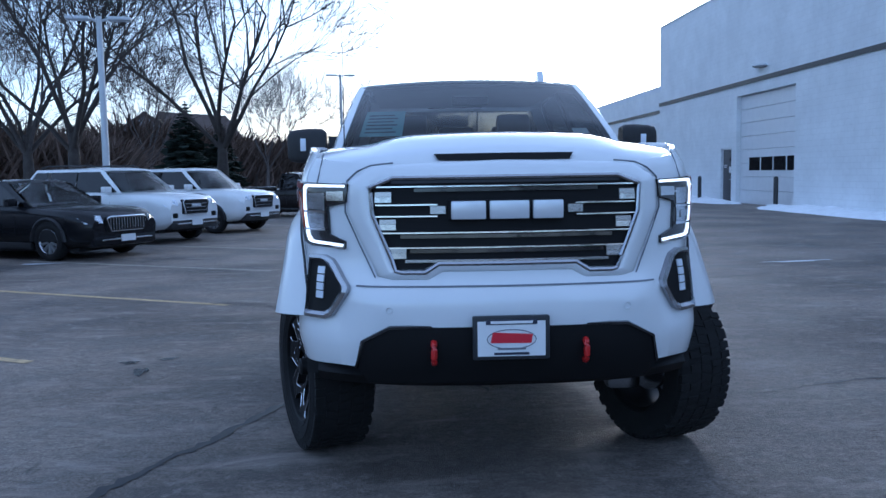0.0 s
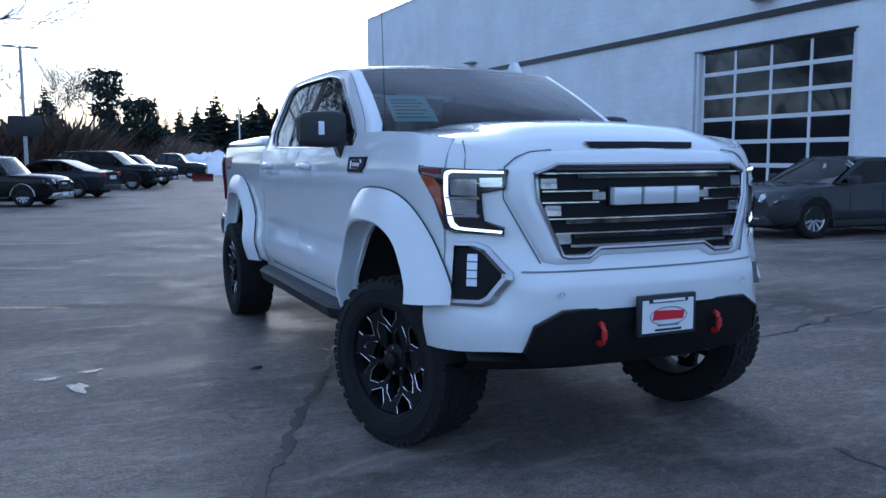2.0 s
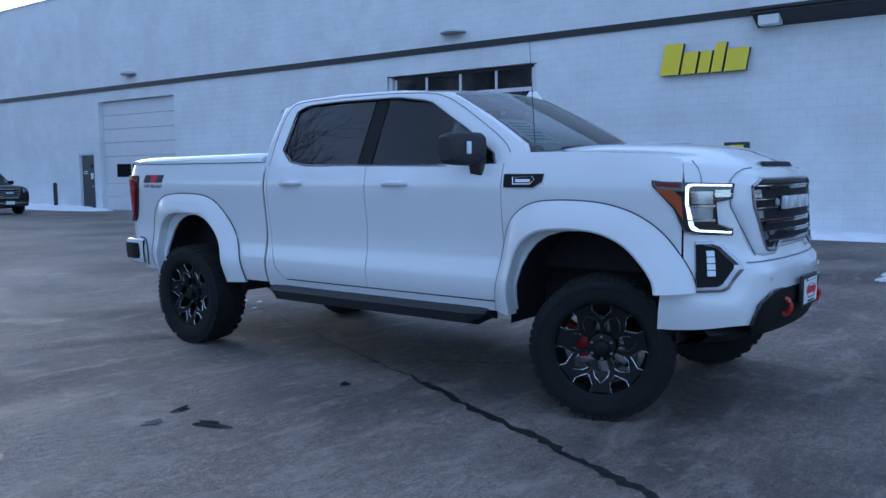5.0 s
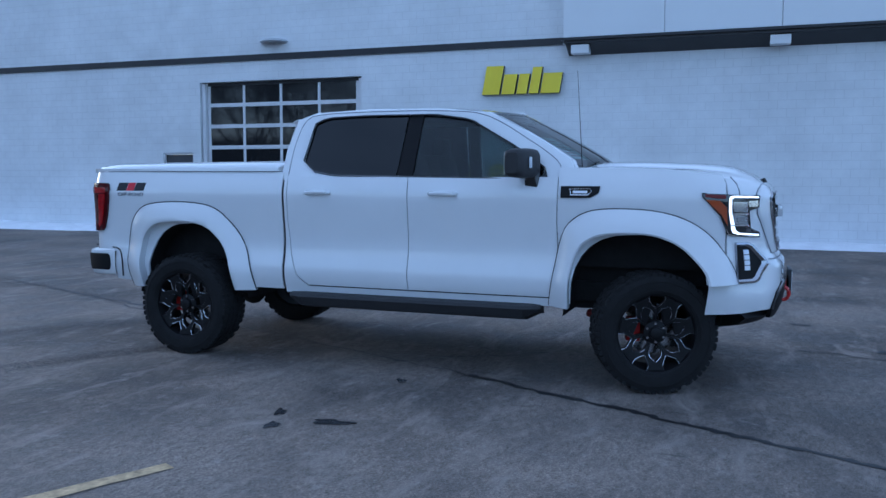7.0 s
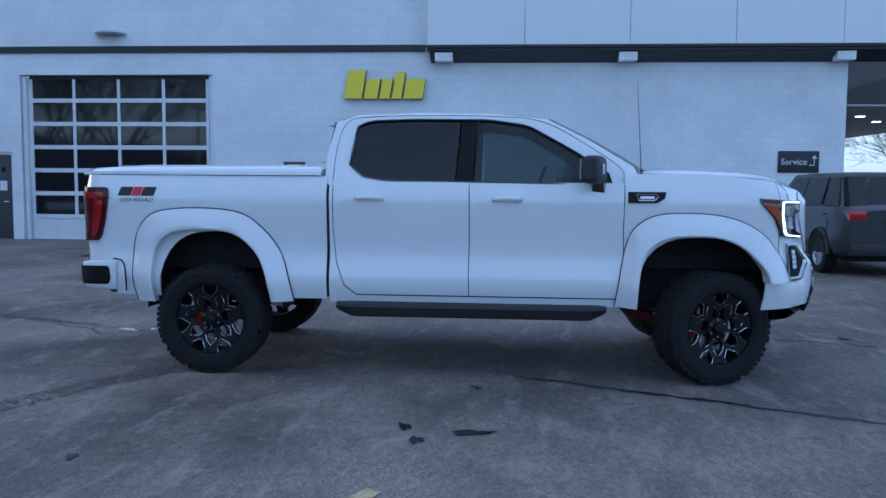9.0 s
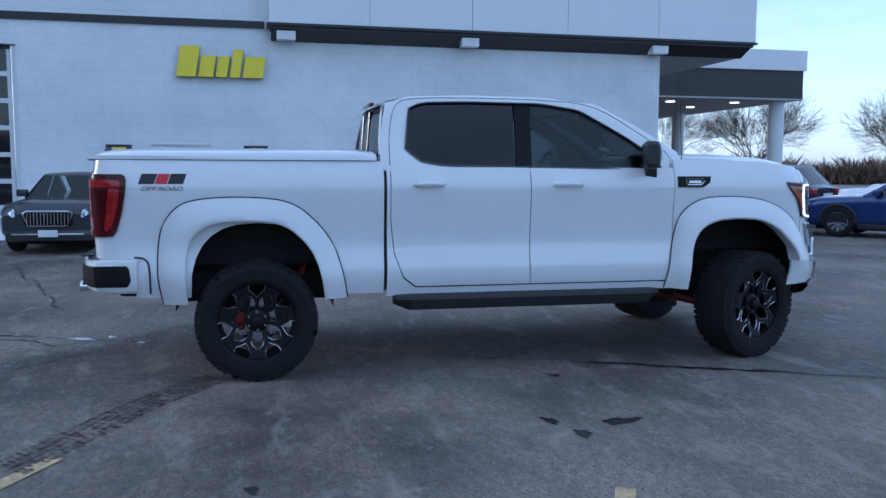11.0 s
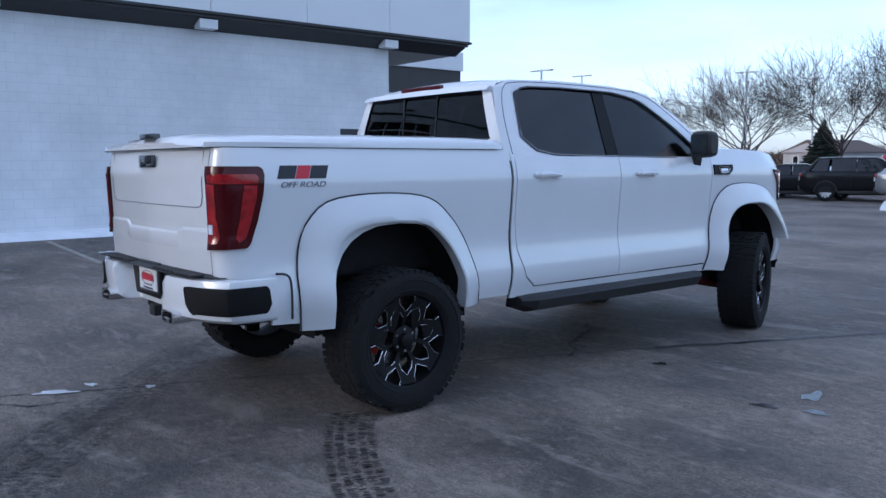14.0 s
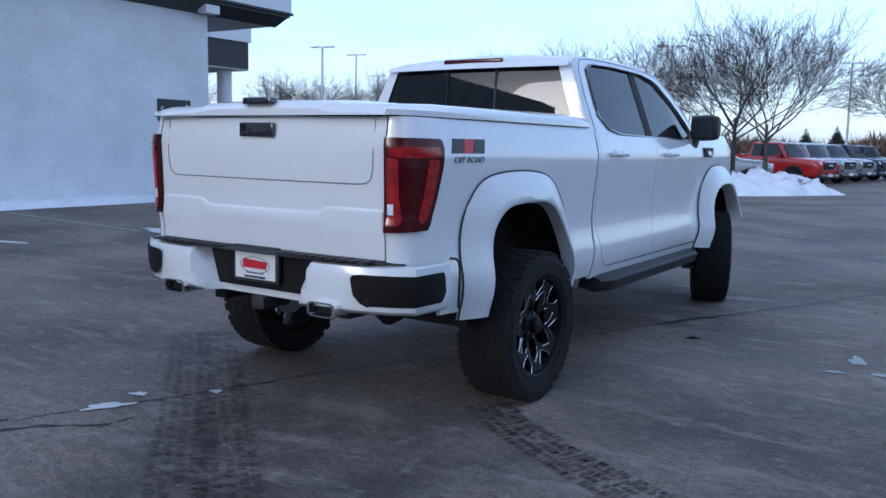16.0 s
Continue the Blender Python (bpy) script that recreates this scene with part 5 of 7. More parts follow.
        for y, s_ in ((9.30, 1.0), (9.57, 1.05), (9.605, 1.08), (9.605, 0.90), (9.45, 0.85)):
            secs.append([(-0.535 + 0.08 * s_ * math.copysign(abs(math.cos(a)) ** 0.4, math.cos(a)), Y(y), 0.655 + 0.034 * s_ * math.copysign(abs(math.sin(a)) ** 0.4, math.sin(a))) for a in [2 * math.pi * i / 20 for i in range(20)]])
        part("exhaust_tip", S(loft(bm, secs, close=True)), "chrome", tr, "chrome rectangular exhaust tip")
        # black plate closes the tip and stands in for the pipe's dark hollow
        part("exhaust_bore_plate", S(poly(bmesh.new(), [(-0.60, Y(9.56), 0.628), (-0.47, Y(9.56), 0.628), (-0.47, Y(9.56), 0.682), (-0.60, Y(9.56), 0.682)], (0, -0.02, 0))), "grille", tr)
        part("mud_bracket", S(B(-0.80, -0.62, Y(9.10), Y(9.30), 0.60, 0.645, bevel=0.02)), "under", tr)
    rim_ = [(-0.985, Y(9.17), 0.90), (-0.985, Y(9.10), 0.885), (-0.982, Y(9.075), 0.82), (-0.975, Y(9.07), 0.64)]
    PP("bumper_gap", T(resample(rim_, 16), 0.007, n=5), "plastic")
    P("tow_hitch", B(-0.045, 0.045, Y(9.30), Y(9.50), 0.575, 0.645, bevel=0.010), "plastic", "black tow hitch receiver")
    # --- bed decal: plain slanted blocks and legible words
    for sg in (1, -1):
        S = (lambda b: b) if sg > 0 else mirrored
        y0 = 9.135
        for a, c, mat in ((0.0, 0.105, "decal_black"), (0.11, 0.19, "decal_red"), (0.195, 0.30, "decal_black")):
            bm = skin([(sy(y0 - a), 1.408), (sy(y0 - c), 1.408), (sy(y0 - c - 0.025), 1.480), (sy(y0 - a - 0.025), 1.480)], d=0.0025, thick=0.004, step=0.05)
            part("decal_block", S(bm), mat, tr)
        m = Matrix(((0, 0, -1, 0), (-1, 0, 0, 0), (0, 1, 0, 0), (0, 0, 0, 1))) if sg > 0 else Matrix(((0, 0, 1, 0), (1, 0, 0, 0), (0, 1, 0, 0), (0, 0, 0, 1)))
        c = skin_point(sy(8.98), 1.366, 0.004)
        ob = text_part("decal_lettering", "OFF ROAD", 0.055, "decal_grey", tr, Matrix.Translation((c.x if sg > 0 else -c.x, c.y, 1.362)) @ m @ Matrix.Diagonal((1.05, 0.8, 1, 1)), 0.002, 0.25)
    # --- windscreen papers
    def on_screen(u, t, d=0.0):
        y = tab([0, 1], [5.02, 5.69], t)
        z = tab([0, 0.24, 0.5, 0.75, 1], [1.66, 1.763, 1.865, 1.955, 2.04], t)
        f = tab([0, 1], [0.16, 0.09], t)
        h = half_width(y, z) - 0.012
        return Vector((h * u, Y(y) - f * (1 - u * u) + 0.02 + d, z - 0.008))
    bm = loft(bmesh.new(), [[on_screen(u, t) for u in (-0.86, -0.72, -0.55)] for t in (0.05, 0.25, 0.46)])
    pp = P("window_sticker", bm, "paper", "pale teal price sheet inside windscreen")
    for i in range(6):
        t = 0.10 + i * 0.055
        part("lettering_bar", loft(bmesh.new(), [[on_screen(u, t + dt, -0.004) for u in (-0.83, -0.72, -0.60 - 0.03 * (i % 2))] for dt in (0, 0.022)]), "decal_grey", pp)
    P("inspection_sticker", loft(bmesh.new(), [[on_screen(u, t) for u in (0.70, 0.76, 0.82)] for t in (0.05, 0.14)]), "plate")

    # --- interior
    P("dashboard", B(-0.78, 0.78, Y(5.02), Y(5.55), 1.28, 1.60, bevel=0.06), "seat", "dark dashboard")
    P("steering_wheel", T([(0.40 + 0.19 * math.cos(a), Y(5.72) - 0.06 * math.sin(a), 1.50 + 0.18 * math.sin(a)) for a in [2 * math.pi * i / 20 for i in range(21)]], 0.018, n=6, cap=False), "seat")
    for x in (-0.40, 0.40):
        bm = B(x - 0.25, x + 0.25, Y(5.85), Y(6.35), 1.02, 1.20, bevel=0.06)
        P("seat_cushion", bm, "seat")
        bm = B(x - 0.25, x + 0.25, Y(6.30), Y(6.46), 1.15, 1.74, bevel=0.06)
        for v in bm.verts:
            v.co.y += (v.co.z - 1.15) * 0.25
        P("seat_back", bm, "seat", "dark leather front seat")
        P("headrest", B(x - 0.13, x + 0.13, Y(6.45), Y(6.56), 1.72, 1.90, bevel=0.045), "seat")
    P("rear_bench", B(-0.70, 0.70, Y(7.12), Y(7.30), 1.05, 1.66, bevel=0.06), "seat")
    for x in (-0.45, 0.0, 0.45):
        P("headrest", B(x - 0.15, x + 0.15, Y(7.18), Y(7.28), 1.64, 1.85, bevel=0.05), "seat")
    P("headliner", B(-0.66, 0.66, Y(5.75), Y(7.33), 2.02, 2.04), "soffit", smooth=0)
    P("rear_view_mirror", B(-0.12, 0.12, Y(5.60), Y(5.63), 1.90, 1.96, bevel=0.01), "plastic")

    # --- wheels: the front pair steered
    build_wheel(tr, (-0.90, 4.41, 0.432), 20, True)
    build_wheel(tr, (0.90, 4.41, 0.432), 20, False)
    build_wheel(tr, (-0.93, 8.345, 0.432), 0, True)
    build_wheel(tr, (0.93, 8.345, 0.432), 0, False)


truck_details()

# ---- doors, signs and fittings of the building ----
def glazed_door():
    d = thing("garage_door", "white sectional garage door with rows of dark glass", "garage door", (WX + 0.16, 16.2, 0), kind="structure")
    y0, y1, zt = -2.42, 2.48, 4.32
    rows, cols = 7, 4
    ph, pw = zt / rows, (y1 - y0) / cols
    for r in range(rows):
        z = r * ph
        part("rail", B(0.0, 0.06, y0, y1, z - (0.0 if r == 0 else 0.055), z + 0.055, bevel=0.006), "doorframe", d, smooth=0)
        for c in range(cols):
            name, mat = ("pane", "winglass") if r else ("panel", "doorframe")
            part(name, B(0.022, 0.034, y0 + c * pw + 0.04, y0 + (c + 1) * pw - 0.04, z + 0.055, z + ph - 0.055), mat, d, smooth=0)
        for c in range(cols + 1):
            yy = min(max(y0 + c * pw, y0 + 0.04), y1 - 0.04)
            part("stile", B(0.004, 0.056, yy - 0.04, yy + 0.04, z + 0.055, z + ph - 0.055), "doorframe", d, smooth=0)
    part("rail", B(0, 0.06, y0, y1, zt - 0.06, zt + 0.03), "trim", d, smooth=0)
    for yy in (y0 - 0.10, y1 + 0.08):
        part("track", B(-0.1, 0.05, yy - 0.05, yy + 0.05, 0, zt), "doorframe", d, smooth=0)


glazed_door()


def solid_door():
    d = thing("garage_door", "white sectional garage door with one row of small windows", "garage door", (WX + 0.18, 32.15, 0), kind="structure")
    for r in range(8):
        part("panel", B(0, 0.05, -2.58, 2.58, r * 0.56 + 0.004, r * 0.56 + 0.552, bevel=0.012), "doorframe", d, smooth=0)
    for c in range(4):
        y = -2.2 + c * 1.12
        part("pane", B(-0.012, 0.0, y - 0.50, y + 0.50, 1.38, 1.92, bevel=0.004), "winglass", d, smooth=0)


solid_door()


def steel_door(y, w, h):
    d = thing("steel_door", "dark grey steel service door", "door", (WX + 0.10, y, 0), kind="structure")
    part("leaf", B(0, 0.05, -w / 2 + 0.05, w / 2 - 0.05, 0.02, h - 0.06, bevel=0.006), "steel", d)
    part("door_frame", B(-0.06, 0.06, -w / 2, -w / 2 + 0.045, 0, h), "doorframe", d, smooth=0)
    part("door_frame", B(-0.06, 0.06, w / 2 - 0.045, w / 2, 0, h), "doorframe", d, smooth=0)
    part("door_frame", B(-0.06, 0.06, -w / 2 + 0.045, w / 2 - 0.045, h - 0.055, h), "doorframe", d, smooth=0)
    part("door_handle", T([(-0.01, -w / 2 + 0.15, 1.0), (-0.05, -w / 2 + 0.15, 1.0), (-0.05, -w / 2 + 0.28, 1.0)], 0.012), "chrome", d)
    part("notice", B(-0.006, 0.0, -0.32, -0.12, 1.30, 1.56), "signwhite", d, smooth=0)
    part("lettering_bar", B(-0.004, 0.0, 0.12, 0.42, 1.60, 1.64), "signwhite", d, smooth=0)
    part("lettering_bar", B(-0.004, 0.0, 0.10, 0.44, 1.52, 1.56), "signwhite", d, smooth=0)
    part("peep_window", B(-0.004, 0.0, -0.28, -0.18, 1.80, 1.92), "winglass", d, smooth=0)


steel_door(19.66, 1.08, 2.32)
steel_door(35.825, 1.15, 2.36)


def bollard(x, y):
    b = thing("bollard", "black painted steel bollard by the wall", "bollard", (x, y, 0), group="bollards")
    part("post", lathe(bmesh.new(), [(0, 0.085), (1.08, 0.085), (1.13, 0.07), (1.155, 0.03), (1.16, 0.0)], 16, "z"), "trim", b)


for bx_, by_ in ((13.95, 20.35), (13.9, 37.5), (13.95, 29.9)):
    bollard(bx_, by_)


def wall_lamp(y, z):
    b = thing("wall_lamp", "grey metal dome wall lamp", "wall lamp", (WX, y, z), group="wall lamps")
    bm = bmesh.new()
    rows = [[(-0.42 * s * math.sin(a), 0.42 * s * -math.cos(a), zz) for a in [math.pi * i / 14 for i in range(15)]] for s, zz in ((0.35, 0.10), (0.85, 0.06), (1.0, 0.0), (0.9, -0.03))]
    loft(bm, rows)
    bm.faces.new([bm.verts.new(p) for p in rows[0]])
    bm.faces.new([bm.verts.new(p) for p in rows[-1]])
    part("hood", bm, "pole", b)
    part("lens", B(-0.25, -0.01, -0.2, 0.2, -0.05, -0.035), "soffit", b, smooth=0)


for y_, z_ in ((16.3, 5.40), (32.3, 5.46)):
    wall_lamp(y_, z_)


def rental_sign():
    s = thing("wall_sign", "yellow raised sign of five slanted blocks", "sign", (WX, 9.09, 3.72))
    for y0, y1, h in ((1.03, 0.56, 0.72), (0.52, 0.16, 0.50), (0.12, -0.16, 0.50), (-0.20, -0.46, 0.66), (-0.50, -1.0, 0.50)):
        for x0, x1, mat, nm in ((-0.14, -0.02, "signdark", "return"), (-0.165, -0.141, "yellow", "face")):
            bm = poly(bmesh.new(), [(x0, y0, 0), (x0, y1 + 0.02, 0), (x0, y1 - h * 0.17 + 0.02, h), (x0, y0 - h * 0.17, h)], (x1 - x0, 0, 0))
            part(nm, bm, mat, s, smooth=0)
        part("stand_off", T([(-0.02, (y0 + y1) / 2, h / 2), (0.0, (y0 + y1) / 2, h / 2)], 0.02), "trim", s)


rental_sign()


def wall_text(name, s, size, mat, parent, y, z, x=-0.030):
    return text_part(name, s, size, mat, parent, Matrix.Translation((x, y, z)) @ Matrix(((0, 0, -1, 0), (-1, 0, 0, 0), (0, 1, 0, 0), (0, 0, 0, 1))), 0.001)


def parking_sign(y, num):
    s = thing("parking_sign", "dark reserved parking sign with white lettering", "sign", (WX, y, 1.77), group="parking signs")
    part("board", B(-0.028, 0, -0.29, 0.29, -0.335, 0.335, bevel=0.006), "signdark", s)
    part("name_bar", B(-0.032, -0.028, -0.16, 0.16, 0.21, 0.27), "yellow", s, smooth=0)
    wall_text("lettering", num, 0.22, "signwhite", s, 0, 0.02)
    wall_text("lettering", "Reserved", 0.115, "signwhite", s, 0, -0.12)
    wall_text("lettering", "Parking", 0.115, "signwhite", s, 0, -0.24)


parking_sign(11.46, "1")
parking_sign(8.30, "2")


def service_sign():
    s = thing("service_sign", "dark service sign with white arrow", "sign", (WX, -1.31, 2.17))
    part("board", B(-0.028, 0, -0.50, 0.50, -0.27, 0.27, bevel=0.006), "signdark", s)
    wall_text("lettering", "Service", 0.22, "signwhite", s, 0.11, -0.07)
    part("arrow", T([(-0.031, -0.26, -0.08), (-0.031, -0.38, -0.08), (-0.031, -0.38, 0.10)], 0.012, n=4), "signwhite", s)
    part("arrow", poly(bmesh.new(), [(-0.032, -0.31, 0.08), (-0.032, -0.45, 0.08), (-0.032, -0.38, 0.17)], (0.004, 0, 0)), "signwhite", s, smooth=0)


service_sign()


def key_cabinet():
    s = thing("key_return", "white twin-leaf wall cabinet with two yellow discs", "cabinet", (WX, 10.05, 0))
    for y0, y1 in ((-0.65, -0.012), (0.012, 0.65)):
        part("leaf", B(-0.05, 0, y0, y1, 0.14, 2.08, bevel=0.008), "panel", s)
    part("top_cap", B(-0.07, 0, -0.68, 0.68, 2.082, 2.12), "pole", s)
    part("seam_strip", B(-0.056, -0.02, -0.011, 0.011, 0.14, 2.08), "pole", s, smooth=0)
    for y in (0.34, -0.33):
        d = lathe(bmesh.new(), [(0.0, 0.25), (0.03, 0.25), (0.032, 0.22), (0.032, 0.0)], 32)
        for v in d.verts:
            v.co.x = -0.05 - v.co.x
            v.co.y, v.co.z = v.co.y + y, v.co.z + 1.72
        disc = part("disc_rim", d, "signdark", s)
        d = lathe(bmesh.new(), [(0.0, 0.215), (0.006, 0.215), (0.006, 0.0)], 32)
        for v in d.verts:
            v.co.x = -0.0825 - v.co.x
            v.co.y, v.co.z = v.co.y + y, v.co.z + 1.72
        part("disc_face", d, "yellow", disc, "yellow round disc")
        for z, w in ((1.76, 0.11), (1.66, 0.08)):
            part("lettering_bar", B(-0.092, -0.089, y - w, y + w, z - 0.02, z + 0.025), "signdark", disc, smooth=0)
        part("foot", B(-0.16, -0.02, y - 0.2, y - 0.06, 0.0, 0.16, bevel=0.03), "trim", s)


key_cabinet()


def shovel():
    s = thing("snow_shovel", "orange snow shovel with bent dark handle leaning on wall", "shovel", (WX - 0.32, 21.6, 0))
    rows = [[(x, y, z) for y in (-0.26, -0.13, 0, 0.13, 0.26)] for x, z in ((0.0, 0.05), (0.06, 0.16), (0.08, 0.34), (0.05, 0.46))]
    bm = loft(bmesh.new(), rows)
    r = bmesh.ops.extrude_face_region(bm, geom=bm.faces[:])
    bmesh.ops.translate(bm, vec=(0.015, 0, 0), verts=[v for v in r["geom"] if isinstance(v, bmesh.types.BMVert)])
    part("blade", bm, "orange", s)
    part("handle", T([(0.07, 0, 0.42), (0.10, 0.05, 0.75), (0.17, -0.05, 1.05), (0.28, -0.09, 1.45)], 0.016), "trim", s)
    part("grip", B(0.25, 0.31, -0.15, -0.03, 1.43, 1.54, bevel=0.02), "orange", s)


shovel()


# ---- snow ----
def snow_mound(name, label, x0, y0, length, width, height, turn, seed, n=34, m=14, rough=0.5):
    """An uneven bank of snow along local y, feathering out at the rim."""
    rnd = random.Random(seed)
    ph = [rnd.uniform(0, 50) for _ in range(3)]
    bm = bmesh.new()
    rows = []
    for i in range(n + 1):
        row = []
        for j in range(m + 1):
            u, v = -1 + 2 * i / n, -1 + 2 * j / m
            e = 1 + 0.16 * noise.noise((u * 4 + ph[0], v * 4, 0))
            f = max(0.0, 1 - (abs(u) ** 4 + abs(v) ** 2.2)) ** 0.7
            zz = height * f * (1 + rough * noise.noise((u * length * 0.9 + ph[1], v * width * 0.9, 3)) + 0.5 * rough * noise.noise((u * length * 2.6, v * width * 2.6 + ph[2], 7)))
            row.append((v * width / 2 * e, u * length / 2 * e, max(zz, 0) - 0.02 + 0.03 * (f > 0)))
        rows.append(row)
    loft(bm, rows)
    ob = finish(name, bm, "snow", smooth=80)
    ob.matrix_world = pose(x0, y0, 0.0, 0, 0, turn)
    return tagged(ob, label, "snow", kind="stuff")


snow_mound("snow_bank", "low strip of trodden snow along the wall", 13.75, 25.5, 9.5, 1.7, 0.16, 0, 1)
snow_mound("snow_bank", "low strip of trodden snow along the wall", 13.85, 39.5, 12, 1.6, 0.18, 0, 2)
snow_mound("snow_bank", "low strip of trodden snow along the wall", 13.95, 5.2, 14.5, 1.0, 0.13, 0, 3)
snow_mound("snow_bank", "low strip of trodden snow along the wall", 13.6, 12.6, 4.2, 1.6, 0.12, 0, 31)
snow_mound("snow_pile", "ploughed snow island under the bare trees", 4.3, -17.9, 6.2, 4.0, 0.55, 148, 4, 48, 26, 1.0)
snow_mound("snow_pile", "tall ploughed snow bank", 19.5, 82, 34, 10, 1.6, 96, 5, 40, 20, 0.9)
snow_mound("snow_pile", "ploughed snow heap beside parked cars", 31, -25, 15, 6, 0.7, 60, 6, 36, 18, 0.5)
snow_mound("snow_pile", "ploughed snow heap beside parked cars", 24, -45, 26, 6, 0.9, 70, 7, 36, 18, 0.9)
snow_mound("snow_verge", "snow-covered verge behind the parked cars", -14.5, 32, 60, 8, 0.28, -12, 8, 40, 12)
snow_mound("snow_field", "snow-covered field beyond the lot", 20, 112, 60, 46, 0.5, 90, 9, 30, 20)


# ---- marks on the asphalt ----
def strip(name, label, pts, width, mat, seed, z=0.004, jag=0.35, n=40, kind="structure", category="crack"):
    rnd = random.Random(seed)
    P = resample([(x, y, 0) for x, y in pts], n)
    a, c = [], []
    for i, p in enumerate(P):
        d = (P[min(i + 1, n - 1)] - P[max(i - 1, 0)]).normalized()
        nn = Vector((-d.y, d.x, 0))
        w = width * (1 + jag * rnd.uniform(-1, 1)) / 2
        off = nn * width * jag * rnd.uniform(-0.7, 0.7)
        a.append(p + nn * w + off + Vector((0, 0, z)))
        c.append(p - nn * w + off + Vector((0, 0, z)))
    ob = finish(name, loft(bmesh.new(), [a, c]), mat, smooth=0)
    return tagged(ob, label, category, kind=kind)


def wobble(x0, y0, x1, y1, seed, k=14, amp=0.05):
    rnd = random.Random(seed)
    dx, dy = x1 - x0, y1 - y0
    ln = math.hypot(dx, dy)
    return [(x0 + dx * i / k - dy / ln * rnd.uniform(-amp, amp), y0 + dy * i / k + dx / ln * rnd.uniform(-amp, amp)) for i in range(k + 1)]


CRACK = "dark tar-filled crack in the asphalt"
strip("crack", CRACK, wobble(-3.6, -0.9, -0.45, 5.8, 1, 26, 0.022), 0.052, "tar", 1, n=130, jag=0.5)
strip("crack", CRACK, wobble(-0.45, 5.8, 1.5, 10.3, 2, 22, 0.03), 0.016, "tar", 2, n=110, jag=0.6)
strip("crack", CRACK, wobble(1.5, 10.3, 3.2, 14.5, 3, 18, 0.05), 0.04, "tar", 3, n=70, jag=0.9)
strip("crack", CRACK, wobble(1.0, 9.9, 2.6, 12.4, 13, 14, 0.08), 0.02, "tar", 4, n=60, jag=0.9)
strip("crack", CRACK, wobble(-1.2, 18.0, 6.5, 33.0, 5, 20, 0.12), 0.05, "tar", 5, n=60, jag=0.7)
strip("crack", CRACK, wobble(1.0, 2.0, 1.5, 3.3, 6, 10, 0.06), 0.022, "tar", 6, n=40, jag=0.9)
strip("crack", CRACK, wobble(2.3, 5.2, 5.3, 5.9, 7, 12, 0.06), 0.025, "tar", 7, n=50, jag=0.9)
strip("crack", CRACK, wobble(-0.2, 6.6, 0.6, 5.4, 8, 10, 0.07), 0.022, "tar", 8, n=40, jag=0.9)
strip("crack", CRACK, wobble(3.0, 10.4, 7.5, 12.0, 9, 14, 0.08), 0.03, "tar", 9, n=50, jag=0.9)


def blot(name, label, x, y, rx, ry, turn, mat, seed, z=0.005):
    rnd = random.Random(seed)
    ca, sa = math.cos(radians(turn)), math.sin(radians(turn))
    pts = []
    for i in range(30):
        a = 2 * math.pi * i / 30
        r = 1 + 0.22 * math.sin(3 * a + seed) + 0.16 * math.sin(5 * a + 2 * seed) + rnd.uniform(-0.12, 0.12)
        px, py = rx * r * math.cos(a), ry * r * math.sin(a)
        pts.append((x + px * ca - py * sa, y + px * sa + py * ca, z))
    bm = bmesh.new()
    bm.faces.new([bm.verts.new(p) for p in pts])
    return tagged(finish(name, bm, mat, smooth=0), label, "stain", kind="structure")


# the first four are small wet puddles, the others oil stains
for i, (x_, y_, rx_, ry_, tn) in enumerate(((-1.95, 6.22, 0.12, 0.055, 95), (-2.13, 6.54, 0.065, 0.045, 0), (-1.86, 6.64, 0.07, 0.035, 20), (-0.80, 6.22, 0.05, 0.035, 50), (1.6, 2.6, 0.09, 0.05, 10), (2.9, 3.2, 0.1, 0.05, 70), (-2.6, 8.4, 0.05, 0.03, 5))):
    blot("puddle_or_stain", "small dark puddle or oil stain on the asphalt", x_, y_, rx_, ry_, tn, "puddle" if i < 4 else "tar", 11 + i)
for i, (x_, y_, rx_, ry_, tn) in enumerate(((1.31, 9.88, 0.12, 0.05, 60), (1.36, 9.64, 0.05, 0.03, 20), (1.05, 9.35, 0.04, 0.03, 10), (5.6, 5.4, 0.55, 0.10, 5), (8.0, 4.0, 0.9, 0.16, -8), (9.5, 6.5, 1.0, 0.14, 12), (10.5, 9.0, 0.7, 0.2, 0), (6.2, 12.5, 0.5, 0.08, 10), (-6.2, 14.6, 0.3, 0.1, 10), (9.2, 13.5, 0.35, 0.14, 4))):
    blot("ice_patch", "thin pale patch of ice on the asphalt", x_, y_, rx_, ry_, tn, "ice", 31 + i, 0.006)

LINE = "worn faded parking line"
for k, (x_, y_) in enumerate(((-2.95, 6.66), (-1.93, 9.40), (-1.95, 12.75), (-1.6, 16.2), (-1.2, 19.7), (-0.7, 23.2), (0.0, 26.8), (-3.9, 3.9))):
    strip("parking_line", LINE, [(x_, y_), (x_ - 4.6, y_ + 2.35)], 0.10, "linepaint" if k in (0, 1, 7) else "linewhite", 60 + k, 0.0045, 0.08, 30, category="line")
for k, y_ in enumerate((13.2, 10.0, 6.9, 3.8, 0.6, -2.6)):
    strip("parking_line", LINE, [(13.2, y_), (8.6, y_ + 0.4)], 0.10, "linewhite", 80 + k, 0.0045, 0.08, 30, category="line")


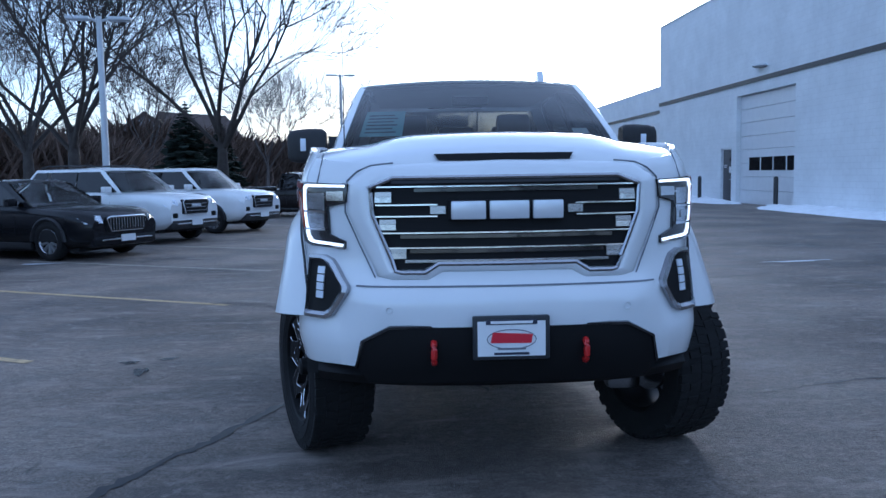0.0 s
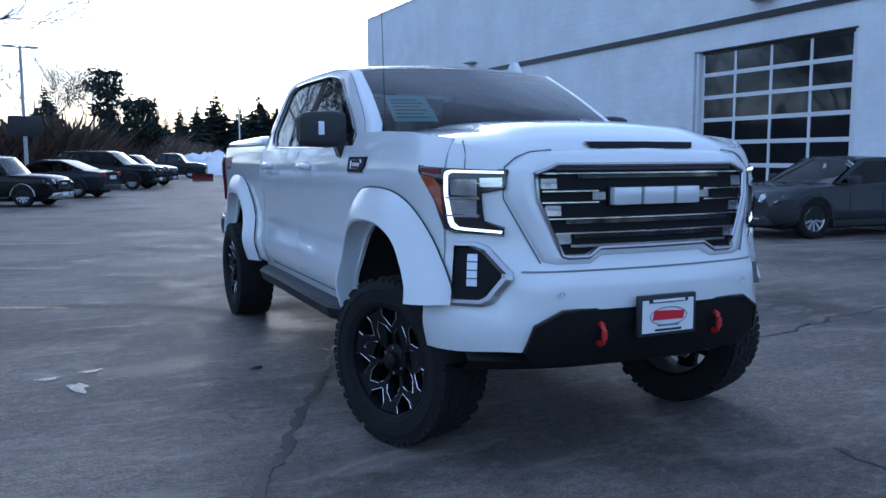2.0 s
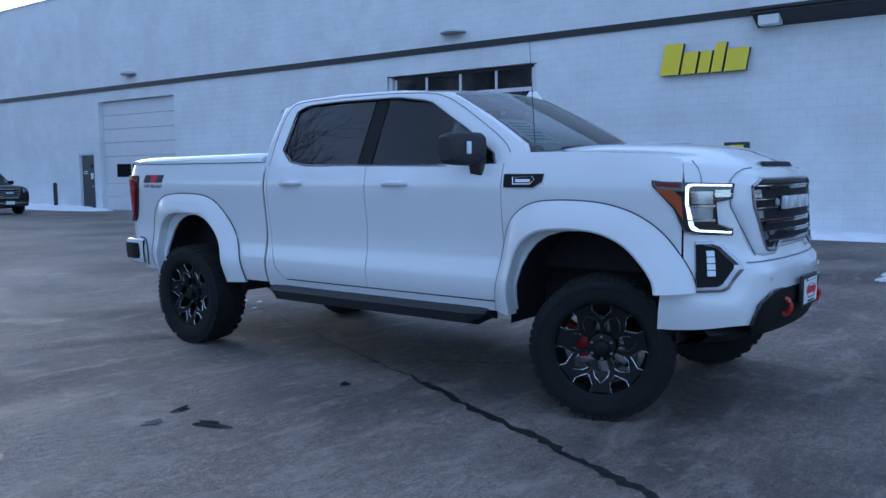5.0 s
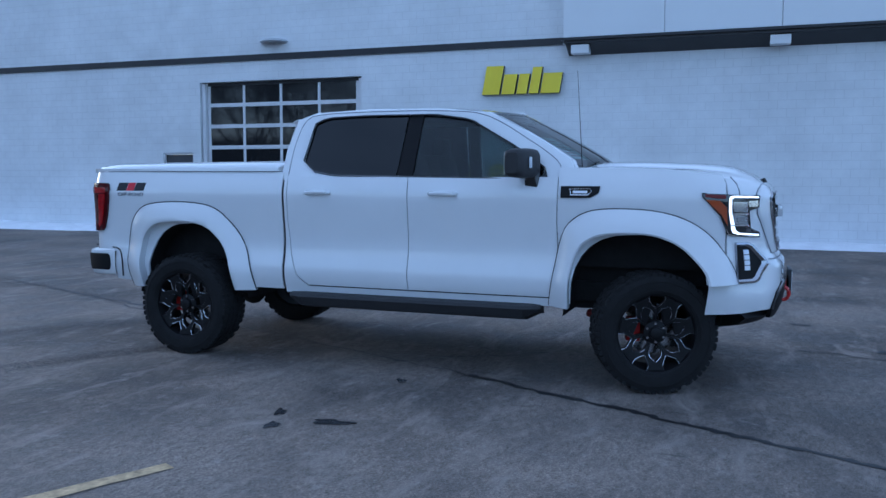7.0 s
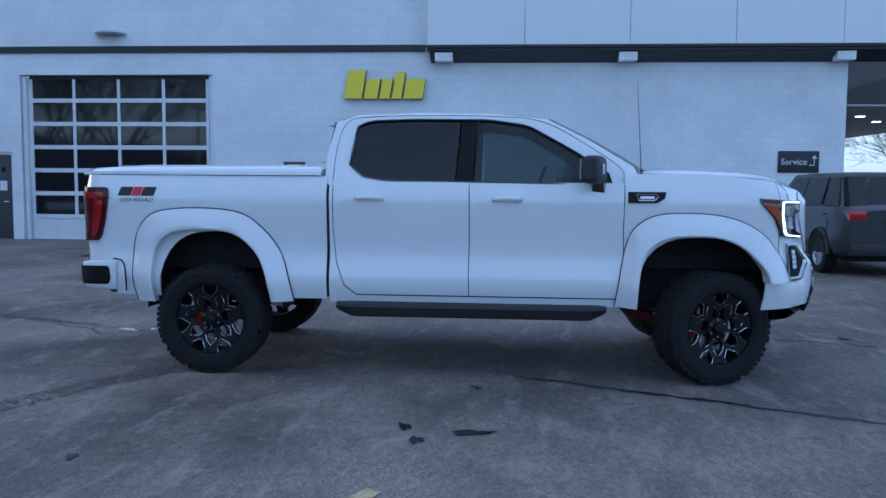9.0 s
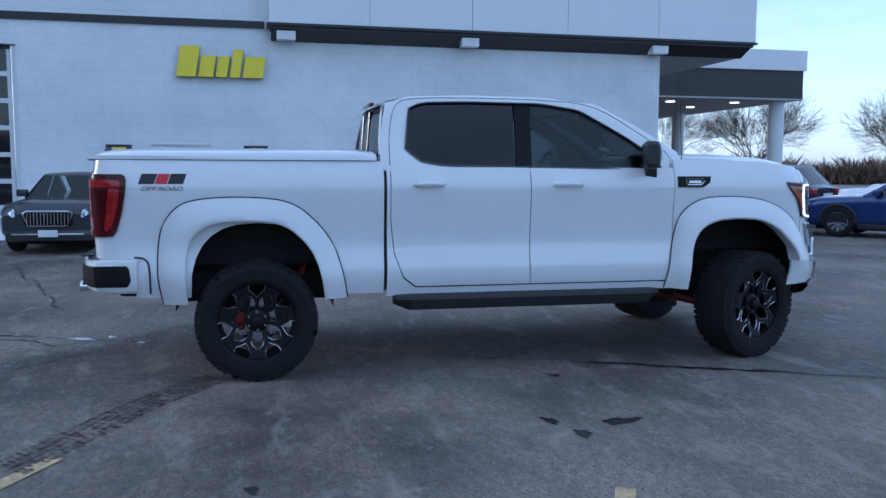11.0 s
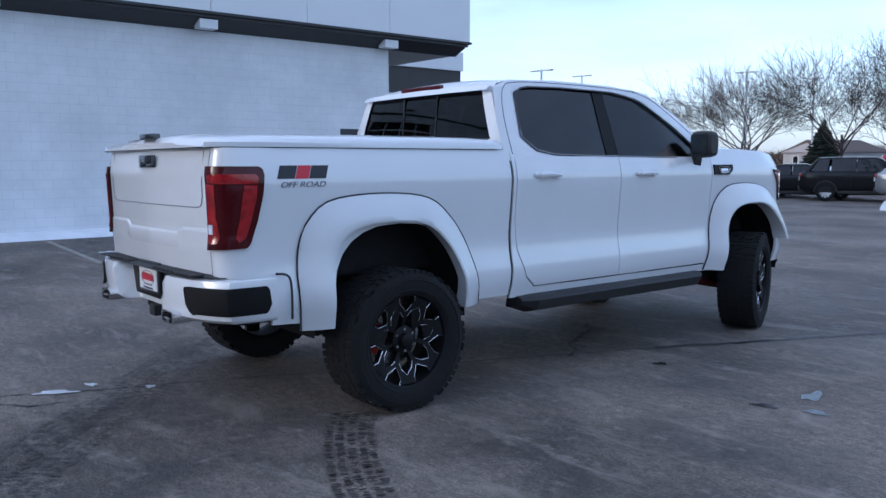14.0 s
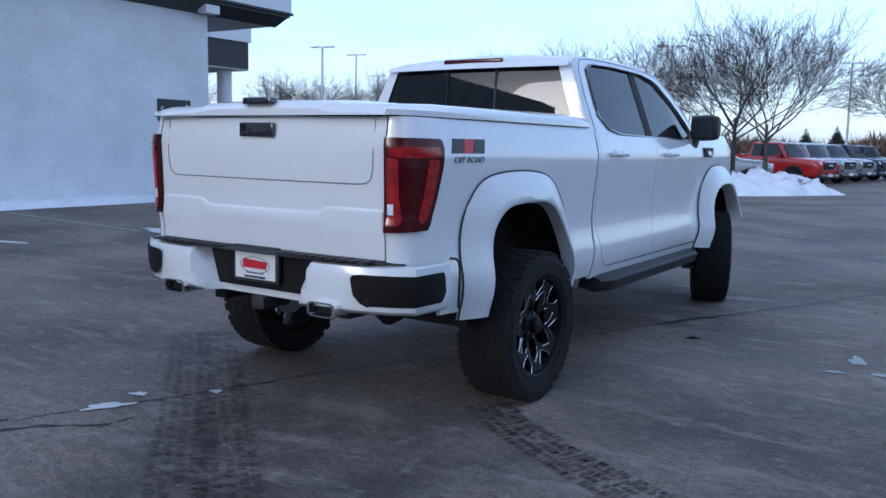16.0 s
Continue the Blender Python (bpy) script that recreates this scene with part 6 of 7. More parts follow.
def tyre_track(pts, seed):
    """The damp print of a knobbly tyre: rows of small dark blocks."""
    rnd = random.Random(seed)
    n = 150
    P = resample([(x, y, 0) for x, y in pts], n)
    bm = bmesh.new()
    for i in range(n - 1):
        d = (P[i + 1] - P[i]).normalized()
        nn = Vector((-d.y, d.x, 0))
        for o in (-0.11, -0.05, 0.01, 0.07, 0.12):
            if rnd.random() < 0.40:
                continue
            c = P[i] + nn * (o + rnd.uniform(-0.008, 0.008)) + d * rnd.uniform(-0.01, 0.01) + Vector((0, 0, 0.0065))
            l, w = rnd.uniform(0.004, 0.0075), rnd.uniform(0.014, 0.023)
            bm.faces.new([bm.verts.new(c + d * l * a + nn * (w * b_ + l * a * 0.4)) for a, b_ in ((1, 1), (1, -1), (-1, -1), (-1, 1))])
    return tagged(finish("tyre_track", bm, "track", smooth=0), "dark knobbly tyre print on the asphalt", "tyre track", kind="stuff")


tyre_track([(-0.35, 8.62), (-0.55, 8.80), (-0.80, 8.97), (-1.15, 9.17), (-1.5, 9.33), (-2.1, 9.62)], 1)
tyre_track([(2.35, 8.45), (1.55, 9.13), (0.75, 9.84), (0.07, 10.44), (-0.7, 11.1)], 2)
tyre_track([(2.25, 8.28), (1.45, 8.97), (0.65, 9.66), (-0.11, 10.31), (-0.9, 11.0)], 3)

# ---- parked vehicles ----
for _n, _c, _m in (("black", (0.010, 0.010, 0.012), 0.0), ("white", (0.78, 0.79, 0.80), 0.0), ("grey", (0.060, 0.063, 0.070), 0.4), ("silver", (0.36, 0.37, 0.38), 0.6), ("navy", (0.014, 0.022, 0.060), 0.2),
                   ("red", (0.42, 0.018, 0.014), 0.0), ("maroon", (0.12, 0.010, 0.014), 0.1), ("brown", (0.010, 0.008, 0.008), 0.0), ("blue", (0.020, 0.045, 0.16), 0.2), ("slate", (0.030, 0.034, 0.042), 0.3)):
    M["car_" + _n] = material("car_paint_" + _n, _c, 0.22, metal=_m, coat=0.7 if max(_c) > 0.1 else 0.25, spec=0.5 if max(_c) > 0.1 else 0.2, vary=0.05, scale=2)
M["alloy"] = material("alloy_wheel", (0.42, 0.43, 0.45), 0.3, metal=0.8)

#          length, half width, height, hood z, belt z, deck z, then along the length: screen foot, roof front, roof rear, rear screen foot, cab end
STYLES = {
    "sedan": (4.85, 0.92, 1.46, 0.93, 0.97, 1.06, 0.29, 0.46, 0.66, 0.89, 0.89),
    "suv": (4.70, 0.93, 1.71, 1.10, 1.13, 1.16, 0.27, 0.43, 0.86, 0.965, 0.965),
    "pickup": (5.75, 0.99, 1.90, 1.16, 1.22, 1.24, 0.25, 0.35, 0.58, 0.61, 0.61),
    "small_pickup": (4.65, 0.83, 1.58, 0.98, 1.02, 1.00, 0.30, 0.40, 0.53, 0.56, 0.56),
}


def car_wheel(parent, x, y, r):
    w = new("wheel")
    w.parent = parent
    w.matrix_local = pose(x, y, r, 0, 0, 0 if x < 0 else 180)
    part("tyre", lathe(bmesh.new(), [(-0.09, r * 0.64), (-0.112, r * 0.72), (-0.115, r * 0.86), (-0.095, r * 0.97), (-0.06, r), (0.06, r), (0.10, r * 0.95), (0.10, r * 0.64)], 28), "rubber", w)
    bm = lathe(bmesh.new(), [(-0.095, r * 0.68), (-0.102, r * 0.64), (-0.075, r * 0.58), (-0.02, r * 0.55), (0.0, 0.0)], 28)
    rim = part("rim", bm, "smoke", w)
    for k in range(10):
        a = 2 * math.pi * k / 10
        bm = bmesh.new()
        pts = [(-0.07, 0.012, 0.03), (-0.090, 0.024, r * 0.63), (-0.090, -0.024, r * 0.63), (-0.07, -0.012, 0.03)]
        poly(bm, pts, (0.035, 0, 0))
        bmesh.ops.rotate(bm, cent=(0, 0, 0), matrix=Matrix.Rotation(a, 3, "X"), verts=bm.verts)
        part("spoke", bm, "alloy", w, smooth=0)
    return w


def build_car(style, paint, label, category, x, y, heading, name=None, group="", scale=1.0, roof_rails=False, grille_wide=1.0, trim="plastic"):
    """A parked vehicle whose nose points along heading (degrees from +x)."""
    L, W, H, zh, zb, zd, ws, rf, rr, rs, ce = STYLES[style]
    c = thing(name or style, label, category, (x, y, 0), group, turn=heading + 90)
    c.scale = (scale, scale, scale)
    Yf = lambda u: (u - 0.5) * L
    wheel_r = 0.40 if style == "pickup" else 0.35 if style != "small_pickup" else 0.33
    lift = 0.30 if style in ("pickup", "suv") else 0.22
    # lower body: sections along the length
    us = [0.0, 0.012, 0.04, 0.10, 0.17, ws, 0.35, 0.45, 0.55, 0.65, 0.75, 0.83, 0.90, 0.96, 0.988, 1.0]
    us = sorted(set(us))
    rows = []
    for u in us:
        w = W * (1 - 0.16 * max(0, 1 - u / 0.10) ** 2 - 0.12 * max(0, 1 - (1 - u) / 0.09) ** 2)
        zt = tab([0, 0.02, 0.08, ws, rs, 1.0], [zh - 0.22, zh - 0.09, zh - 0.02, zb, zd, zd - (0.04 if "pickup" in style else 0.10)], u)
        sh = tab([0, 0.06, ws, rs, 1], [zh - 0.24, zh - 0.08, zb - 0.03, zd - 0.03, zd - 0.12], u)
        bot = lift + 0.10 * max(0, 1 - u / 0.08) + 0.10 * max(0, 1 - (1 - u) / 0.08)
        half = [(0, bot), (w * 0.86, bot), (w * 0.97, bot + 0.10), (w, bot + 0.28), (w * 0.985, (bot + 0.28 + sh) / 2), (w * 0.995, sh - 0.10), (w * 0.95, sh), (w * 0.84, zt - 0.005), (w * 0.4, zt + 0.025), (0, zt + 0.03)]
        rows.append([(a, Yf(u), z) for a, z in half] + [(-a, Yf(u), z) for a, z in half[-2:0:-1]])
    bm = loft(bmesh.new(), rows, close=True)
    bm.faces.new([bm.verts.new(p) for p in rows[0]])
    bm.faces.new([bm.verts.new(p) for p in rows[-1]])
    part("body", bm, paint, c, smooth=50)
    # glasshouse
    hb, ht = W * 0.92, W * 0.74
    belt = zb - 0.01

    def cab(u, f, ins=0.0):
        """Point on the cab's side at distance u, f from belt to roof."""
        return Vector((hb + (ht - hb) * f - ins, Yf(u), belt + (H - 0.03 - belt) * f))

    prof = [(ws, 0.0), (rf, 1.0), (rr, 1.0), (rs, 0.0)]
    rows = []
    for u, f in ((rf - 0.03, 0.90), (rf, 0.99), ((rf + rr) / 2, 1.03), (rr, 0.98), (rr + (rs - rr) * 0.12, 0.88)):
        p = cab(u, min(f, 1.0))
        rows.append([Vector((p.x * v, p.y, p.z + (0.03 if f > 0.95 else 0.01) * (1 - v * v) + (0.01 if f > 1 else 0))) for v in (-1, -0.94, -0.6, 0, 0.6, 0.94, 1)])
    part("roof", loft(bmesh.new(), rows), paint, c, smooth=60)

    def slab(a0, a1, f0, f1, lim, bow):
        r = []
        for k in range(4):
            t = k / 3
            p = cab(a0 + (a1 - a0) * t, f0 + (f1 - f0) * t)
            r.append([Vector((p.x * lim * v, p.y + bow * (1 - v * v), p.z)) for v in (-1, -0.6, 0, 0.6, 1)])
        return loft(bmesh.new(), r)

    part("windscreen", slab(ws, rf - 0.02, 0.02, 0.93, 0.93, -0.10), "glass", c, smooth=60)
    part("rear_screen", slab(rs, rr + (rs - rr) * 0.1, 0.03, 0.90, 0.90, 0.04), "privacy", c, smooth=60)
    mid = (rf + rr) / 2 + 0.02 if style != "small_pickup" else rr - 0.02
    sides = [(ws + 0.035, rf + 0.015, mid - 0.008, mid - 0.008), (mid + 0.008, mid + 0.008, rr - 0.005, rs - 0.035)]
    if style == "suv":
        sides = [(ws + 0.05, rf + 0.005, 0.572, 0.572), (0.580, 0.580, 0.755, 0.765), (0.79, 0.775, rr - 0.005, rs - 0.05)]
    if style == "small_pickup":
        sides = sides[:1]
    for a, b_, c_, d_ in sides:
        for sg in (1, -1):
            bm = bmesh.new()
            q = [cab(a, 0.05, -0.004), cab(b_, 0.88, -0.004), cab(c_, 0.88, -0.004), cab(d_, 0.05, -0.004)]
            poly(bm, [(p.x * sg, p.y, p.z) for p in q], (-0.01 * sg, 0, 0))
            part("side_window", bm, "privacy", c, smooth=0)
    for sg in (1, -1):
        bm = bmesh.new()
        edge = [cab(ws, 0.0), cab(rf - 0.02, 0.93), cab(rf + 0.01, 0.99), cab(rr, 0.99), cab(rr + (rs - rr) * 0.12, 0.88), cab(rs, 0.0)]
        inn = [cab(ws + 0.03, 0.03), cab(rf + 0.01, 0.86), cab(rf + 0.03, 0.88), cab(rr - 0.01, 0.88), cab(rr - 0.005 + (rs - rr) * 0.1, 0.84), cab(rs - 0.03, 0.03)]
        rows = [[Vector((p.x * sg, p.y, p.z)) for p in r] for r in (edge, inn)]
        part("pillar", loft(bm, rows), paint, c, smooth=60)
        part("sill_panel", poly(bmesh.new(), [(p.x * sg * 0.99, p.y, p.z) for p in (cab(ws, 0.0), cab(ws + 0.03, 0.06), cab(rs - 0.03, 0.06), cab(rs, 0.0))], (-0.03 * sg, 0, 0)), paint, c, smooth=0)
        # lamps and mirrors
        part("headlight", poly(bmesh.new(), [(sg * W * 0.93, Yf(0.055), zh - 0.16), (sg * W * 0.90, Yf(0.022), zh - 0.27), (sg * W * 0.60, Yf(-0.004), zh - 0.26), (sg * W * 0.62, Yf(0.006), zh - 0.13), (sg * W * 0.90, Yf(0.075), zh - 0.10)], (0, -0.015, 0)), "ledoff", c, smooth=0)
        part("headlight_projector", poly(bmesh.new(), [(sg * W * 0.80, Yf(0.014), zh - 0.235), (sg * W * 0.66, Yf(0.000), zh - 0.235), (sg * W * 0.67, Yf(0.006), zh - 0.155), (sg * W * 0.80, Yf(0.032), zh - 0.150)], (0, -0.022, 0)), "clear", c, smooth=0)
        if style in ("suv", "pickup"):
            part("fog_lamp", B(min(sg * W * 0.60, sg * W * 0.76), max(sg * W * 0.60, sg * W * 0.76), Yf(-0.004), Yf(0.03), lift + 0.27, lift + 0.38, bevel=0.02), "grille", c, "dark fog lamp pocket")
        tz = zd - 0.14 if "pickup" not in style else zd - 0.20
        part("tail_light", B(min(sg * W * 0.62, sg * W * 0.90), max(sg * W * 0.62, sg * W * 0.90), Yf(0.985), Yf(1.004), tz - 0.10, tz + 0.06, bevel=0.02), "lens", c, "red tail light")
        m_ = part("mirror", B(min(sg * W * 0.96, sg * (W + 0.16)), max(sg * W * 0.96, sg * (W + 0.16)), Yf(ws + 0.055), Yf(ws + 0.085), zb + 0.01, zb + 0.15, bevel=0.03), paint, c)
        for k in (ws + 0.07, (ws + rr) / 2 + 0.05, rr + 0.0):
            part("door_seam", T([(sg * W * 1.0, Yf(k), lift + 0.22), (sg * W * 0.992, Yf(k), zb - 0.2), (sg * W * 0.955, Yf(k), zb - 0.03)], 0.005, n=4), "under", c)
        for k in (mid - 0.03, rr - 0.03):
            part("door_handle", B(min(sg * W * 0.985, sg * (W + 0.02)), max(sg * W * 0.985, sg * (W + 0.02)), Yf(k) - 0.08, Yf(k) + 0.08, zb - 0.14, zb - 0.11, bevel=0.008), paint, c)
        for u in (0.19, 0.80):
            arch_pts = [(sg * (W + 0.002), Yf(u) + (wheel_r + 0.055) * math.cos(a), wheel_r + (wheel_r + 0.055) * math.sin(a)) for a in [math.pi * i / 14 for i in range(15)]]
            part("wheel_arch", T(arch_pts, 0.014 if trim == "chrome" else 0.035, n=6), trim, c)
            # flat dark disc on the uncut body side stands in for the shaded well
            liner = [(sg * (W - 0.01), Yf(u), wheel_r)] + [(sg * (W - 0.01), Yf(u) + (wheel_r + 0.05) * math.cos(a), wheel_r + (wheel_r + 0.05) * math.sin(a)) for a in [math.pi * i / 14 for i in range(15)]]
            part("wheel_well_disc", poly(bmesh.new(), liner[1:], (sg * 0.016, 0, 0)), "under", c, smooth=0)
        part("sill", B(min(sg * W * 0.80, sg * W * 1.0), max(sg * W * 0.80, sg * W * 1.0), Yf(0.28), Yf(0.71), lift - 0.02, lift + 0.10, bevel=0.02), trim if trim != "chrome" else paint, c)
    # nose and tail
    gz = zh - 0.22
    tall = style in ("suv", "pickup")
    gh = 0.19 if tall else 0.15
    part("grille", B(-W * 0.45 * grille_wide, W * 0.45 * grille_wide, Yf(-0.008), Yf(0.02), gz - 0.045 - gh, gz - 0.045 + gh * 0.72, bevel=0.04), "grille", c, "dark grille with bright rim")
    ring = [(W * 0.45 * grille_wide * a, Yf(-0.009), gz - 0.045 + gh * (0.72 if b_ > 0 else 1.0) * b_) for a, b_ in ((-1, 0.6), (-0.85, 1), (0.85, 1), (1, 0.6), (0.8, -1), (-0.8, -1), (-1, 0.6))]
    part("grille_rim", T(ring, 0.014, n=5), "chrome", c)
    if style == "sedan":
        for k in range(-6, 7):
            xk = k * W * 0.062 * grille_wide
            part("grille_bar", B(xk - 0.006, xk + 0.006, Yf(-0.011), Yf(0.0), gz - 0.045 - gh * 0.85, gz - 0.045 + gh * 0.6), "chrome", c, smooth=0)
    else:
        for k in (-0.6, -0.2, 0.2):
            part("grille_bar", B(-W * 0.38 * grille_wide, W * 0.38 * grille_wide, Yf(-0.011), Yf(0.0), gz - 0.052 + gh * k, gz - 0.038 + gh * k), "smoke", c, smooth=0)
        part("grille_badge", B(-0.14, 0.14, Yf(-0.014), Yf(-0.006), gz - 0.075, gz - 0.015, bevel=0.01), "emblem", c)
    part("front_bumper", B(-W * 0.80, W * 0.80, Yf(-0.006), Yf(0.05), lift + 0.02, lift + 0.22, bevel=0.05), trim if style != "sedan" else paint, c)
    part("lower_strip", B(-W * 0.66, W * 0.66, Yf(-0.012), Yf(0.01), lift + 0.13, lift + 0.16, bevel=0.008), "chrome", c)
    part("rear_bumper", B(-W * 0.84, W * 0.84, Yf(0.95), Yf(1.012), lift + 0.06, lift + 0.28, bevel=0.05), "chrome" if "pickup" in style else trim, c)
    part("number_plate", B(-0.26, 0.26, Yf(1.008), Yf(1.016), zd - 0.36, zd - 0.22), "plate", c, smooth=0)
    part("number_plate", B(-0.16, 0.16, Yf(-0.016), Yf(-0.010), lift + 0.10, lift + 0.22), "plate", c, smooth=0)
    for sg in (-1, 1):
        for u in (0.19, 0.80):
            car_wheel(c, sg * (W - 0.095), Yf(u), wheel_r)
        if roof_rails:
            part("roof_rail", T([(sg * ht * 0.93, Yf(rf + 0.04), H + 0.0), (sg * ht * 0.93, Yf(rf + 0.08), H + 0.05), (sg * ht * 0.93, Yf(rr - 0.06), H + 0.05), (sg * ht * 0.93, Yf(rr - 0.02), H + 0.0)], 0.018, n=5), "plastic", c)
    if "pickup" in style:
        part("bed_well", B(-W * 0.78, W * 0.78, Yf(ce + 0.03), Yf(0.97), zd + 0.004, zd + 0.030), "under", c, smooth=0)
        for sg in (-1, 1):
            part("bed_rail", B(min(sg * W * 0.79, sg * W * 0.95), max(sg * W * 0.79, sg * W * 0.95), Yf(ce + 0.015), Yf(0.985), zd - 0.06, zd + 0.07, bevel=0.02), paint, c)
        part("bed_tailgate", B(-W * 0.80, W * 0.80, Yf(0.97), Yf(0.995), zd - 0.06, zd + 0.07, bevel=0.015), paint, c)
    part("underside", B(-W * 0.8, W * 0.8, Yf(0.08), Yf(0.92), lift - 0.06, lift + 0.02), "under", c, smooth=0)
    return c


def nose_at(nx, ny, heading, length):
    return nx - length / 2 * math.cos(radians(heading)), ny - length / 2 * math.sin(radians(heading))


G1, G2, G3 = "cars in the angled row", "cars by the building", "cars in the far row"
for style, paint, label, cat, nx, ny, hd, kw in (
        ("suv", "car_white", "white crossover parked in an angled bay", "car", -6.75, 12.9, -27, {}),
        ("sedan", "car_black", "black sedan with bright waterfall grille and frosted screen", "car", -5.0, 15.5, -27, {"grille_wide": 1.15}),
        ("suv", "car_white", "white crossover with black roof rails, snow-dusted hood", "car", -4.55, 18.9, -27, {"roof_rails": True}),
        ("suv", "car_white", "white crossover with dark lower cladding", "car", -3.55, 22.1, -27, {}),
        ("small_pickup", "car_brown", "old dark brown small pickup with chrome bumper", "pickup truck", -1.65, 29.6, -27, {"trim": "chrome"}),
        ("suv", "car_black", "large black sport utility with pale hood glare", "car", 2.9, 43.6, -27, {"scale": 1.1}),
        ("suv", "car_slate", "dark grey crossover between other cars", "car", 4.2, 48.5, -27, {}),
        ("pickup", "car_slate", "dark grey pickup at the end of the row", "pickup truck", 9.0, 66.5, -16, {})):
    cx_, cy_ = nose_at(nx, ny, hd, STYLES[style][0] * kw.get("scale", 1.0))
    build_car(style, paint, label, cat, cx_, cy_, hd, group=G1, **kw)
build_car("sedan", "car_slate", "dark sedan parked tail outwards", "car", -2.0, 36.4, 153, group=G1)
build_car("sedan", "car_grey", "dark grey sedan parked nose outwards by the wall", "car", 11.75, 11.75, 176, group=G2, grille_wide=1.0)
build_car("suv", "car_grey", "dark grey sport utility nose towards the wall", "car", 9.92, -0.60, 1, group=G2, scale=1.06)
build_car("suv", "car_navy", "dark blue crossover under the overhang", "car", 15.2, -5.6, 30, group=G2)
build_car("sedan", "car_blue", "blue sedan with red tail lights and pale plate", "car", 9.7, -6.6, 36, group=G2)
build_car("suv", "car_black", "black sport utility facing the lot", "car", 10.0, 36.2, -86, group=G2)
build_car("suv", "car_slate", "dark grey sport utility facing the lot", "car", 11.9, 45.0, -88, group=G2)
build_car("suv", "car_black", "black sport utility facing the lot", "car", 12.4, 54.0, -82, group=G2)
for style, paint, label, cat, x_, y_, hd in (
        ("suv", "car_silver", "silver-grey off-road crossover with snow on its roof", "car", 6.7, -21.3, 200),
        ("suv", "car_black", "black crossover in the far row", "car", 9.9, -22.0, 203),
        ("sedan", "car_black", "black sedan in the far row", "car", 13.0, -23.0, 205),
        ("suv", "car_maroon", "dark red crossover in the far row", "car", 16.2, -24.2, 207),
        ("suv", "car_black", "black crossover in the far row", "car", 19.6, -25.4, 28),
        ("sedan", "car_slate", "dark sedan in the far row", "car", 23.0, -26.6, 28),
        ("pickup", "car_red", "bright red crew-cab pickup behind the snow island", "pickup truck", 5.7, -28.1, 158),
        ("pickup", "car_silver", "silver pickup in the far row", "pickup truck", 5.3, -31.5, 158),
        ("pickup", "car_silver", "silver pickup in the far row", "pickup truck", 4.9, -34.9, 158),
        ("pickup", "car_navy", "dark blue pickup in the far row", "pickup truck", 4.4, -38.3, 158),
        ("pickup", "car_black", "black pickup in the far row", "pickup truck", 4.0, -41.7, 158),
        ("pickup", "car_red", "bright red pickup in the far row", "pickup truck", 11.5, -30.0, 20),
        ("suv", "car_white", "white crossover in the far row", "car", 16, -36, 20),
        ("sedan", "car_black", "black sedan in the far row", "car", 28, -34, 28)):
    build_car(style, paint, label, cat, x_, y_, hd, group=G3)


def plow_blade():
    p = thing("snow_plow", "faded red snow plow blade on the asphalt", "snow plow", (7.0, 56.0, 0), turn=-15)
    p.scale = (0.6, 0.6, 0.6)
    rows = [[(x, y, z) for x in (-1.1, -0.5, 0, 0.5, 1.1)] for y, z in ((-0.05, 0.03), (0.10, 0.25), (0.12, 0.5), (0.02, 0.78), (-0.06, 0.85))]
    bm = loft(bmesh.new(), rows)
    r = bmesh.ops.extrude_face_region(bm, geom=bm.faces[:])
    bmesh.ops.translate(bm, vec=(0, 0.04, 0), verts=[v for v in r["geom"] if isinstance(v, bmesh.types.BMVert)])
    part("blade", bm, "darkred", p)
    part("cutting_edge", B(-1.1, 1.1, -0.08, -0.03, 0.0, 0.10), "smoke", p, smooth=0)
    part("push_frame", B(-0.35, 0.35, 0.12, 1.0, 0.05, 0.2, bevel=0.03), "trim", p)


plow_blade()

# ---- lamp posts ----
def lamp_post(x, y, h, turn=0, arms=2, sign=False):
    p = thing("lamp_post", "grey parking-lot lamp post with flat heads" if not sign else "grey lamp post with flat heads and dark sign board", "lamp post", (x, y, 0), group="lamp posts", turn=turn)
    part("base", lathe(bmesh.new(), [(0, 0.26), (0.55, 0.25), (0.58, 0.2), (0.58, 0.0)], 16, "z"), "soffit", p)
    part("pole", T([(0, 0, 0.5), (0, 0, h * 0.6), (0, 0, h)], [0.10, 0.085, 0.07], n=10), "pole", p)
    for sg in (-1, 1)[:arms]:
        part("arm", T([(0, 0, h - 0.12), (sg * 0.25, 0, h - 0.06)], 0.035), "pole", p)
        part("head", B(min(sg * 0.22, sg * 0.80), max(sg * 0.22, sg * 0.80), -0.16, 0.16, h - 0.10, h - 0.01, bevel=0.03), "pole", p)
    if sign:
        part("sign_board", B(-0.75, 0.75, -0.16, -0.11, 2.6, 3.6, bevel=0.02), "signdark", p)


lamp_post(-7.64, 22.4, 5.65, 10)
lamp_post(-3.0, 46.6, 7.0, 10, sign=True)
for x_, y_, h_ in ((1.6, 76, 7.5), (4.2, 92, 7.5), (19, 102, 8.5), (24, 125, 8), (18, 150, 7), (28, -44, 8.0), (13.5, -37, 7.6), (33, -28, 7.5), (40, -40, 8.5), (47, -52, 8), (20, -60, 8), (6, -55, 8), (32, -62, 9), (-1, -60, 8)):
    lamp_post(x_, y_, h_, 15)


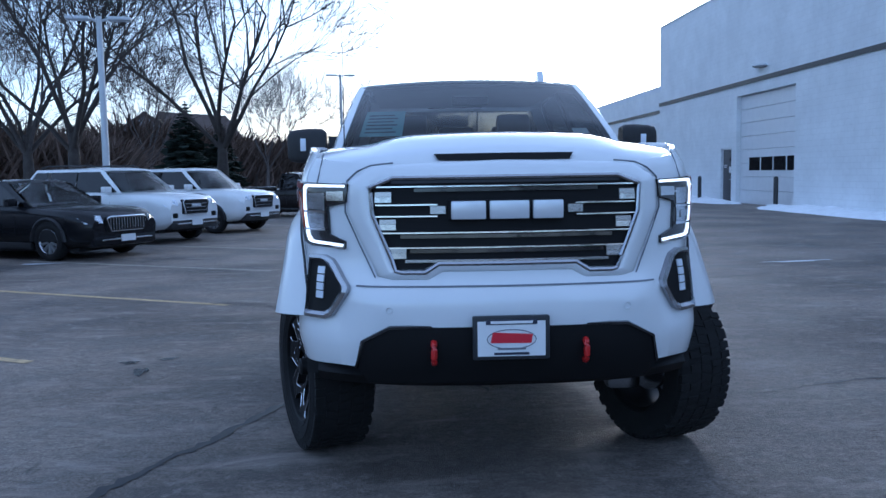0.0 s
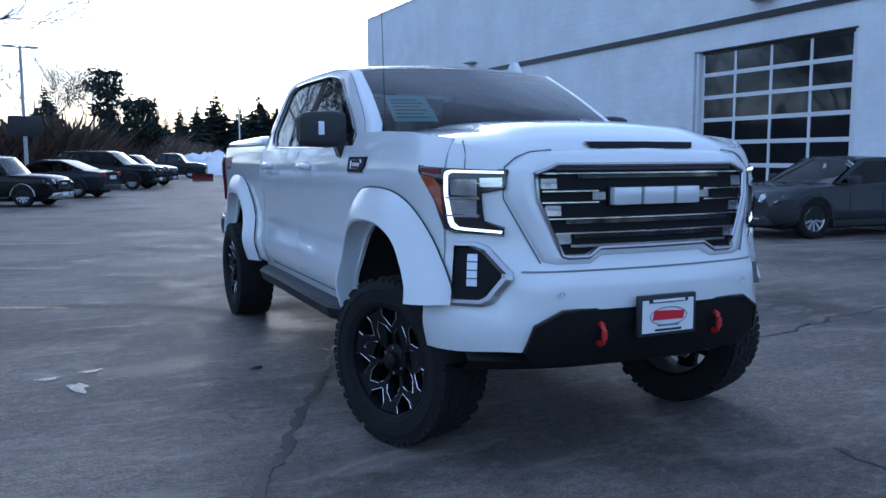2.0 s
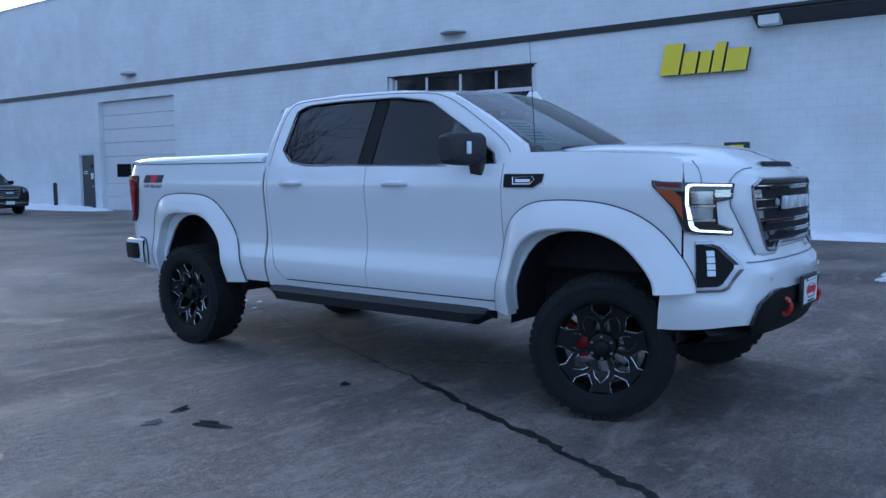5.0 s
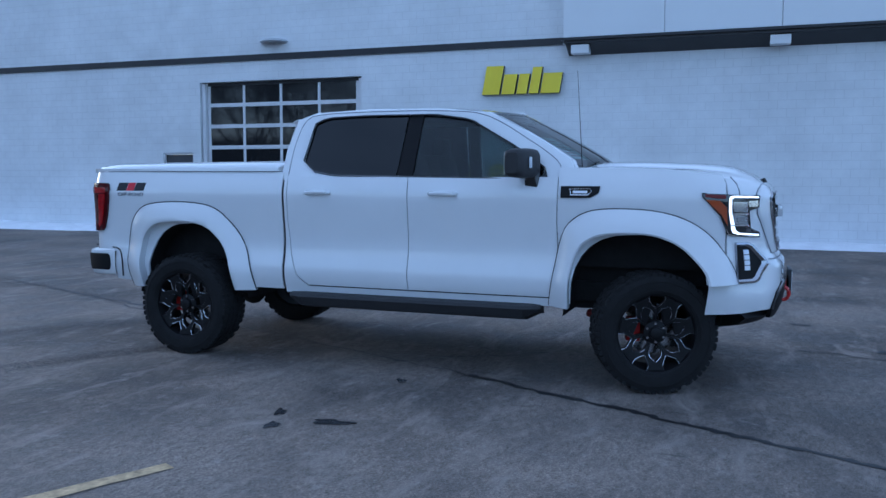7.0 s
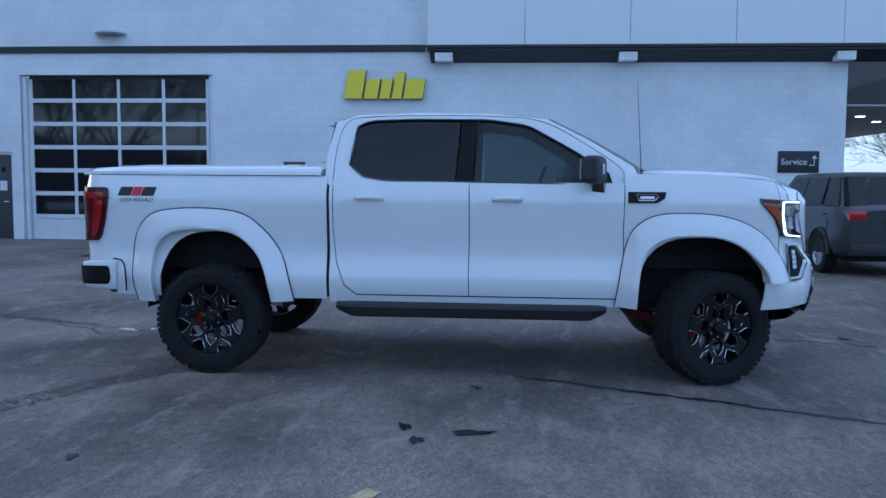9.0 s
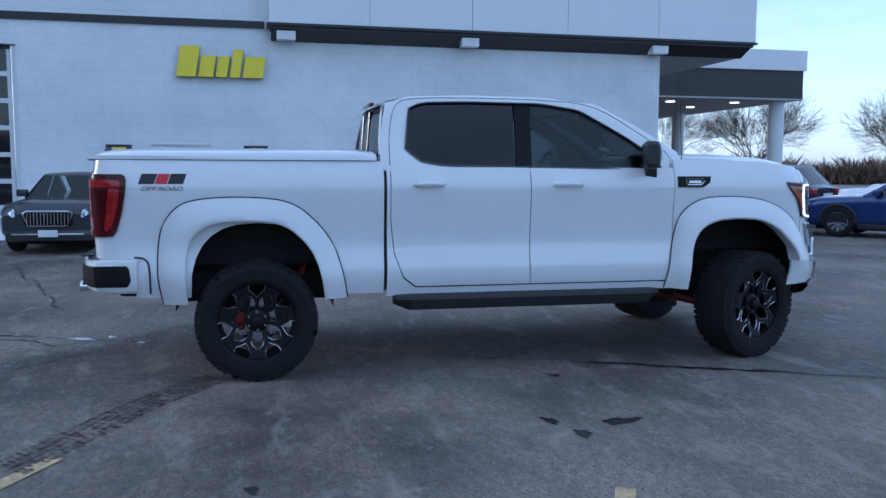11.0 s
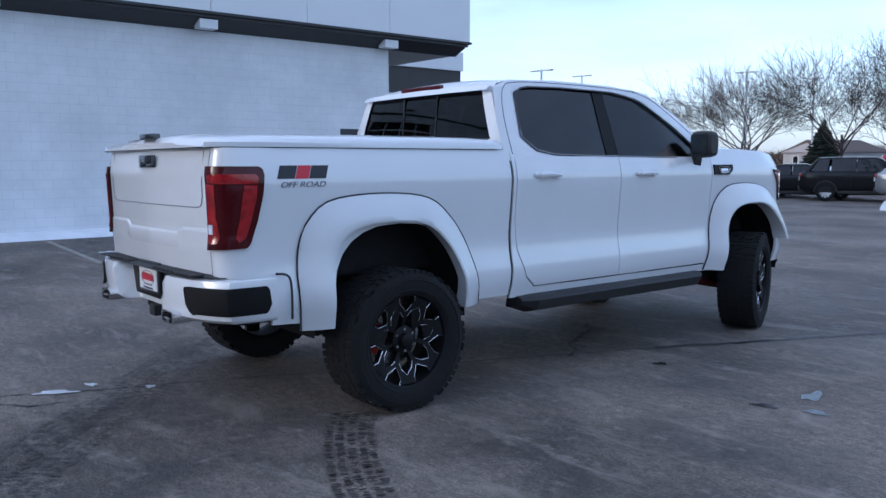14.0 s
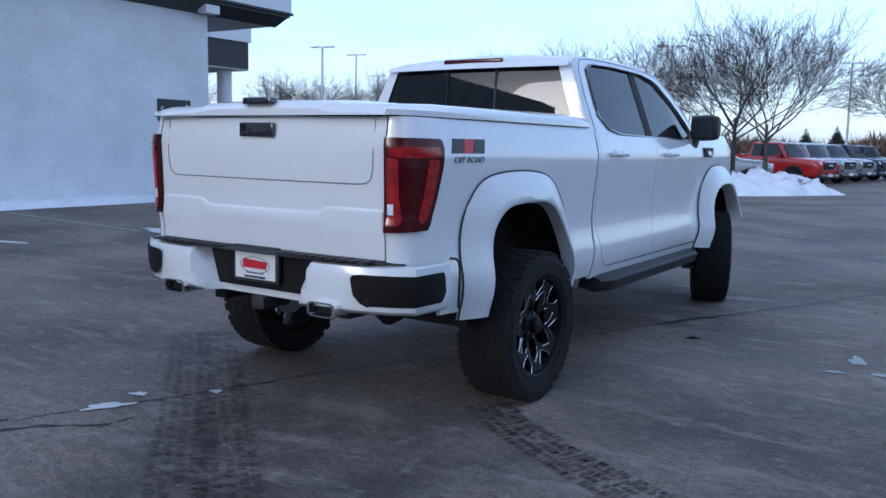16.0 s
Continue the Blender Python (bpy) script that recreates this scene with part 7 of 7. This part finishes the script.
# ---- bare trees ----
def bare_tree(name, label, h, spread, seed, mat="bark", fork=0.22, limbs=5, kids=4, levels=4, trunk_r=0.17, droop=0.0, twig=0.009, dense=0):
    """A leafless broadleaf tree: forked tapering trunk, limbs, and a crown of fine twigs."""
    rnd = random.Random(seed)
    t = thing(name, label, "tree", group="bare trees")
    wood, twigs = bmesh.new(), bmesh.new()

    def branch(p, d, ln, r, lev):
        n = 4 if lev < 2 else 3
        pts, q, dd = [p], p, d.copy()
        for _ in range(n):
            dd = (dd + Vector((rnd.gauss(0, 0.14), rnd.gauss(0, 0.14), rnd.gauss(0.03, 0.10) - droop * lev))).normalized()
            q = q + dd * ln / n
            pts.append(q)
        tube(wood if lev < 2 else twigs, pts, [max(r * (1 - 0.62 * i / n), twig * 0.6) for i in range(n + 1)], n=6 if lev < 2 else 3, cap=False)
        if lev >= levels:
            return
        for k in range(kids + (1 if lev == 1 else 0) + (dense if lev == levels - 1 else 0)):
            at = rnd.uniform(0.35, 1.0) if k else 1.0
            i = min(int(at * n), n - 1)
            b0 = pts[i].lerp(pts[i + 1], at * n - i)
            ax = dd.cross(Vector((rnd.gauss(0, 1), rnd.gauss(0, 1), rnd.gauss(0, 1)))).normalized()
            nd = (Matrix.Rotation(radians(rnd.uniform(18, 48)), 3, ax) @ dd)
            nd = (nd + Vector((0, 0, 0.12))).normalized()
            branch(b0, nd, ln * rnd.uniform(0.52, 0.74) * (1.15 if lev >= 3 else 1), max(r * 0.42 * rnd.uniform(0.8, 1.1), twig), lev + 1)

    th = h * fork
    trunk = [Vector((0, 0, -0.1)), Vector((0.02, 0.0, th * 0.5)), Vector((0.04, 0.03, th)), Vector((0.05, 0.02, th * 1.6))]
    tube(wood, trunk, [trunk_r * 1.25, trunk_r, trunk_r * 0.85, trunk_r * 0.55], n=9, cap=False)
    for k in range(limbs):
        a = 2 * math.pi * (k + rnd.uniform(-0.25, 0.25)) / limbs
        lean = spread * rnd.uniform(0.55, 1.1)
        d = Vector((math.cos(a) * lean, math.sin(a) * lean, 1)).normalized()
        branch(trunk[2].lerp(trunk[3], rnd.random() * 0.8), d, h * rnd.uniform(0.36, 0.46), trunk_r * 0.42, 1)
    part("trunk", wood, mat, t, smooth=60)
    part("crown", twigs, mat, t, smooth=0)
    return t


TREE_L = "tall leafless broadleaf tree with fine twigs"
big = bare_tree("bare_tree", TREE_L, 12.5, 0.85, 3, limbs=7, kids=5, levels=5, trunk_r=0.23, fork=0.16, twig=0.008, dense=1)
big.matrix_world = pose(-6.3, 30.5, 0, 0, 0, 20)
copy_thing(big, pose(-10.6, 28.2, 0, 0, 0, 140))
copy_thing(big, pose(-14.2, 33.0, 0, 0, 0, 250))
mid_t = bare_tree("bare_tree", TREE_L, 8.5, 0.6, 8, "bark2", limbs=6, kids=5, levels=4, trunk_r=0.12, fork=0.2, dense=2, twig=0.008)
mid_t.matrix_world = pose(-8.0, 52, 0, 0, 0, 0)
small = bare_tree("bare_tree", "leafless lot tree with a wide spreading crown", 5.7, 1.35, 21, "bark", limbs=8, kids=5, levels=4, twig=0.006, trunk_r=0.085, fork=0.25, dense=3)
small.matrix_world = pose(4.75, -17.3, 0.3, 0, 0, 60)
small2 = bare_tree("bare_tree", "leafless lot tree with a wide spreading crown", 6.1, 1.3, 34, "bark2", limbs=8, kids=5, levels=4, twig=0.006, trunk_r=0.09, fork=0.22, dense=3)
small2.matrix_world = pose(4.25, -20.1, 0.3, 0, 0, 10)
TREES = ((small, 15.0, -31.0, 1.15), (small2, 19.5, -30.0, 1.05), (small, 11.0, -38.0, 1.1), (small2, 32, -31, 0.9), (small, 40, -33, 1.0), (small2, 37, -43, 1.1), (small, 30, -47, 1.2), (small2, 46, -40, 1.0),
         (small, 48, -28, 1.1), (small2, 57, -33, 1.2), (small, 2, -50, 1.2), (small2, -4, -46, 1.2), (small, 23, -58, 1.2), (small2, 52, -22, 1.1),
         (mid_t, -2.5, 64, 1.0), (mid_t, -14, 48, 1.1), (mid_t, 1.0, 80, 1.1), (mid_t, -20, 45, 1.2), (mid_t, -9, 70, 1.2), (mid_t, 6.5, 96, 1.0), (mid_t, -18, 60, 1.2), (mid_t, 16, 165, 1.3), (mid_t, 34, 170, 1.3), (mid_t, 45, 172, 1.3))
for i, (src, x_, y_, s_) in enumerate(TREES):
    o_ = copy_thing(src, pose(x_, y_, 0, 0, 0, 47 * i))
    s_ *= 1.1 if y_ < 0 else 1.0
    o_.scale = (s_, s_, s_)


# ---- evergreens ----
def spruce(h, r, seed, tiers=36):
    rnd = random.Random(seed)
    t = thing("spruce_tree", "dark green conical spruce", "tree", group="evergreens")
    part("trunk", T([(0, 0, -0.1), (0, 0, h * 0.5), (0, 0, h * 0.98)], [0.2, 0.12, 0.02], n=6), "bark", t)
    bm = bmesh.new()
    for k in range(tiers):
        f = k / (tiers - 1)
        z = h * (0.06 + 0.92 * f)
        rr = r * (1 - f) ** 0.85 + 0.08
        for j in range(int(20 - 9 * f)):
            a = rnd.uniform(0, 2 * math.pi)
            ln = rr * rnd.uniform(0.65, 1.12)
            c, s = math.cos(a), math.sin(a)
            w = ln * rnd.uniform(0.22, 0.34) + 0.06
            dz = -ln * rnd.uniform(0.15, 0.38)
            for fr0, fr1 in ((0.1, 0.6), (0.5, 1.0)):
                p0 = Vector((c * ln * fr0, s * ln * fr0, z + dz * fr0))
                p1 = Vector((c * ln * fr1, s * ln * fr1, z + dz * fr1 + rnd.uniform(-0.1, 0.1)))
                sd = Vector((-s, c, 0)) * w * (1 - 0.5 * fr0)
                dn = Vector((0, 0, -w * 0.7))
                v = [bm.verts.new(q) for q in (p0, p0.lerp(p1, 0.55) + sd, p1, p0.lerp(p1, 0.55) - sd, p0.lerp(p1, 0.6) + dn)]
                for tri in ((0, 1, 2), (0, 2, 3), (0, 1, 4), (1, 2, 4), (2, 3, 4), (3, 0, 4)):
                    bm.faces.new([v[i] for i in tri])
    part("crown", bm, "needle", t, smooth=0)
    return t


sp = spruce(9.5, 2.7, 4)
sp.matrix_world = pose(15.0, 122, 0)
for i, (x_, y_, s_) in enumerate(((21, 128, 1.1), (27, 126, 1.05), (36, 131, 1.1), (41, 130, 1.1), (44, 134, 1.0), (30.5, 135, 0.9), (33, 140, 1.0), (47, 131, 1.0), (50, 140, 0.85), (54, 128, 0.7), (-9.4, 38, 0.52), (-8.4, 40.5, 0.44), (3.5, 84, 0.75), (-2.0, 78, 0.8), (9.0, 100, 0.6),
                                  (29, -58, 0.55), (33, -66, 0.6), (9, -72, 0.42), (12, -74, 0.40), (24, -68, 0.5), (11.5, 124, 0.9), (13.6, 127, 0.8), (17.5, 123, 1.0), (19.3, 126, 0.85), (23.6, 124, 1.0), (25.4, 128, 0.9), (29.0, 123, 0.95), (31.6, 126, 1.05))):
    o_ = copy_thing(sp, pose(x_, y_, 0, 0, 0, 61 * i))
    o_.scale = (s_ * (1.5 if i > 9 else 1.7), s_ * (1.5 if i > 9 else 1.7), s_ * (1.0 if i > 9 else 1.15))


def pine(x, y, h, seed):
    """An old pine: bare trunk, a few flat clumps of needles."""
    rnd = random.Random(seed)
    t = thing("pine_tree", "tall dark pine with ragged flat clumps", "tree", (x, y, 0), group="evergreens")
    part("trunk", T([(0, 0, -0.1), (0.1, 0, h * 0.5), (0.0, 0.1, h)], [0.25, 0.18, 0.05], n=7), "bark", t)
    bm, lb = bmesh.new(), bmesh.new()
    for k in range(22):
        f = rnd.uniform(0.38, 1.0)
        a = rnd.uniform(0, 2 * math.pi)
        ln = h * 0.26 * (1.15 - 0.75 * f) * rnd.uniform(0.5, 1.2)
        c = Vector((math.cos(a) * ln, math.sin(a) * ln, h * f + 0.2))
        tube(lb, [(0, 0, h * f - 0.3), c * 0.5 + Vector((0, 0, h * f * 0.5 - 0.05)), c], [0.05, 0.04, 0.02], n=4, cap=False)
        for _ in range(120):
            p = c + Vector((rnd.gauss(0, 0.42), rnd.gauss(0, 0.42), rnd.gauss(0, 0.2)))
            u = Vector((rnd.gauss(0, 1), rnd.gauss(0, 1), rnd.gauss(0, 0.6))).normalized() * rnd.uniform(0.12, 0.26)
            v = u.cross(Vector((rnd.gauss(0, 1), rnd.gauss(0, 1), rnd.gauss(0, 1)))).normalized() * 0.09
            bm.faces.new([bm.verts.new(q) for q in (p - u, p + v, p + u, p - v)])
    part("limbs", lb, "bark", t)
    part("crown", bm, "needle", t, smooth=0)


pine(2.3, 70, 7.9, 5)
pine(5.2, 74, 6.2, 6)


# ---- brush and far woods ----
def brush(name, label, x0, y0, x1, y1, depth, h, count, seed):
    """A thicket of thin upright stems, as one mass."""
    rnd = random.Random(seed)
    bm = bmesh.new()
    dx, dy = x1 - x0, y1 - y0
    ln = math.hypot(dx, dy)
    nx, ny = -dy / ln, dx / ln
    for _ in range(count):
        t, o = rnd.random(), rnd.uniform(-0.5, 0.5) * depth
        b0 = Vector((x0 + dx * t + nx * o, y0 + dy * t + ny * o, 0))
        low = rnd.random() ** 1.5 * 0.62 if h > 2 else 0.0
        hh = h * (0.35 + 0.65 * rnd.random()) * (0.72 + 0.45 * noise.noise((t * ln * 0.10, seed, o * 0.2)) + 0.35 * noise.noise((t * ln * 0.45, seed + 5, o * 0.4)))
        d = Vector((rnd.gauss(0, 0.55), rnd.gauss(0, 0.55), 1))
        b0.z, hh = hh * low, hh * (1 - low)
        w = rnd.uniform(0.014, 0.05) * (1 + h * 0.12)
        for a in (rnd.uniform(0, 3.1),):
            s = Vector((math.cos(a), math.sin(a), 0)) * w
            p1, p2 = b0 + d * hh * 0.5, b0 + d * hh + Vector((rnd.gauss(0, 0.3), rnd.gauss(0, 0.3), 0))
            v = [bm.verts.new(q) for q in (b0 - s, b0 + s, p1 + s * 1.6, p1 - s * 1.6, p2)]
            bm.faces.new((v[0], v[1], v[2], v[3]))
            bm.faces.new((v[3], v[2], v[4]))
    return tagged(finish(name, bm, "brush", smooth=0), label, "brush", kind="stuff")


brush("thicket", "brown leafless thicket behind the lot", -34, 44, -2, 66, 8, 5.4, 80000, 1)
brush("thicket", "brown leafless thicket behind the lot", -3, 66, 14, 118, 8, 4.6, 60000, 2)
brush("thicket", "brown leafless thicket behind the lot", -40, 30, -16, 46, 7, 5.2, 60000, 3)
brush("far_woods", "distant brown leafless woods", 8, 168, 110, 150, 14, 6.5, 30000, 4)
brush("far_woods", "distant brown leafless woods", 120, -20, 60, -110, 16, 4.2, 40000, 5)
brush("far_woods", "distant brown leafless woods", 62, -108, -40, -120, 16, 4.4, 40000, 6)
brush("far_woods", "distant brown leafless woods behind the camera", -60, -90, -70, 60, 14, 8, 9000, 7)
brush("shrubs", "low brown shrubs poking from the snow island", 2.9, -19.6, 4.9, -16.6, 1.6, 0.75, 500, 8)


def house(x, y, turn, siding, w, d, h, rh, label):
    hs = thing("house", label, "house", (x, y, 0), turn=turn, group="houses")
    part("wall", B(-w / 2, w / 2, -d / 2, d / 2, 0, h), siding, hs, smooth=0)
    bm = poly(bmesh.new(), [(-w / 2 - 0.4, -d / 2 - 0.4, h), (w / 2 + 0.4, -d / 2 - 0.4, h), (0, -d / 2 - 0.4, h + rh)], (0, d + 0.8, 0))
    part("roof", bm, "shingle", hs, smooth=0)
    part("gable", poly(bmesh.new(), [(-w / 2, -d / 2 - 0.42, h), (w / 2, -d / 2 - 0.42, h), (0, -d / 2 - 0.42, h + rh - 0.4)], (0, 0.01, 0)), siding, hs, smooth=0)
    for wx_ in (-w * 0.25, w * 0.25):
        for wz in (1.0, 3.8):
            if wz + 1.4 < h:
                win = part("window", B(wx_ - 0.5, wx_ + 0.5, -d / 2 - 0.04, -d / 2 - 0.002, wz, wz + 1.4), "doorframe", hs, smooth=0)
                part("pane", B(wx_ - 0.42, wx_ + 0.42, -d / 2 - 0.05, -d / 2 - 0.041, wz + 0.08, wz + 1.32), "winglass", win, smooth=0)


house(-21.5, 72, 20, "siding", 6, 8, 4.4, 2.4, "grey two-storey house behind the trees")
house(-19.5, 82, -40, "siding2", 5, 7, 5.0, 2.6, "tan gabled house behind the trees")
house(46, -96, 160, "siding", 9, 8, 2.8, 1.6, "low grey house beyond the lot")
